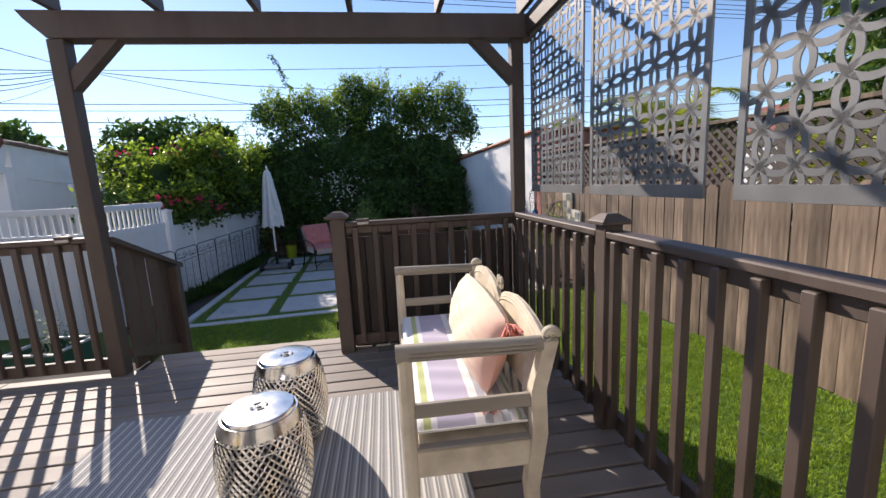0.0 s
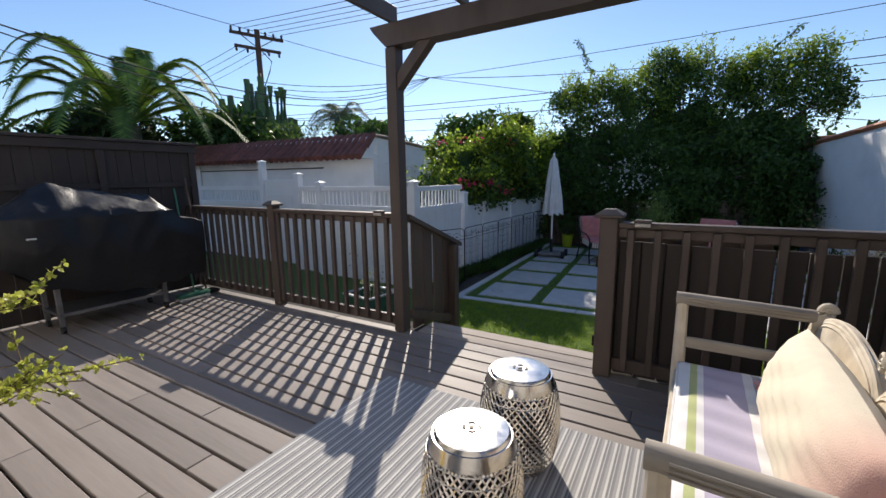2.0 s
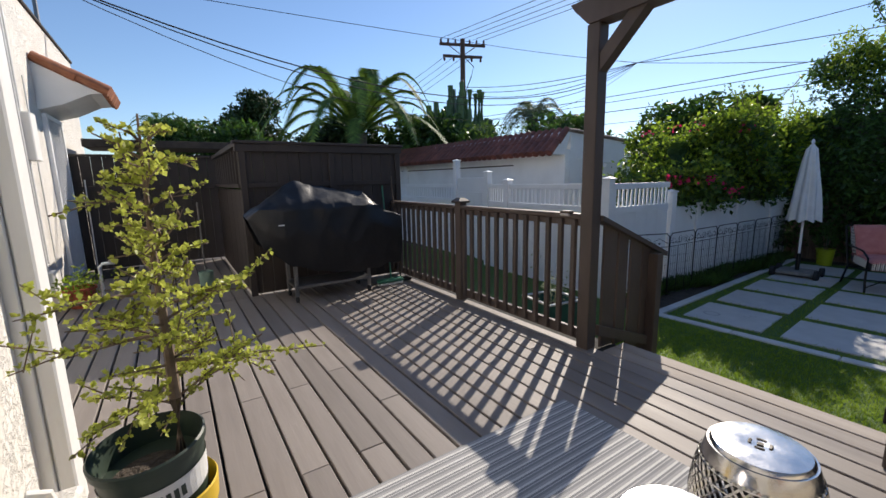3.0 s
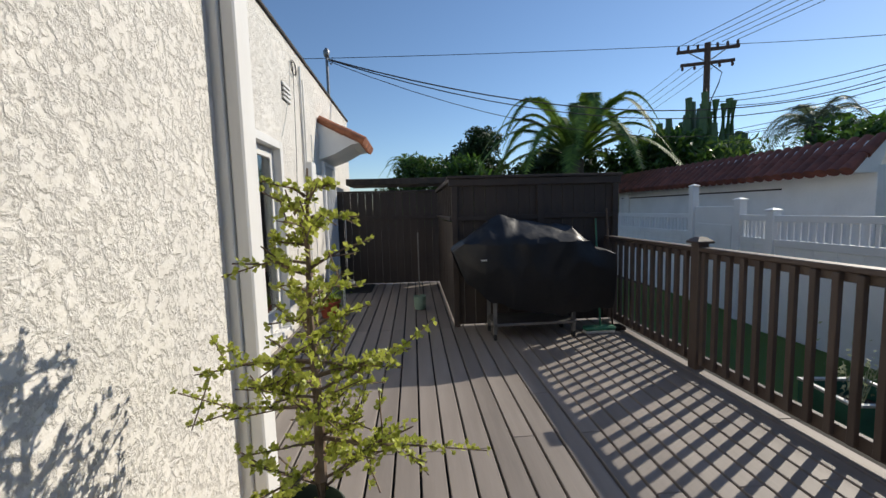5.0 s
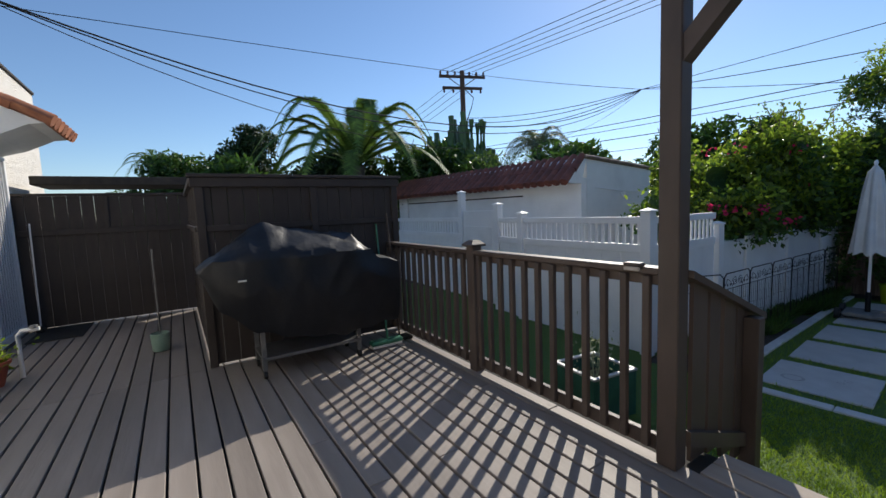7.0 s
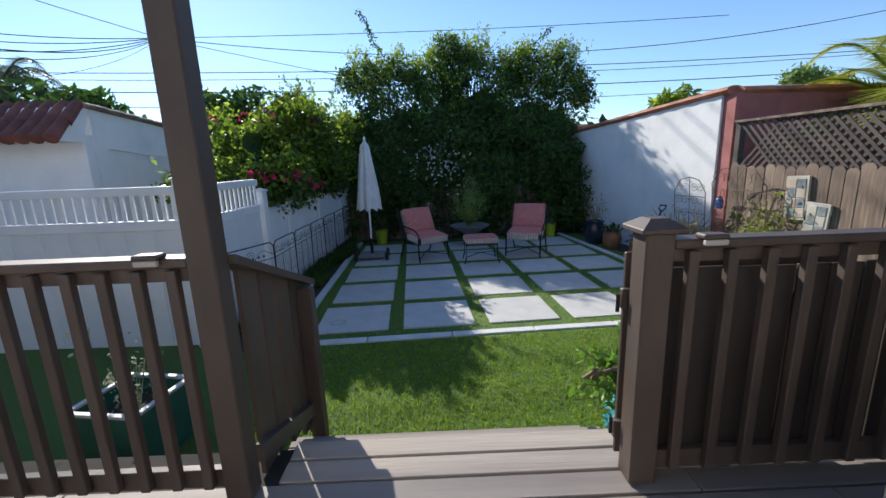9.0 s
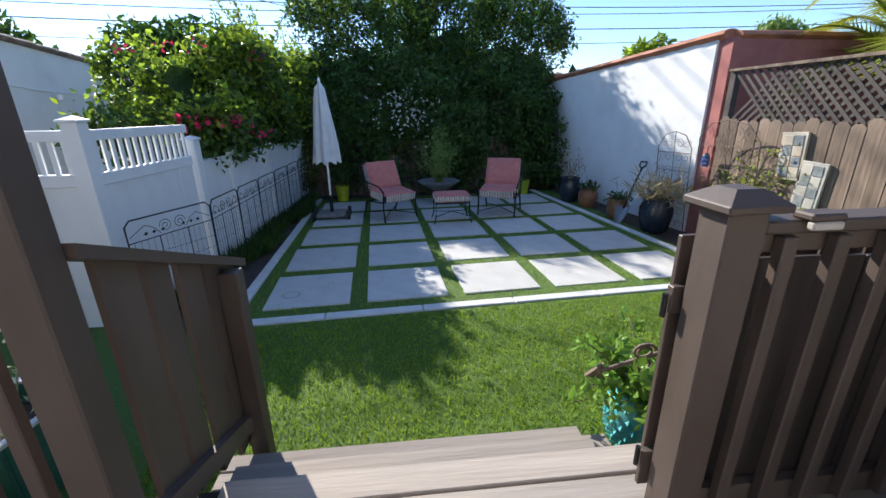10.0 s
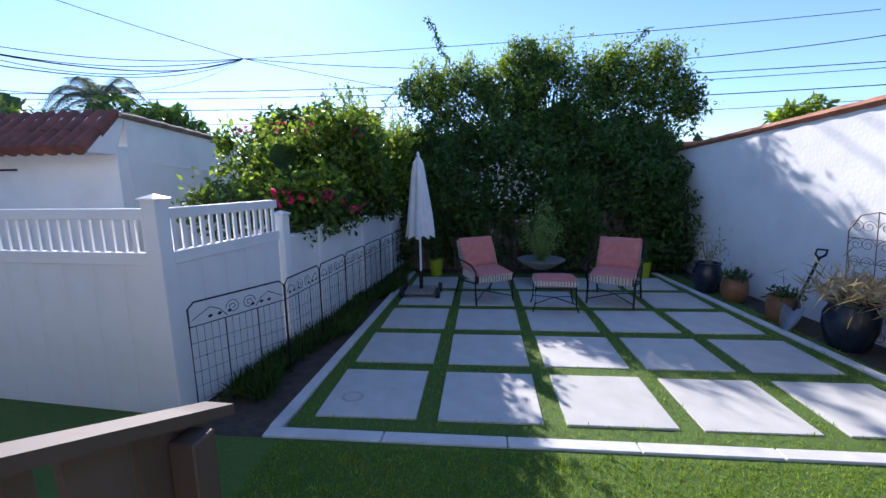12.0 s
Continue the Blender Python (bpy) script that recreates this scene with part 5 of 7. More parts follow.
part("wall_conduit", Geo().tube([(0.012, 0.5, 2.26), (0.012, 1.2, 2.2), (0.012, 2.5, 2.16)], 0.010, 6), VINYL, gar)

# neighbour's wall coping
ncop = thing("tile_coping", pose(NBR_X, 0, 0), "red terracotta tile coping on the white wall", "coping")
for i in range(12):
    y0 = NBR_Y0 - 0.1 + i * 0.42
    part("coping_tile", Geo().tube([(nbr_face(y0) - NBR_X + 0.10, y0, nbr_top(y0) + 0.02), (nbr_face(y0 + 0.46) - NBR_X + 0.10, y0 + 0.46, nbr_top(y0 + 0.46) + 0.02)], [0.15, 0.165], 10, flat=0.45), TILE_ORANGE, ncop, smooth=True)
for i in range(10):
    x0 = 0.1 + i * 0.44
    part("coping_tile", Geo().tube([(x0, NBR_Y0 - 0.1, 2.28), (x0 + 0.48, NBR_Y0 - 0.1, 2.28)], [0.15, 0.165], 10, flat=0.45), TILE_ORANGE, ncop, smooth=True)
for i in range(6):
    x0 = -1.3 + i * 0.44
    part("coping_tile", Geo().tube([(x0, 13.35, 2.18), (x0 + 0.48, 13.35, 2.18)], [0.15, 0.165], 10, flat=0.45), TILE_ORANGE, ncop, smooth=True)

# weathered board fence with lattice
FX = 3.93
bf = thing("board_fence", pose(FX, 0, GROUND), "weathered wooden board fence with a dark lattice top", "fence")
shapes = []
for k in range(4):
    w, h, c = 0.142, 1.66 + k * 0.012, 0.035
    o = [(-w / 2, 0.02), (w / 2, 0.02), (w / 2, h - c), (w / 2 - c, h), (-w / 2 + c, h), (-w / 2, h - c)]
    shapes.append(Geo().prism(o, -0.009, 0.009, m=pose(0, 0, 0, 0, 0, 90)).mesh("fence_board", FENCEWOOD))
for i in range(77):
    y = -3.2 + i * 0.147
    if y < NBR_Y0 - 0.28:
        part("fence_board", shapes[i % 4], FENCEWOOD, bf, m=pose(random.uniform(-0.006, 0.006), y, random.uniform(-0.02, 0.01), random.uniform(-0.4, 0.4), 0, random.uniform(-1.5, 1.5)))
for z in (0.35, 1.35):
    part("fence_rail", Geo().box(0.012, 0.05, -3.2, NBR_Y0 - 0.25, z, z + 0.09, 0.004), FENCEWOOD, bf)
LZ0, LZ1 = 1.64, 2.26
part("lattice_cap", Geo().box(-0.03, 0.05, -3.2, NBR_Y0 - 0.3, LZ1, LZ1 + 0.035, 0.004), FENCEWOOD, bf)
for y in (-1.6, 0.8, 3.2, 5.5, NBR_Y0 - 0.33):
    part("fence_post", Geo().box(0.012, 0.10, y - 0.045, y + 0.045, 0, LZ1, 0.004), LATTICEWOOD, bf)
h = LZ1 - LZ0
for sgn, x in ((1, 0.014), (-1, 0.024)):
    g = Geo().box(-0.018, 0.018, -0.004, 0.004, 0, h * 1.414, 0.001)
    me = g.mesh("lattice_strip", LATTICEWOOD)
    for i in range(100):
        y = -3.6 + i * 0.115
        if -3.1 < y < NBR_Y0 - 0.36 and -3.1 < y + sgn * h < NBR_Y0 - 0.36:
            part("lattice_strip", me, LATTICEWOOD, bf, m=pose(x, y, LZ0, 0, 0, 90) @ pose(0, 0, 0, 0, 45 * sgn, 0))
back = thing("board_fence", pose(-2.3, 12.45, GROUND), "old grey board fence behind the shrubs", "fence")
for i in range(42):
    part("fence_board", shapes[i % 4], FENCEWOOD, back, m=pose(i * 0.147, 0, random.uniform(-0.5, -0.42), 0, 0, 90))

# wire border fence with scrolls
wire_a = Vector((-2.93, 6.50))
spots = [Vector((-2.53, 7.33))] + [Vector((-2.53 + 0.055 * i, 7.33 + 0.74 * i)) for i in range(1, 7)]
prev = wire_a
for nxt in spots:
    dv = nxt - prev
    ln = dv.length
    bfm = pose(prev.x, prev.y, GROUND, 0, 0, math.degrees(math.atan2(dv.y, dv.x)))
    wf2 = thing("wire_border_panel", bfm, "black wire border fence panel with scroll top", "garden fence", "wire border fence")
    H0, H1 = 0.76, 0.96
    part("frame", Geo().tube([(0.008, 0, 0), (0.008, 0, H1 - 0.05), (0.06, 0, H1), (ln - 0.06, 0, H1), (ln - 0.008, 0, H1 - 0.05), (ln - 0.008, 0, 0)], 0.0075, 6), BLACKIRON, wf2)
    part("scroll_rail", Geo().tube([(0.008, 0, H0), (ln - 0.008, 0, H0)], 0.005, 5), BLACKIRON, wf2)
    g = Geo()
    for k in range(1, 3):
        g.tube([(ln * k / 3, 0, 0), (ln * k / 3, 0, H0)], 0.005, 5)
    part("stake", g, BLACKIRON, wf2)
    g = Geo()
    nw = int(ln / 0.06)
    for k in range(1, nw):
        g.tube([(ln * k / nw, 0, 0.03), (ln * k / nw, 0, H0)], 0.0018, 4, caps=False)
    for k in range(1, 6):
        g.tube([(0.01, 0, k * 0.124), (ln - 0.01, 0, k * 0.118)], 0.0018, 4, caps=False)
    part("wire_mesh", g, BLACKIRON, wf2)
    g = Geo()
    for sgn in (-1, 1):
        cx = ln / 2 + sgn * 0.075
        g.tube([(cx + sgn * 0.066 * k * math.cos(a), 0, H0 + 0.08 + 0.066 * k * math.sin(a)) for a, k in [(i * 0.42, 1 - i * 0.032) for i in range(28)]], 0.0032, 4)
        g.tube([(cx + sgn * 0.06, 0, H0 + 0.02), (cx + sgn * 0.12, 0, H0 + 0.09), (cx + sgn * 0.2, 0, H0 + 0.13), (ln / 2 + sgn * (ln / 2 - 0.03), 0, H0 + 0.05)], 0.0032, 4)
        for q in (0.14, 0.22, 0.05):
            lx = ln / 2 + sgn * (0.06 + q)
            if 0.02 < lx < ln - 0.02:
                g.prism([(lx - 0.02, H0 + 0.05), (lx, H0 + 0.036), (lx + 0.024, H0 + 0.055), (lx + 0.002, H0 + 0.068)], -0.002, 0.002)
    part("scroll", g, BLACKIRON, wf2)
    prev = nxt
# mondo grass along the border
pts = []
for k in range(9000):
    t = random.random()
    y = 6.75 + t * 5.2
    w = 0.02 + random.random() ** 0.8 * (0.30 + 0.12 * math.sin(y * 3.1))
    x = -2.93 + (y - 6.5) * 0.114 + w
    pts.append((x, y, GROUND - 0.02 + random.random() * 0.05))
solid("border_grass", leaves_mesh("border_grass", LEAF_DARK, pts, 0.17, droop=-1.3, aspect=0.10, spread=0.6), LEAF_DARK, label="clumpy dark green border grass under the wall", category="grass", kind="stuff")
# short turf blades where the lawn is passed closest
n = 90000
bx_, by_ = np.random.uniform(-2.1, 3.85, n), 3.95 + np.random.rand(n) ** 1.3 * 2.25
pts = np.stack([bx_, by_, np.full(n, GROUND + 0.008)], 1)
solid("lawn_blades", leaves_mesh("lawn_blades", TURFBLADE, pts, 0.035, droop=-1.4, aspect=0.16, spread=0.7), TURFBLADE, label="short bright green artificial turf blades", category="grass", kind="stuff")
n = 60000
pts = np.stack([np.random.uniform(1.85, 3.9, n), np.random.uniform(-0.6, 3.95, n), np.full(n, GROUND + 0.008)], 1)
solid("side_lawn_blades", leaves_mesh("side_lawn_blades", TURFBLADE, pts, 0.04, droop=-1.4, aspect=0.16, spread=0.7), TURFBLADE, label="artificial turf blades on the side lawn", category="grass", kind="stuff")
n = 15000
gx, gy = np.random.uniform(-2.1, 3.27, n), np.random.uniform(6.38, 9.6, n)
rowj = np.floor((gy - SLAB_Y0) / PITCH_Y)
fx, fy = np.mod((gx - SLAB_X0 - 1.2 * NARROW * rowj) / (PITCH - NARROW * rowj) * PITCH, PITCH), np.mod(gy - SLAB_Y0, PITCH_Y)
keep = (fx > SLAB_S - 0.012) | (fy > SLAB_S - 0.012) | (gx < SLAB_X0 + 0.01) | (gy < SLAB_Y0 + 0.01) | (gx > SLAB_X0 + 4 * PITCH + SLAB_S)
pts = np.stack([gx, gy, np.full(n, GROUND + 0.002)], 1)[keep]
solid("turf_strip_blades", leaves_mesh("turf_strip_blades", TURFBLADE, pts, 0.04, droop=-1.4, aspect=0.16, spread=0.7), TURFBLADE, label="turf blades between the concrete slabs", category="grass", kind="stuff")


# ---- garden furniture and pots ----
def patio_chair(m):
    ch = thing("patio_chair", m, "black wrought-iron patio chair with pink cushions", "chair", "patio chairs")
    r = 0.0135
    for s in (-1, 1):
        x = s * 0.30
        part("leg_frame", Geo().tube([(x, -0.30, 0), (x, -0.27, 0.18), (x, -0.27, 0.32), (x, 0.22, 0.28), (x, 0.42, 0.88)], r, 7), BLACKIRON, ch, smooth=True)
        part("rear_leg", Geo().tube([(x, 0.22, 0.29), (x, 0.30, 0.12), (x, 0.36, 0)], r, 7), BLACKIRON, ch, smooth=True)
        part("arm", Geo().tube([(x, 0.30, 0.60), (x * 1.1, 0.05, 0.60), (x * 1.14, -0.22, 0.585), (x * 1.1, -0.34, 0.50), (x * 1.06, -0.31, 0.42), (x, -0.27, 0.31)], r, 7), BLACKIRON, ch, smooth=True)
    for y, z in ((-0.27, 0.32), (0.22, 0.28), (0.42, 0.88)):
        part("cross_bar", Geo().tube([(-0.29, y, z), (0.29, y, z)], 0.009, 6), BLACKIRON, ch)
    for k in range(4):
        part("back_bar", Geo().tube([(-0.18 + k * 0.12, 0.23, 0.30), (-0.18 + k * 0.12, 0.415, 0.87)], 0.006, 5), BLACKIRON, ch)
    part("brace", Geo().tube([(-0.29, -0.29, 0.07), (0.0, 0.0, 0.11), (0.29, 0.34, 0.07)], 0.008, 6), BLACKIRON, ch)
    part("brace", Geo().tube([(0.29, -0.29, 0.07), (0.0, 0.0, 0.11), (-0.29, 0.34, 0.07)], 0.008, 6), BLACKIRON, ch)

    def puff(cx, w, d, t, mm, mat, matside):
        def f(u, v, s):
            a, b = u * 2 - 1, v * 2 - 1
            e = max(0.0, (1 - abs(a) ** 5) * (1 - abs(b) ** 5)) ** 0.5
            dim = 0.022 * math.exp(-((a * a + b * b) * 16))
            return mm @ Vector((a * w / 2, b * d / 2, s * (t * 0.28 + t * 0.22 * e - dim)))
        g = Geo()
        g.grid(lambda u, v: f(u, v, 1), 18, 18)
        g.grid(lambda u, v: f(u, v, -1), 18, 18)
        c = part(cx, g, mat, ch, smooth=True)
        e = Geo()
        n = 40
        ring = []
        for k in range(n):
            a = 2 * math.pi * k / n
            ca, sa = math.cos(a), math.sin(a)
            q = max(abs(ca), abs(sa)) ** 0.85
            ring.append((ca / q, sa / q))
        for k in range(n):
            p, q2 = ring[k], ring[(k + 1) % n]
            e.add([mm @ Vector((p[0] * w / 2, p[1] * d / 2, -t * 0.34)), mm @ Vector((q2[0] * w / 2, q2[1] * d / 2, -t * 0.34)), mm @ Vector((q2[0] * w / 2, q2[1] * d / 2, t * 0.34)), mm @ Vector((p[0] * w / 2, p[1] * d / 2, t * 0.34))], [(0, 1, 2, 3)])
        part(cx + "_border", e, matside, c, "black and white striped border")
    puff("seat_cushion", 0.57, 0.58, 0.17, pose(0, -0.04, 0.405, 5, 0, 0), PINKCLOTH, CHAIRSTRIPE)
    puff("back_cushion", 0.56, 0.47, 0.18, pose(0, 0.225, 0.675, 66, 0, 0), PINKCLOTH, CHAIRSTRIPE_UP)
    return ch


chair = patio_chair(pose(-0.55, 10.03, GROUND + 0.018, 0, 0, 30))
chair.scale = (1.1, 1.1, 1.06)
copy_thing(chair, pose(1.45, 9.93, GROUND + 0.018, 0, 0, -28))
ot = thing("ottoman", pose(0.47, 9.55, GROUND + 0.018, 0, 0, -3), "iron footstool with a pink striped cushion", "footstool")
for sx in (-1, 1):
    for sy in (-1, 1):
        part("leg", Geo().tube([(sx * 0.32, sy * 0.24, 0), (sx * 0.29, sy * 0.215, 0.1), (sx * 0.28, sy * 0.21, 0.36)], 0.011, 7), BLACKIRON, ot, smooth=True)
for s in (-1, 1):
    part("rail", Geo().tube([(-0.28, s * 0.21, 0.34), (0.28, s * 0.21, 0.34)], 0.010, 6), BLACKIRON, ot)
    part("rail", Geo().tube([(s * 0.28, -0.21, 0.34), (s * 0.28, 0.21, 0.34)], 0.010, 6), BLACKIRON, ot)
    part("stretcher", Geo().tube([(s * 0.28, -0.215, 0.12), (0, 0, 0.16), (-s * 0.28, 0.215, 0.12)], 0.007, 6), BLACKIRON, ot)
g = Geo()
for s in (1, -1):
    g.grid(lambda u, v, s=s: (0.30 * (u * 2 - 1), 0.235 * (v * 2 - 1), 0.415 + s * (0.045 + 0.03 * (max(0, (1 - abs(u * 2 - 1) ** 4) * (1 - abs(v * 2 - 1) ** 4))) ** 0.5)), 16, 16)
part("cushion", g, PINKCLOTH, ot, smooth=True)
part("cushion_border", Geo().box(-0.303, 0.303, -0.238, 0.238, 0.365, 0.462, 0.02), CHAIRSTRIPE, ot, "black and white striped border")

umb = thing("patio_umbrella", pose(-1.61, 10.22, GROUND), "closed white patio umbrella on a wheeled base", "umbrella")
part("pole", Geo().tube([(0, 0, 0.06), (0, 0, 2.32)], 0.019, 10), VINYL, umb, smooth=True)
def fold(u, v):
    a, z = 2 * math.pi * u, 1.03 + 1.28 * v
    prof = 0.05 + 0.165 * (1 - v) ** 0.75 if v < 0.93 else 0.05 * (1 - v) / 0.07 + 0.012
    r = prof * (1 + 0.16 * math.cos(8 * a) * (1 - 0.5 * v) + 0.05 * math.sin(3 * a + 6 * v))
    zz = z - (0.05 * (1 + math.cos(8 * a)) / 2 * (1 - v) ** 6)
    return (r * math.cos(a), r * math.sin(a), zz)
part("canopy", Geo().grid(fold, 96, 40), UMBCLOTH, umb, "white folded canopy", True)
part("finial", Geo().lathe([(0.012, 2.30), (0.026, 2.32), (0.02, 2.36), (0.0, 2.38)], 12), VINYL, umb, smooth=True)
part("base_plate", Geo().box(-0.26, 0.26, -0.22, 0.22, 0.05, 0.12, 0.02), STONEGREY, umb, "grey stone base")
part("socket", Geo().tube([(0, 0, 0.12), (0, 0, 0.42)], 0.032, 10), BLACKIRON, umb, smooth=True)
for sx in (-1, 1):
    for sy in (-1, 1):
        part("wheel", Geo().tube([(sx * 0.27, sy * 0.19 - 0.0, 0.085), (sx * 0.33, sy * 0.19, 0.085)], 0.085, 14), BLACKRUBBER, umb, "black wheel", True)

def pot(name, x, y, prof, mat, label, plant=None, n=28, z=GROUND - 0.02):
    p = thing(name, pose(x, y, z), label, "plant pot", "patio pots")
    part("pot", Geo().lathe(prof, n), mat, p, smooth=True)
    zt = max(q[1] for q in prof)
    rt = prof[-1][0]
    part("soil", Geo().lathe([(rt * 0.98, zt - 0.05), (0.0, zt - 0.035)], 16), DIRT, p)
    if plant:
        cnt, sx, sz, size, lm, asp, dr = plant
        q = np.random.normal(size=(cnt, 3)) * (sx, sx, sz)
        q[:, 2] = zt + np.abs(q[:, 2])
        part("leaves", leaves_mesh("leaves", lm, q, size, aspect=asp, droop=dr), lm, p, kind="stuff")
        stems = Geo()
        for k in range(8):
            a = k * 0.8
            stems.tube([(0.02 * math.cos(a), 0.02 * math.sin(a), zt - 0.05), (sx * 0.9 * math.cos(a), sx * 0.9 * math.sin(a), zt + sz * 1.1)], 0.005, 4)
        part("stems", stems, BUSHBARK, p, kind="stuff")
    return p


URN = [(0.13, 0), (0.17, 0.05), (0.215, 0.25), (0.215, 0.38), (0.18, 0.46), (0.185, 0.49), (0.20, 0.50), (0.20, 0.52), (0.17, 0.52), (0.16, 0.46)]
CLAY = [(0.12, 0), (0.15, 0.03), (0.185, 0.18), (0.18, 0.28), (0.16, 0.33), (0.17, 0.36), (0.15, 0.36), (0.14, 0.33)]
pot("glazed_urn", 3.16, 10.62, URN, BLUEGLAZE, "tall dark blue glazed urn with a dry plant", (220, 0.12, 0.26, 0.08, DRYLEAF, 0.2, -0.5))
pot("clay_pot", 3.31, 10.12, CLAY, TERRACOTTA, "orange clay pot with a green succulent", (120, 0.09, 0.06, 0.10, LEAF_DARK, 0.3, -0.6))
pot("clay_pot", 3.36, 9.17, CLAY, TERRACOTTA, "brown clay pot with low dark succulents", (120, 0.10, 0.05, 0.08, LEAF_DARK, 0.4, -0.5))
pot("glazed_urn", 3.46, 8.30, [(r * 1.12, z * 1.05) for r, z in URN], BLUEGLAZE, "large dark blue glazed urn with dry grass", (420, 0.20, 0.12, 0.22, DRYLEAF, 0.10, -0.5))
JAR = [(0.12, 0), (0.135, 0.02), (0.20, 0.22), (0.235, 0.42), (0.22, 0.52), (0.16, 0.60), (0.13, 0.63), (0.14, 0.66), (0.158, 0.67), (0.15, 0.69), (0.12, 0.69), (0.11, 0.64)]
jar = pot("grey_jar", 3.50, 6.86, JAR, GREYGLAZE, "large grey glazed jar with a small bush", (260, 0.10, 0.14, 0.05, LEAF_LIGHT, 0.5, -0.3), 40)
part("lug", Geo().tube([(-0.225, 0, 0.46), (-0.262, 0, 0.49), (-0.21, 0, 0.54)], 0.014, 6), GREYGLAZE, jar, smooth=True)
for x, y in ((-1.52, 11.75), (2.5, 11.6)):
    pot("lime_pot", x, y, [(0.11, 0), (0.14, 0.32), (0.15, 0.325), (0.15, 0.345), (0.13, 0.345), (0.12, 0.30)], LIMEPOT, "lime green plastic pot with upright leaves", (160, 0.08, 0.25, 0.20, LEAF_DARK, 0.12, -1.2))
tur = pot("turquoise_pot", 0.60, 4.42, [(0.10, 0), (0.15, 0.06), (0.185, 0.20), (0.17, 0.32), (0.14, 0.37), (0.155, 0.40), (0.135, 0.40), (0.12, 0.36)], TURQUOISE, "turquoise studded ceramic pot with a leafy bush", None, 40)
studs = Geo()
for row in range(6):
    zz = 0.07 + row * 0.05
    rr = 0.15 + 0.035 * math.sin(math.pi * row / 5.5)
    for k in range(20):
        a = 2 * math.pi * (k + 0.5 * (row % 2)) / 20
        m = pose(rr * math.cos(a), rr * math.sin(a), zz, 0, 0, math.degrees(a))
        studs.add([m @ Vector(q) for q in ((0, -0.022, 0), (0, 0, 0.024), (0, 0.022, 0), (0, 0, -0.024), (0.02, 0, 0))], [(0, 1, 4), (1, 2, 4), (2, 3, 4), (3, 0, 4)])
part("studs", studs, TURQUOISE, tur, kind="stuff")
pts = []
rng = random.Random(8)
stem = Geo()
for k in range(34):
    a, ln = rng.uniform(0, 6.28), rng.uniform(0.22, 0.52)
    d = Vector((math.cos(a) * 0.8, math.sin(a) * 0.8, rng.uniform(0.1, 1.1))).normalized()
    path = [Vector((0, 0, 0.36)) + d * (ln * q / 5) + Vector((0, 0, -0.06 * (q / 5) ** 2)) for q in range(6)]
    stem.tube(path, 0.004, 4)
    for q in range(1, 6):
        for _ in range(7):
            pts.append(tuple(path[q] + Vector((rng.gauss(0, 0.022), rng.gauss(0, 0.022), rng.gauss(0, 0.022)))))
part("stems", stem, BUSHBARK, tur, kind="stuff")
part("leaves", leaves_mesh("leaves", LEAF_BRIGHT, pts, 0.075, droop=-0.2, aspect=0.5), LEAF_BRIGHT, tur, kind="stuff")
arrow = thing("garden_arrow", pose(0.62, 4.40, 0.10), "rusty iron scroll arrow ornament above the pot", "ornament")
part("shaft", Geo().tube([(0.0, 0.0, -0.42), (0.02, 0, 0.06)], 0.008, 6), RUST, arrow)
part("scroll_bar", Geo().tube([(-0.32, 0, 0.0), (0.0, 0, 0.07), (0.26, 0, 0.13)], 0.012, 6), RUST, arrow)
for sgn in (-1, 1):
    part("scroll", Geo().tube([(-0.08 + 0.07 * k * math.cos(a), 0, 0.05 + sgn * 0.04 + 0.045 * k * math.sin(a) * sgn) for a, k in [(i * 0.5, 1 - i * 0.03) for i in range(20)]], 0.009, 6), RUST, arrow)
part("head", Geo().prism([(-0.40, -0.015), (-0.30, 0.05), (-0.31, 0.0), (-0.28, -0.05)], -0.008, 0.008), RUST, arrow)

shov = thing("shovel", pose(3.24, 8.82, GROUND, 0, 0, 38), "digging shovel leaning on the white wall", "shovel")
part("handle", Geo().tube([(0.0, 0, 0.25), (0.50, -0.05, 0.86)], 0.017, 8), BLACKIRON, shov, smooth=True)
part("grip", Geo().tube([(0.50, -0.05, 0.86), (0.53, -0.10, 0.90), (0.58, -0.10, 0.96), (0.58, 0.0, 0.96), (0.53, 0.0, 0.90), (0.50, -0.05, 0.86)], 0.014, 7), BLACKIRON, shov)
part("blade", Geo().grid(lambda u, v: (-0.18 + 0.2 * v, 0.22 * (u - 0.5) * (1 - 0.5 * (1 - v) ** 3), 0.02 + 0.25 * v + 0.05 * (2 * u - 1) ** 2), 8, 8), STEEL, shov, "worn grey blade", True)

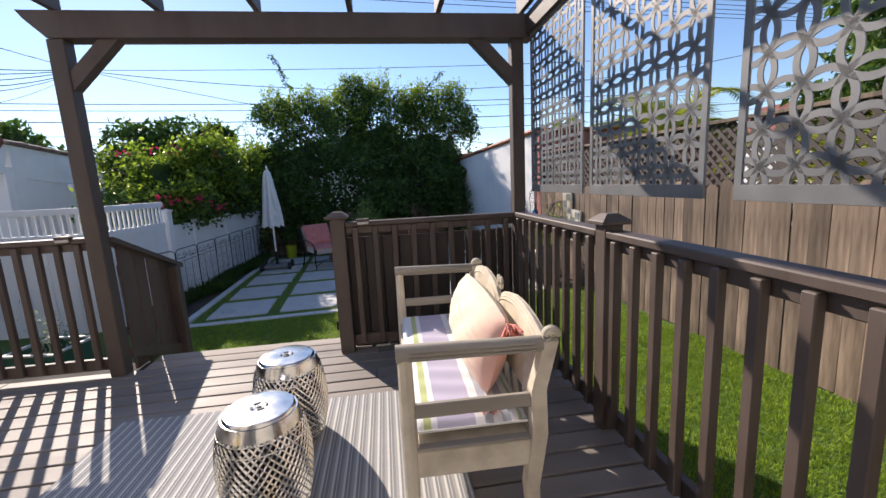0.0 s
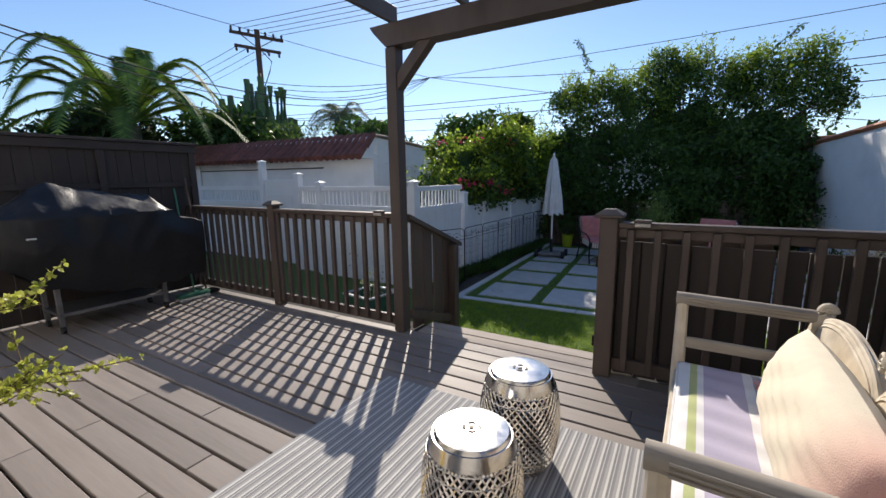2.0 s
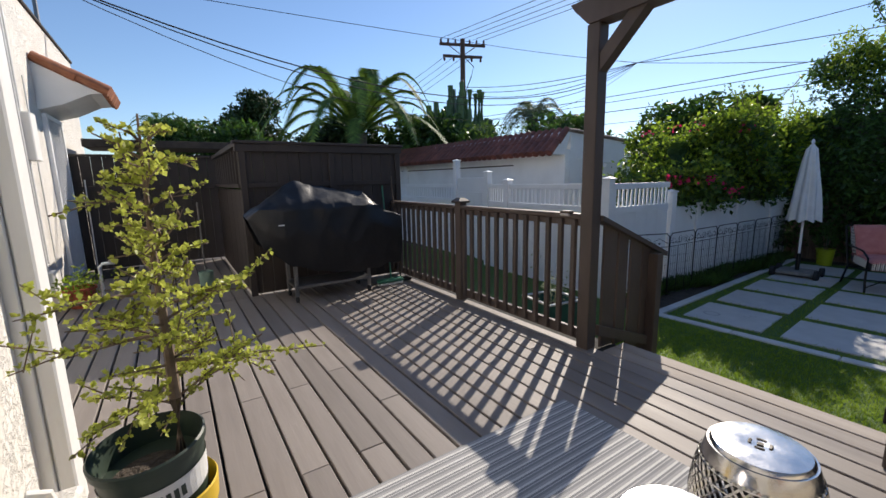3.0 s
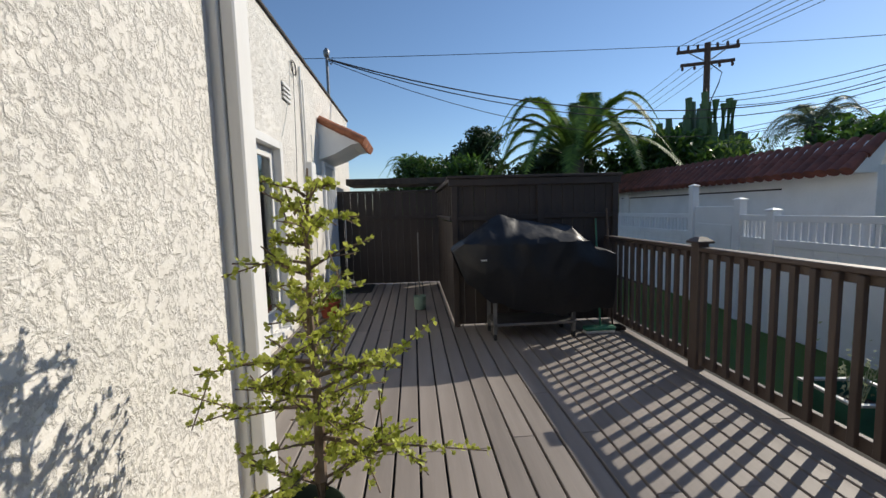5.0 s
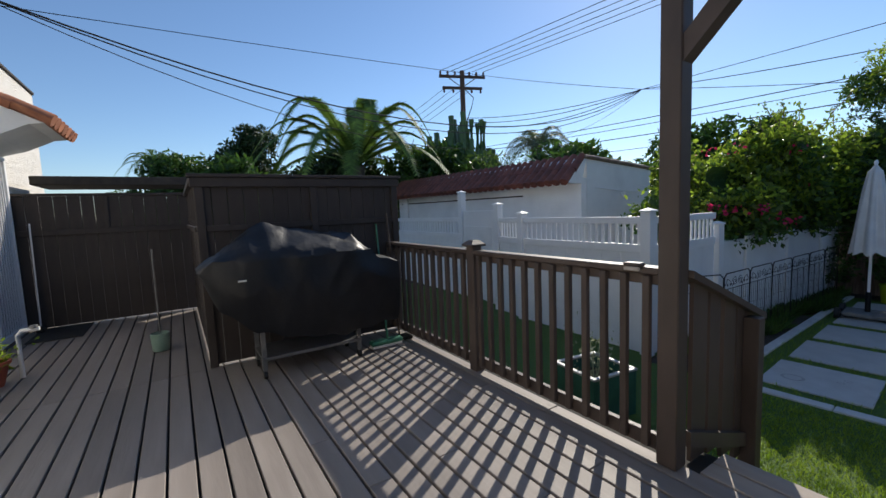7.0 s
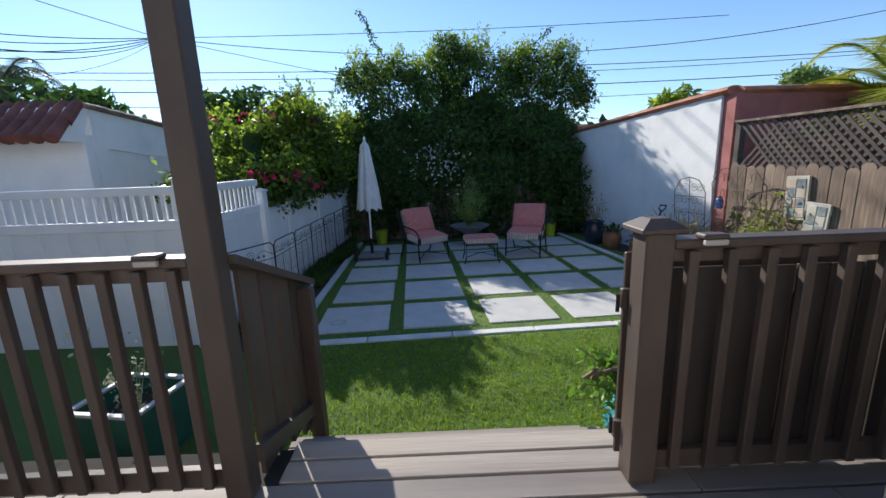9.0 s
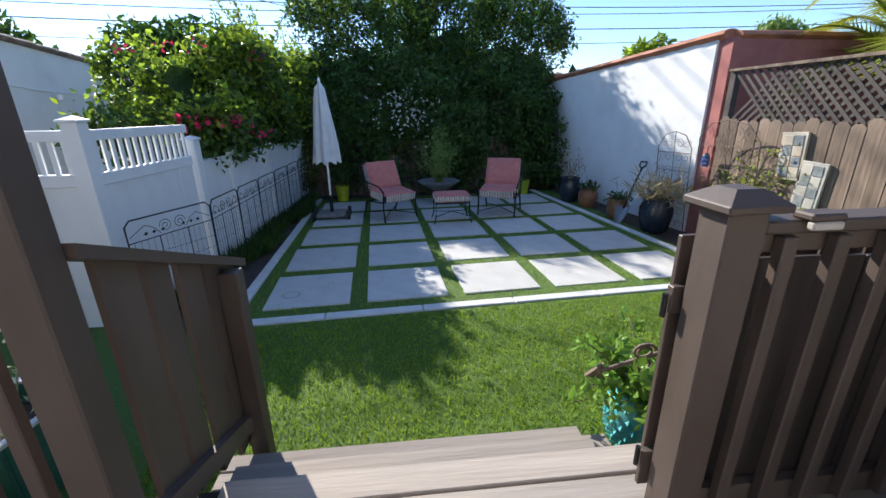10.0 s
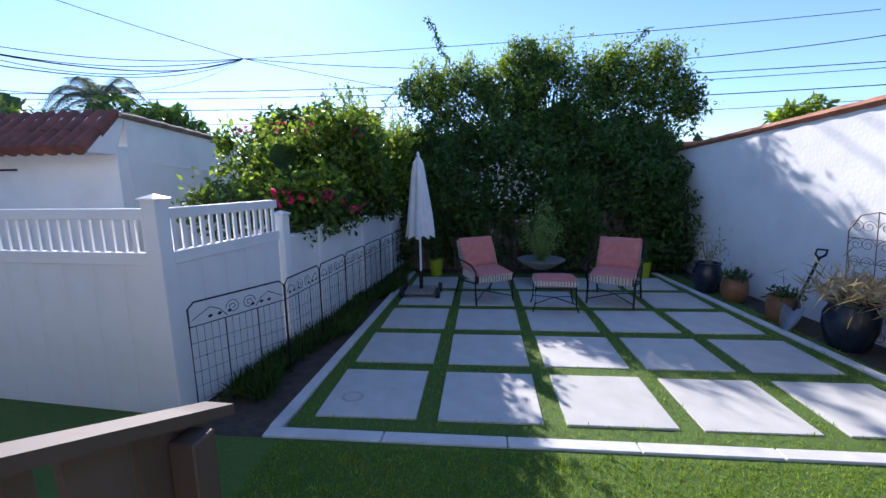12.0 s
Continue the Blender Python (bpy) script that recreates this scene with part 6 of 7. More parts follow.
# metal trellises, lantern and tile plaques on the fence
def trellis(m, w, h):
    tr = thing("wire_trellis", m, "rusty wire scroll trellis leaning on the fence", "trellis", "wire trellises")
    part("frame", Geo().tube([(0, 0, 0), (0, 0, h * 0.85), (w * 0.2, 0, h * 0.97), (w * 0.5, 0, h), (w * 0.8, 0, h * 0.97), (w, 0, h * 0.85), (w, 0, 0)], 0.007, 6), RUST, tr)
    for z in (0.3, 0.62, 0.8):
        part("bar", Geo().tube([(0, 0, h * z), (w, 0, h * z)], 0.005, 5), RUST, tr)
    part("upright", Geo().tube([(w / 2, 0, 0), (w / 2, 0, h)], 0.005, 5), RUST, tr)
    g = Geo()
    for row in range(7):
        for sgn in (-1, 1):
            for q in (0.25, 0.75):
                cx, cz, r = w * q + sgn * w * 0.10, h * (0.08 + row * 0.135), w * 0.13
                g.tube([(cx + sgn * r * k * math.cos(a), 0, cz + r * k * math.sin(a)) for a, k in [(i * 0.5, 1 - i * 0.038) for i in range(20)]], 0.0035, 4)
    part("scrollwork", g, RUST, tr, kind="stuff")


trellis(pose(3.86, 7.98, GROUND, 6, 0, -88), 0.92, 1.68)
trellis(pose(3.66, 8.62, GROUND, 5, 0, -76), 0.55, 1.50)
lan = thing("lantern", pose(3.80, 7.90, 0.66), "blue glass hanging lantern on the trellis", "lantern")
part("glass", Geo().lathe([(0.04, -0.07), (0.055, -0.03), (0.055, 0.05), (0.04, 0.08)], 14), BLUEGLASS, lan, smooth=True)
part("lid", Geo().lathe([(0.045, 0.08), (0.03, 0.11), (0.0, 0.13)], 12), STEEL, lan, smooth=True)
part("hook", Geo().tube([(0, 0, 0.12), (0.01, 0, 0.2), (0.04, 0, 0.22)], 0.004, 5), BLACKIRON, lan)
for y0, y1, z0, z1, tilt, aged in ((6.92, 6.62, 0.58, 1.11, -3, 1), (6.64, 6.35, 0.28, 0.81, 3, 0)):
    pl = thing("tile_plaque", pose(3.895, (y0 + y1) / 2, (z0 + z1) / 2, tilt, 0, 0), "framed mosaic plaque of cream and grey tiles", "plaque", "tile plaques")
    w, hh = y0 - y1, z1 - z0
    part("board", Geo().box(-0.016, 0.014, -w / 2, w / 2, -hh / 2, hh / 2, 0.004), AGEDPLAQUE if aged else CREAMTILE, pl)
    for r in range(4):
        for c in range(2):
            t = Geo().box(-0.023, -0.0165, -w / 2 + 0.03 + c * (w - 0.06) / 2 + 0.004, -w / 2 + 0.03 + (c + 1) * (w - 0.06) / 2 - 0.004, -hh / 2 + 0.03 + r * (hh - 0.06) / 4 + 0.004, -hh / 2 + 0.03 + (r + 1) * (hh - 0.06) / 4 - 0.004, 0.003)
            part("tile", t, GREYTILE if (r + c) % 2 else (AGEDPLAQUE if aged else CREAMTILE), pl)
vine = np.random.normal(size=(300, 3)) * (0.03, 0.25, 0.22) + (3.84, 7.15, 0.45)
solid("climbing_vine", leaves_mesh("climbing_vine", LEAF_LIGHT, vine, 0.06, aspect=0.4), LEAF_LIGHT, label="thin vine climbing on the fence", category="vine", kind="stuff")

# green planter boxes on the lawn below the deck
for x, y, w in ((-2.70, 4.78, 0.50),):
    bxp = thing("planter_box", pose(x, y, GROUND + 0.012, 0, 0, -12), "green plastic planter box with a pale rim", "planter")
    hgt = 0.40
    for sx, sy, ax, ay in ((0, -1, w / 2, 0.012), (0, 1, w / 2, 0.012), (-1, 0, 0.012, w / 2 - 0.024), (1, 0, 0.012, w / 2 - 0.024)):
        cx, cy = sx * (w / 2 - 0.012), sy * (w / 2 - 0.012)
        part("side", Geo().box(cx - ax, cx + ax, cy - ay, cy + ay, 0, hgt, 0.004), GREENPLANTER, bxp)
        part("rim", Geo().box(cx - ax - 0.008, cx + ax + 0.008, cy - ay - 0.008, cy + ay + 0.008, hgt + 0.001, hgt + 0.022, 0.004), PALERIM, bxp, "pale rim")
    part("soil", Geo().box(-w / 2 + 0.03, w / 2 - 0.03, -w / 2 + 0.03, w / 2 - 0.03, 0.01, hgt - 0.12), DIRT, bxp)
    q = np.random.normal(size=(160, 3)) * (0.09, 0.09, 0.17)
    q[:, 2] = 0.30 + np.abs(q[:, 2]) * 1.4
    part("leaves", leaves_mesh("leaves", PALELEAF, q, 0.04, aspect=0.5, droop=-0.6), PALELEAF, bxp, kind="stuff")
    st = Geo()
    for k in range(7):
        a = k * 0.9
        st.tube([(0.02 * math.cos(a), 0.02 * math.sin(a), 0.27), (0.1 * math.cos(a), 0.1 * math.sin(a), 0.62)], 0.004, 4)
    part("stems", st, PALELEAF, bxp, kind="stuff")
# ---- hedge, shrubs, trees, poles and wires ----
def clump_points(rng, centre, radius, count, squash=0.8):
    d = rng.normal(size=(count, 3))
    d /= np.linalg.norm(d, axis=1)[:, None]
    r = radius * rng.uniform(0.35, 1.0, count) ** 0.5
    return centre + d * r[:, None] * (1, 1, squash)


def leafy(name, m, label, category, trunk, clumps, leaf, size, per, core=None, seed=1, aspect=0.45, bark=None, group="", dens=None):
    """A shrub or tree: tapered trunk, limbs out to its clumps, and a crown of many small leaves."""
    rng = np.random.default_rng(seed)
    t = thing(name, m, label, category, group)
    bark = bark or BARK
    base = Vector(trunk[0])
    g = Geo()
    path = [Vector(p) for p in trunk]
    g.tube(path, [0.09 - 0.06 * i / (len(path) - 1) for i in range(len(path))], 9)
    part("trunk", g, bark, t, smooth=True)
    g = Geo()
    for k, (c, r) in enumerate(clumps):
        if k % 3 == 0:
            c = Vector(c)
            o = path[min(len(path) - 1, 1 + k % (len(path) - 1))]
            mid_ = o.lerp(c, 0.5) + Vector((0, 0, 0.1))
            g.tube([o, mid_, c], [0.03, 0.02, 0.008], 5)
    part("limb_work", g, bark, t, kind="stuff")
    pts = np.concatenate([clump_points(rng, np.array(c), r, int(per * (r / 0.35) ** 2)) for c, r in clumps])
    np.random.seed(seed)
    part("crown", leaves_mesh("crown", leaf, pts, size, aspect=aspect), leaf, t, kind="stuff")
    return t


rng = np.random.default_rng(5)
# tall hedge tree behind the patio; its crown leans back as it rises
def hedge_top(x):
    return 4.36 - 0.062 * (x - 1.3) ** 2 + 0.20 * math.sin(x * 2.1 - 0.5) + 0.17 * math.sin(x * 5.3)
clumps = []
for k in range(620):
    x = rng.uniform(-2.4, 4.3)
    top = hedge_top(x)
    z = GROUND + 0.15 + (top - GROUND) * rng.uniform(0, 1) ** 0.8
    front = 12.05 + max(0, z - 1.2) * 0.78 + 0.22 * math.sin(x * 3 + z * 2.0)
    y = front + rng.exponential(0.22)
    if x > 3.45 and z < 2.6:
        x -= 0.9
    clumps.append(((x, y, z), rng.uniform(0.20, 0.42)))
hedge = leafy("hedge_tree", pose(0, 0, 0), "tall dense green hedge tree behind the patio", "tree", [(1.2, 13.2, GROUND), (1.1, 13.4, 1.0), (1.0, 13.9, 2.4), (1.2, 14.4, 3.6)], clumps, LEAF_DARK, 0.11, 125, seed=3)
# lighter leaves along the hedge top put sunlight into the colour
lit_tips = []
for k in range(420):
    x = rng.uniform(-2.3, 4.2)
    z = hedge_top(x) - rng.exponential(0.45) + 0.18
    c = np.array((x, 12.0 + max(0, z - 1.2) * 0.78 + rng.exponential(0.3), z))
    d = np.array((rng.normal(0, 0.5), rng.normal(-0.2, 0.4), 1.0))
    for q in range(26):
        lit_tips.append(c + d * rng.uniform(0, 0.42) + rng.normal(0, 0.045, 3))
part("young_growth", leaves_mesh("young_growth", LEAF_LIGHT, lit_tips, 0.10, aspect=0.35, droop=-0.2), LEAF_LIGHT, hedge, "yellow-green leaf tips coloured as sunlit", kind="stuff")
# leafless dark sheet behind the clumps, standing in for the crown's inner shade
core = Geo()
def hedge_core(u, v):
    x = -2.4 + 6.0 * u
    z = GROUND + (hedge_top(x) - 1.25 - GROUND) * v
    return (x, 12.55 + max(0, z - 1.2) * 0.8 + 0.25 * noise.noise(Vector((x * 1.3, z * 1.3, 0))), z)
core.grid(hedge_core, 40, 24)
part("inner_shade_sheet", core, LEAF_DEEP, hedge, "dark sheet standing in for shade inside the crown")
fl = []
for k in range(150):
    x, z = rng.normal(0.05, 0.38), rng.normal(1.45, 0.36)
    fl.append((x, 11.98 + max(0, z - 1.2) * 0.70, z))
part("white_flowers", leaves_mesh("white_flowers", WHITEPETAL, np.repeat(np.array(fl), 4, axis=0), 0.045, aspect=0.9), WHITEPETAL, hedge, "small white jasmine flowers", kind="stuff")
tall = Geo()
tp = []
for x0, y0, z0, dx, dz in ((-1.2, 14.6, 4.0, -0.75, 1.5), (2.6, 15.0, 4.2, 0.9, 0.95)):
    path = [Vector((x0 + dx * q / 9 + 0.03 * math.sin(q), y0, z0 + dz * q / 9)) for q in range(10)]
    tall.tube(path, 0.012, 5)
    for q in path[3:]:
        for _ in range(14):
            tp.append(tuple(q + Vector(rng.normal(0, 0.05, 3))))
part("long_sprays", tall, BARK, hedge, kind="stuff")
part("spray_leaves", leaves_mesh("spray_leaves", LEAF_DARK, tp, 0.11), LEAF_DARK, hedge, kind="stuff")

# bougainvillea spilling over the white wall
clumps = []
for k in range(470):
    t = rng.uniform(0, 1)
    y = 8.45 + 4.6 * t
    cx = -3.05 + (y - 6.5) * 0.114
    top = 2.00 + 0.30 * min(1.0, max(0.0, y - 9.6)) + 0.20 * math.sin(y * 2.7) + 0.2 * math.sin(y * 6.1) - 0.5 * max(0, 0.22 - t) / 0.22
    z = 0.88 + (top - 0.88) * rng.uniform(0, 1) ** 0.75 - 0.25 * t * rng.uniform(0, 1)
    x = cx + 0.26 - min(1.8, rng.exponential(0.68)) + 0.12 * math.sin(y * 4 + z * 3)
    clumps.append(((x, y, z), rng.uniform(0.14, 0.30)))
boug = leafy("bougainvillea", pose(0, 0, 0), "bougainvillea with red flowers over the white wall", "shrub", [(-3.3, 10.2, GROUND), (-3.3, 10.2, 0.8), (-3.25, 10.1, 1.6), (-3.2, 10.1, 2.1)], clumps, LEAF_DARK, 0.10, 105, seed=6, aspect=0.6)
# lighter leaves on upper clumps, coloured as if the sun caught them
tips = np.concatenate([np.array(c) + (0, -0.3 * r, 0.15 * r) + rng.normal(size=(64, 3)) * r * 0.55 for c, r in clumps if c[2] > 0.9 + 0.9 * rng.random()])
part("young_growth", leaves_mesh("young_growth", LEAF_LIGHT, tips, 0.10, aspect=0.55), LEAF_LIGHT, boug, "yellow-green outer leaves coloured as sunlit", kind="stuff")
# same dark backing sheet for shade within the bougainvillea
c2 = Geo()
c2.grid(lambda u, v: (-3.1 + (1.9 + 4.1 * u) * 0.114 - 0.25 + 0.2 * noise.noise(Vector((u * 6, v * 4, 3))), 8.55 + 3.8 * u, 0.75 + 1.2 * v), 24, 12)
part("inner_shade_sheet", c2, LEAF_DEEP, boug, "dark sheet standing in for shade inside the crown")
fl = []
for c in [(-3.0, 8.22, 1.30), (-2.85, 8.25, 1.33), (-2.42, 8.35, 1.26), (-2.3, 8.9, 1.12), (-3.0, 9.2, 2.25), (-3.45, 9.2, 2.28), (-4.0, 9.2, 2.22), (-2.4, 9.4, 2.18), (-2.3, 10.0, 1.6)]:
    n_ = 14 if c[2] < 1.5 else 8
    fl.append(np.array(c) + rng.normal(size=(n_, 3)) * (0.08, 0.08, 0.045))
part("bract_mass", leaves_mesh("red_flowers", REDPETAL, np.concatenate(fl), 0.07, aspect=0.9), REDPETAL, boug, "magenta red bracts", kind="stuff")
tall, tp = Geo(), []
for k in range(24):
    y0 = 9.2 + 3.3 * rng.random()
    x0, z0 = -3.0 + (y0 - 6.5) * 0.114, 2.15
    lean, hgt = rng.normal(-0.1, 0.3), rng.uniform(0.2, 1.0)
    path = [Vector((x0 + lean * q / 9 + 0.02 * math.sin(q * 1.7), y0, z0 + hgt * q / 9)) for q in range(10)]
    tall.tube(path, 0.007, 4)
    for q in path[2:]:
        for _ in range(7):
            tp.append(tuple(q + Vector(rng.normal(0, 0.035, 3))))
part("shoot_work", tall, BUSHBARK, boug, kind="stuff")
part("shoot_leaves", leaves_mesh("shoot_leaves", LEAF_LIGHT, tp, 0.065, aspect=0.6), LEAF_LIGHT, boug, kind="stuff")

# round bush in a bowl planter between the chairs
bowl = thing("bowl_planter", pose(0.50, 11.15, GROUND), "feathery green bush in a wide bowl planter", "potted plant")
part("stand", Geo().lathe([(0.16, 0), (0.12, 0.03), (0.10, 0.22), (0.17, 0.26)], 18), BLACKIRON, bowl, smooth=True)
part("bowl", Geo().lathe([(0.14, 0.26), (0.30, 0.36), (0.42, 0.43), (0.44, 0.45), (0.42, 0.455), (0.30, 0.42)], 28), STONEGREY, bowl, smooth=True)
pts = []
for k in range(170):
    a = rng.uniform(0, 6.28)
    ln, out = rng.uniform(0.6, 1.3), rng.uniform(0.0, 0.44)
    for q in range(16):
        f = q / 15
        pts.append((out * f * math.cos(a) * 1.1 + rng.normal(0, 0.015), out * f * math.sin(a) * 1.1 + rng.normal(0, 0.015), 0.42 + ln * f * (1 - 0.45 * out / 0.42)))
part("leaves", leaves_mesh("leaves", LEAF_FEATHER, pts, 0.085, aspect=0.2, droop=-0.9), LEAF_FEATHER, bowl, kind="stuff")


def palm(m, label, fronds, length, rise, leaf, trunk_h, seed, width=0.30, droop=1.0, per=34, group="palms"):
    """A feather palm: trunk and arching fronds, each a rib with its leaflets."""
    r = random.Random(seed)
    p = thing("palm_tree", m, label, "palm tree", group)
    part("trunk", Geo().tube([(0, 0, 0), (0.04, 0, trunk_h * 0.5), (0, 0, trunk_h)], [0.30, 0.24, 0.26], 12), BARK, p, smooth=True)
    for k in range(fronds):
        a = k * 2.399 + r.uniform(-0.2, 0.2)
        up = rise * (1.0 - 0.75 * (k / fronds)) + r.uniform(-0.1, 0.1)
        L = length * r.uniform(0.85, 1.1)
        pts_ = []
        for q in range(17):
            f = q / 16
            rad = L * (f * math.cos(up * 0.75) + 0.0)
            z = L * (math.sin(up) * f * 1.25 - droop * 0.85 * f ** 2.6)
            pts_.append(Vector((math.cos(a) * rad, math.sin(a) * rad, trunk_h + z)))
        g = Geo()
        g.tube(pts_, [0.035 * (1 - 0.9 * q / 16) for q in range(17)], 5)
        side = Vector((-math.sin(a), math.cos(a), 0))
        vs, fs = [], []
        for q in range(per):
            f = 0.12 + 0.88 * q / per
            i = min(15, int(f * 16))
            pnt = pts_[i].lerp(pts_[i + 1], f * 16 - i)
            tang = (pts_[i + 1] - pts_[i]).normalized()
            w = width * length * 0.5 * math.sin(math.pi * (0.10 + 0.82 * f)) ** 0.7
            for s in (-1, 1):
                d = (side * s + tang * 0.55 + Vector((0, 0, 0.18 - 0.28 * droop))).normalized()
                tip = pnt + d * w * r.uniform(0.85, 1.1)
                b = tang * 0.011 * length
                n0 = len(vs)
                vs += [tuple(pnt - b), tuple(pnt + b), tuple(tip)]
                fs.append((n0, n0 + 1, n0 + 2))
        g.add(vs, fs)
        part("frond", g, leaf, p)
    return p


palm(pose(-14.0, 7.9, GROUND), "date palm with arching green fronds", 30, 4.5, 1.42, LEAF_PALM, 3.55, 3, droop=1.22, width=0.19, per=60)
palm(pose(-13.5, 16.9, GROUND), "slender palm with drooping feathery fronds", 18, 2.3, 1.0, LEAF_GREY, 4.7, 5, droop=1.5, width=0.5)
palm(pose(-13.0, 18.5, GROUND), "slender palm with drooping feathery fronds", 16, 2.2, 0.9, LEAF_GREY, 4.2, 6, droop=1.6, width=0.5)
palm(pose(-30.0, 2.6, GROUND), "distant palm above the far gardens", 20, 2.0, 1.0, LEAF_PALM, 5.2, 8)
palm(pose(6.2, 7.4, GROUND), "golden palm behind the board fence", 20, 2.0, 1.25, LEAF_YELLOW, 2.2, 9, droop=0.9, width=0.55)
palm(pose(6.3, 4.2, GROUND), "golden palm behind the board fence", 16, 1.8, 1.2, LEAF_YELLOW, 1.5, 12, droop=0.9, width=0.55)

# tall branching cactus tree
cac = thing("cactus_tree", pose(-15.4, 13.9, GROUND), "tall branching green cactus tree", "cactus")
part("trunk", Geo().tube([(0, 0, 0), (0.05, 0, 1.6), (0, 0, 3.0)], [0.3, 0.26, 0.24], 8), BARK, cac, smooth=True)
r_ = random.Random(2)
for k in range(46):
    a, rad = r_.uniform(0, 6.28), r_.uniform(0.2, 1.75)
    hz = r_.uniform(4.4, 6.55) - rad * 0.40
    x0, y0 = rad * math.cos(a), rad * math.sin(a)
    part("arm", Geo().tube([(0, 0, 2.6), (x0 * 0.7, y0 * 0.7, 3.2 + r_.uniform(0, 0.6)), (x0, y0, 4.0), (x0 * 1.05, y0 * 1.05, hz)], [0.12, 0.17, 0.20, 0.13], 7), LEAF_CACTUS, cac)
pts = np.clip(rng.normal(size=(5000, 3)), -1.7, 1.7) * (1.5, 1.0, 0.75) + (0, 0, 2.9)
part("undergrowth", leaves_mesh("undergrowth", LEAF_PALM, pts, 0.28, aspect=0.25), LEAF_PALM, cac, kind="stuff")


def far_tree(x, y, w, h, leaf, label, seed, size=0.28, z0=0.28):
    q = np.random.default_rng(seed)
    cl = []
    for k in range(60):
        a, rr = q.uniform(0, 6.28), w * 0.5 * q.uniform(0, 1) ** 0.6
        zz = h * (z0 + (1 - z0) * q.uniform(0, 1))
        taper = 1 - 0.55 * max(0, (zz / h - 0.62)) / 0.38
        cl.append(((rr * math.cos(a) * taper, rr * math.sin(a) * taper, zz), q.uniform(0.09, 0.19) * w))
    return leafy("tree", pose(x, y, GROUND), label, "tree", [(0, 0, 0), (0.1, 0, h * 0.25), (0, 0.1, h * 0.55)], cl, leaf, size, 60 * (0.35 / (0.14 * w)) ** 2 * 2.2, seed=seed, group="distant trees")


far_tree(-24.6, 6.6, 4.2, 6.5, LEAF_DEEP, "dark rounded tree beyond the deck fence", 21)
far_tree(-20.5, 5.0, 3.0, 4.4, LEAF_DARK, "green shrub tree beyond the deck fence", 22)
far_tree(-27, 3.6, 5.0, 5.2, LEAF_DARK, "green tree beyond the deck fence", 23)
far_tree(-17.0, 8.6, 5.0, 4.3, LEAF_DEEP, "dense green shrubs behind the garage", 24)
far_tree(-14.5, 11.6, 4.6, 4.2, LEAF_DARK, "dense green shrubs behind the garage", 25)
far_tree(-11.0, 16.0, 4.5, 4.1, LEAF_DARK, "dense green shrubs behind the garage", 26)
far_tree(-7.5, 19.5, 5.0, 4.3, LEAF_DARK, "tall green tree behind the bougainvillea", 27)
far_tree(-5.0, 18.5, 1.5, 4.3, LEAF_DARK, "tall slim tree behind the bougainvillea", 28)
far_tree(11.5, 21.0, 3.0, 4.5, LEAF_LIGHT, "yellow-green tree beyond the tiled wall", 29)
far_tree(14.5, 17.5, 3.4, 4.6, LEAF_FEATHER, "feathery green tree beyond the pink house", 30, 0.22)
far_tree(7.2, 2.2, 2.6, 4.3, LEAF_DARK, "green shrub tree behind the board fence", 31, 0.2)
far_tree(7.6, -0.4, 3.0, 4.0, LEAF_DARK, "green shrub tree behind the board fence", 32, 0.2)
far_tree(9.0, 5.6, 2.4, 5.4, LEAF_PALM, "tall shrub tree behind the board fence", 33, 0.2)

# street of far roofs and a low green skyline that closes the distance
for x, y, w, d, hgt in ((-30, 14, 9, 7, 3.4), (-26, 26, 9, 7, 3.2), (-8, 30, 10, 7, 3.3), (10, 30, 9, 7, 3.2), (16, 8, 6, 9, 3.4), (14, -6, 7, 8, 3.6)):
    hs = thing("house", pose(x, y, GROUND), "low white stucco house beyond the garden", "house", "far houses")
    part("wall", Geo().box(-w / 2, w / 2, -d / 2, d / 2, 0, hgt - 0.6), WHITEWALL, hs)
    part("roof", Geo().prism([(-w / 2 - 0.3, hgt - 0.6), (w / 2 + 0.3, hgt - 0.6), (w * 0.2, hgt + 0.5), (-w * 0.2, hgt + 0.5)], -d / 2 - 0.3, d / 2 + 0.3), TILE_RED, hs)
rim = []
for k in range(26000):
    a = rng.uniform(0, 6.28)
    rad = rng.uniform(44, 60)
    rim.append((rad * math.cos(a), rad * math.sin(a) + 5, GROUND + rng.uniform(0, 1) ** 1.4 * (3.6 + 1.4 * math.sin(a * 7) + 0.8 * math.sin(a * 17))))
solid("skyline_trees", leaves_mesh("skyline_trees", LEAF_DEEP, rim, 1.3, aspect=0.7), LEAF_DEEP, label="low green belt of far trees", category="trees", kind="stuff")

# utility pole with two cross-arms and its wires
POLE = Vector((-21.0, 18.8, GROUND))
up = thing("utility_pole", pose(*POLE, 0, 0, 66), "tall dark wooden utility pole with cross-arms", "utility pole")
PH = 10.6
part("pole", Geo().tube([(0, 0, 0), (0, 0, PH)], [0.20, 0.15], 10), POLEWOOD, up, smooth=True)
for z, w in ((PH - 0.35, 1.5), (PH - 1.05, 1.3)):
    part("cross_arm", Geo().box(-w, w, -0.07, 0.07, z - 0.08, z + 0.08, 0.01), POLEWOOD, up)
part("lower_arm", Geo().box(-1.1, 1.1, -0.07, 0.07, PH - 2.75, PH - 2.60, 0.01, m=pose(0, 0, 0, 0, 0, 70)), POLEWOOD, up)
for k in range(7):
    x = -1.41 + k * 0.47
    part("insulator", Geo().lathe([(0.03, 0), (0.08, 0.04), (0.05, 0.10), (0.08, 0.15), (0.04, 0.24)], 8, at=(x, 0, PH - 0.27)), POLEWOOD, up)
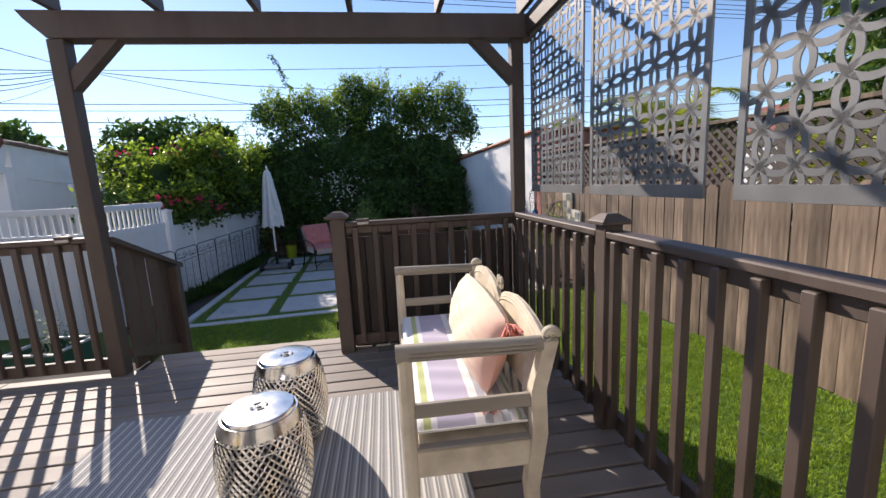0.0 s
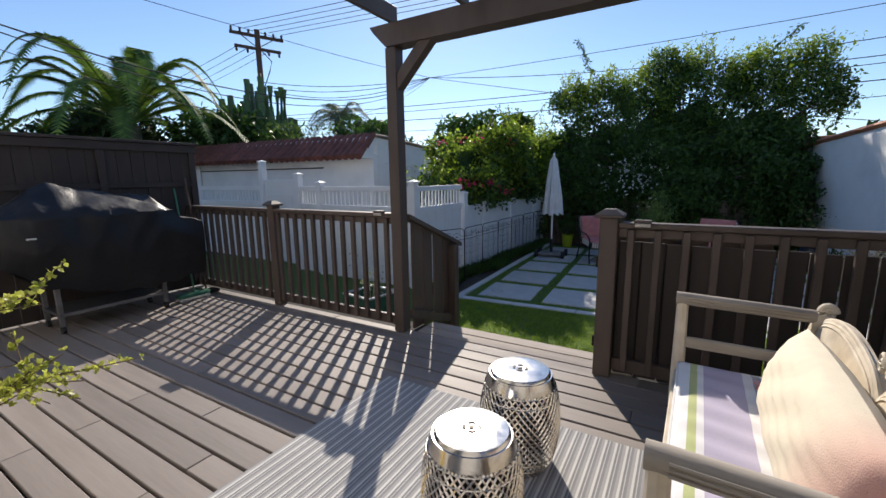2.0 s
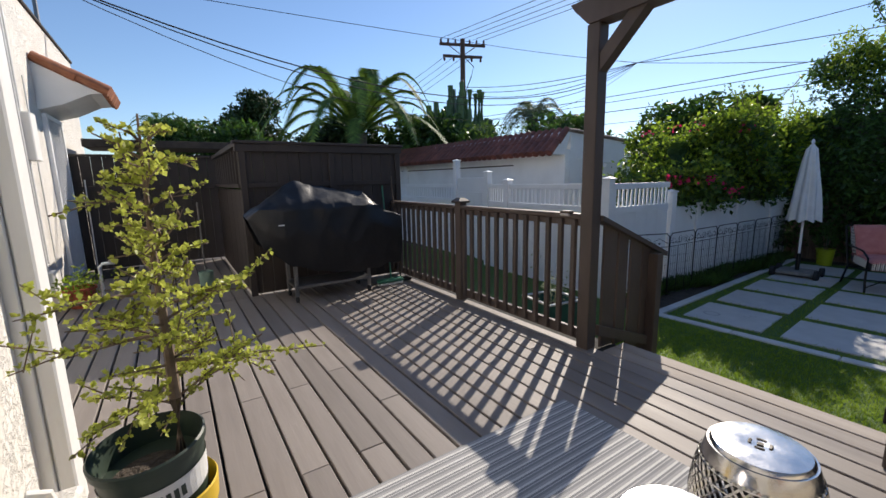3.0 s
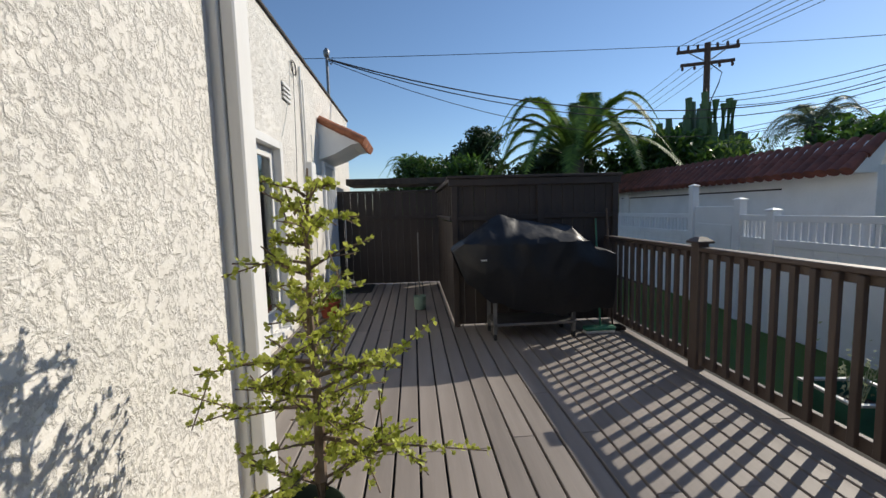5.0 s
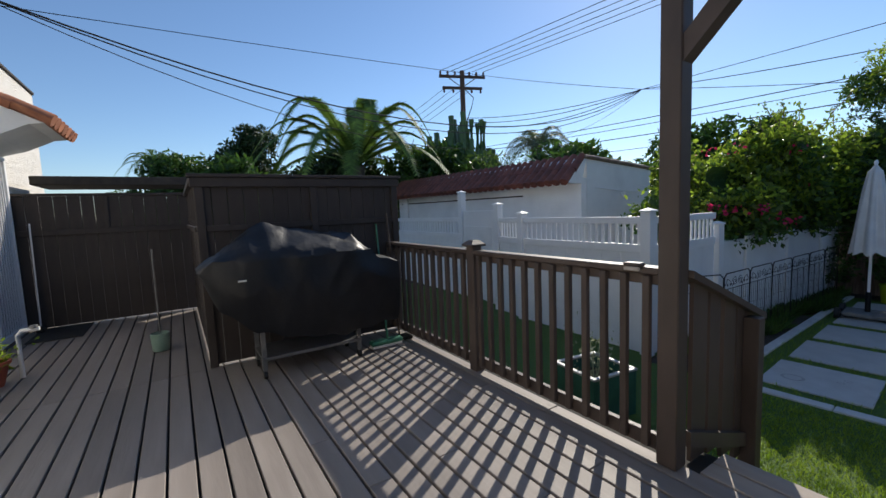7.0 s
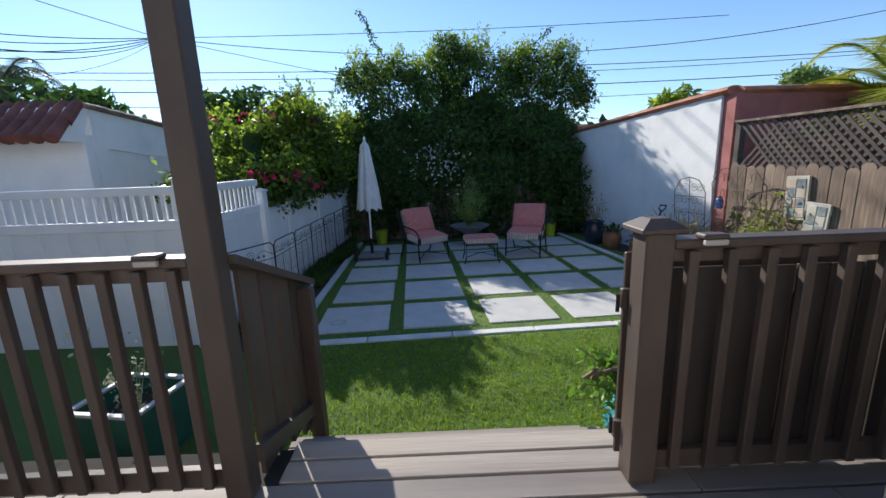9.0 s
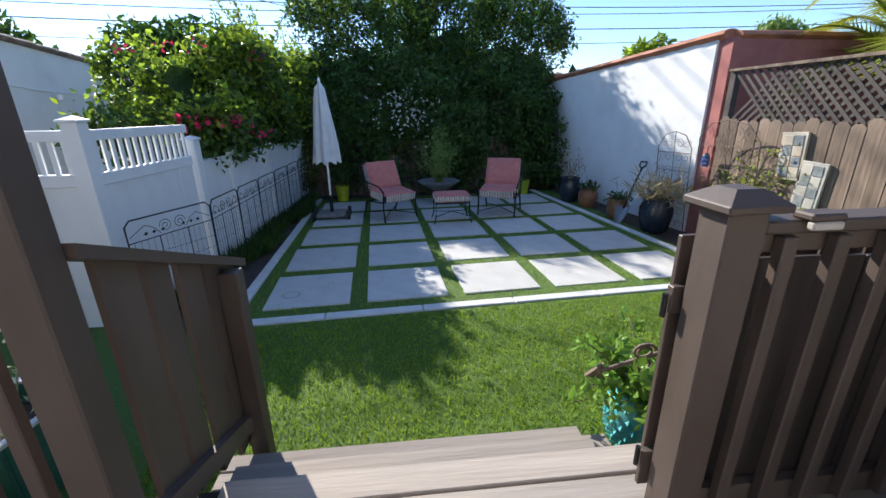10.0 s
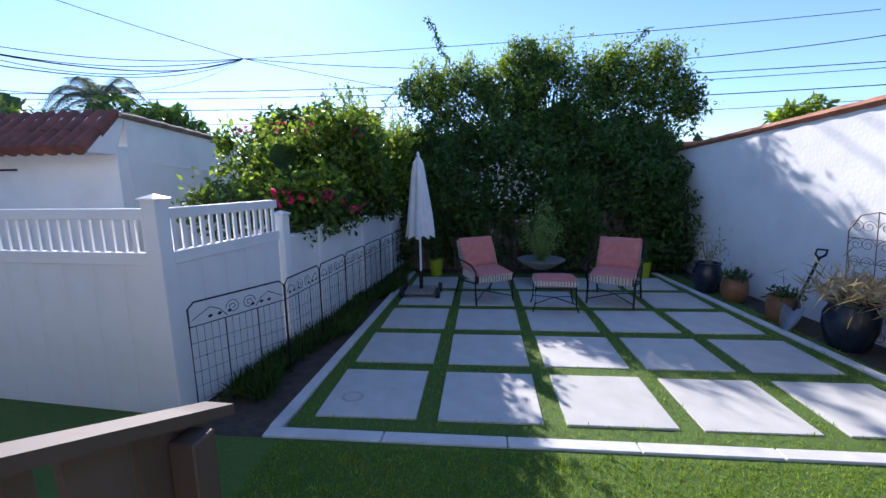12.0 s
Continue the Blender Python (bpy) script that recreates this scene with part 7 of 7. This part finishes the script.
for k in range(5):
    x = -1.2 + k * 0.6
    part("insulator", Geo().lathe([(0.03, 0), (0.07, 0.05), (0.07, 0.15), (0.03, 0.22)], 8, at=(x, 0, PH - 1.35)), POLEWOOD, up)
for s in (-1, 1):
    part("brace", Geo().tube([(s * 0.9, 0.05, PH - 0.4), (0, 0.05, PH - 1.0)], 0.03, 5), STEEL, up)
part("drop_cable", Geo().tube([(0.2, 0.1, PH - 1.1), (0.75, 0.1, PH - 1.6), (0.6, 0.1, PH - 2.2), (0.2, 0.1, PH - 3.2)], 0.03, 5), BLACKRUBBER, up)
pole_m = pose(*POLE, 0, 0, 66)


def wire(a, b, sag, r, label="dark overhead cable against the sky"):
    a, b = Vector(a), Vector(b)
    pts_ = [a.lerp(b, i / 24) - Vector((0, 0, sag * 4 * (i / 24) * (1 - i / 24))) for i in range(25)]
    solid("overhead_wire", Geo().tube(pts_, r, 5), BLACKRUBBER, label=label, category="wire", group="overhead wires", smooth=True)


mast_top = DECK @ Vector((-8.90, WALL_V - 0.12, WALL_Z + 1.05))
SPLICE = Vector((-10.63, 21.03, 6.73))
for sag, r in ((1.75, 0.015), (1.95, 0.012), (2.4, 0.008)):
    wire(mast_top - Vector((0, 0, 0.05 * sag)), SPLICE, sag, r)
wire(pole_m @ Vector((0, 0, PH - 0.1)), (-21.5, -42.0, 8.2), 0.5, 0.016)
wire(pole_m @ Vector((0, 0, PH - 0.1)), SPLICE, 0.1, 0.014)
wire(SPLICE, (9.0, 21.5, 3.0), 0.2, 0.013)
# the bundle between the pole and the splice, and the runs on along the back lane
for z, sag in ((PH - 2.9, 0.35), (PH - 3.15, 0.5), (PH - 3.3, 0.75)):
    wire(pole_m @ Vector((0.1, 0, z)), SPLICE, sag, 0.018)
wire(SPLICE, (13.0, 20.0, 7.05), 0.15, 0.013)
wire(SPLICE, (24.0, 20.2, 7.9), 1.45, 0.016)
wire(pole_m @ Vector((0.2, 0, PH - 4.9)), (34, 20.0, 6.4), 0.75, 0.016)
wire(pole_m @ Vector((0.2, 0, PH - 5.1)), (34, 20.4, 6.5), 0.9, 0.013)
wire(pole_m @ Vector((0.2, 0, PH - 5.5)), (34, 20.0, 5.7), 0.85, 0.018)
wire(pole_m @ Vector((0.2, 0, PH - 6.0)), (34, 21.0, 5.6), 1.0, 0.012)
# lines on the cross-arms, along the lane both ways
for k in range(5):
    x = -1.41 + 0.7 * k
    wire(pole_m @ Vector((x, 0, PH - 0.02)), (36 + k, 20.0 + 0.75 * k, PH - 0.5 + 0.1 * k), 0.35, 0.016)
for k in range(4):
    wire(pole_m @ Vector((-1.2 + 0.6 * k, 0, PH - 1.1)), (-80, 30 + 1.5 * k, 9.5), 0.8, 0.014)
# ---- deck planks ----
floor = thing("floor", DECK, "grey-brown painted timber deck boards", "deck", kind="structure")
rows = 30
plank_meshes = {}
for i in range(rows):
    v = 0.345 - 0.15 * (i + 1)
    if i < 2:
        cuts = [-1.54, 0.30]
    elif v > -2.0:
        cuts = [-5.18, (-3.1, -1.9, -2.5)[i % 3], (0.9, -0.3, 0.35)[i % 3], 1.70]
    elif v > -3.3:
        cuts = [-8.62, -5.05, (-2.4, -1.5)[i % 2], 1.70]
    else:
        cuts = [-8.62, -5.05, -1.88]
    for a, b in zip(cuts, cuts[1:]):
        pale = i < 2
        key = (round(b - a, 3), pale)
        if key not in plank_meshes:
            plank_meshes[key] = Geo().box(0.002, key[0] - 0.002, 0.0075, 0.1425, -0.036, 0.0, 0.004).mesh("plank", PALEPLANK if pale else PLANK)
        part("plank", plank_meshes[key], PALEPLANK if pale else PLANK, floor, m=pose(a, v, random.uniform(-0.003, 0.0)))
solid("porch_slab", Geo().box(-0.72, 1.70, -4.55, -4.16, -0.2, -0.005), KERB, DECK, kind="structure")
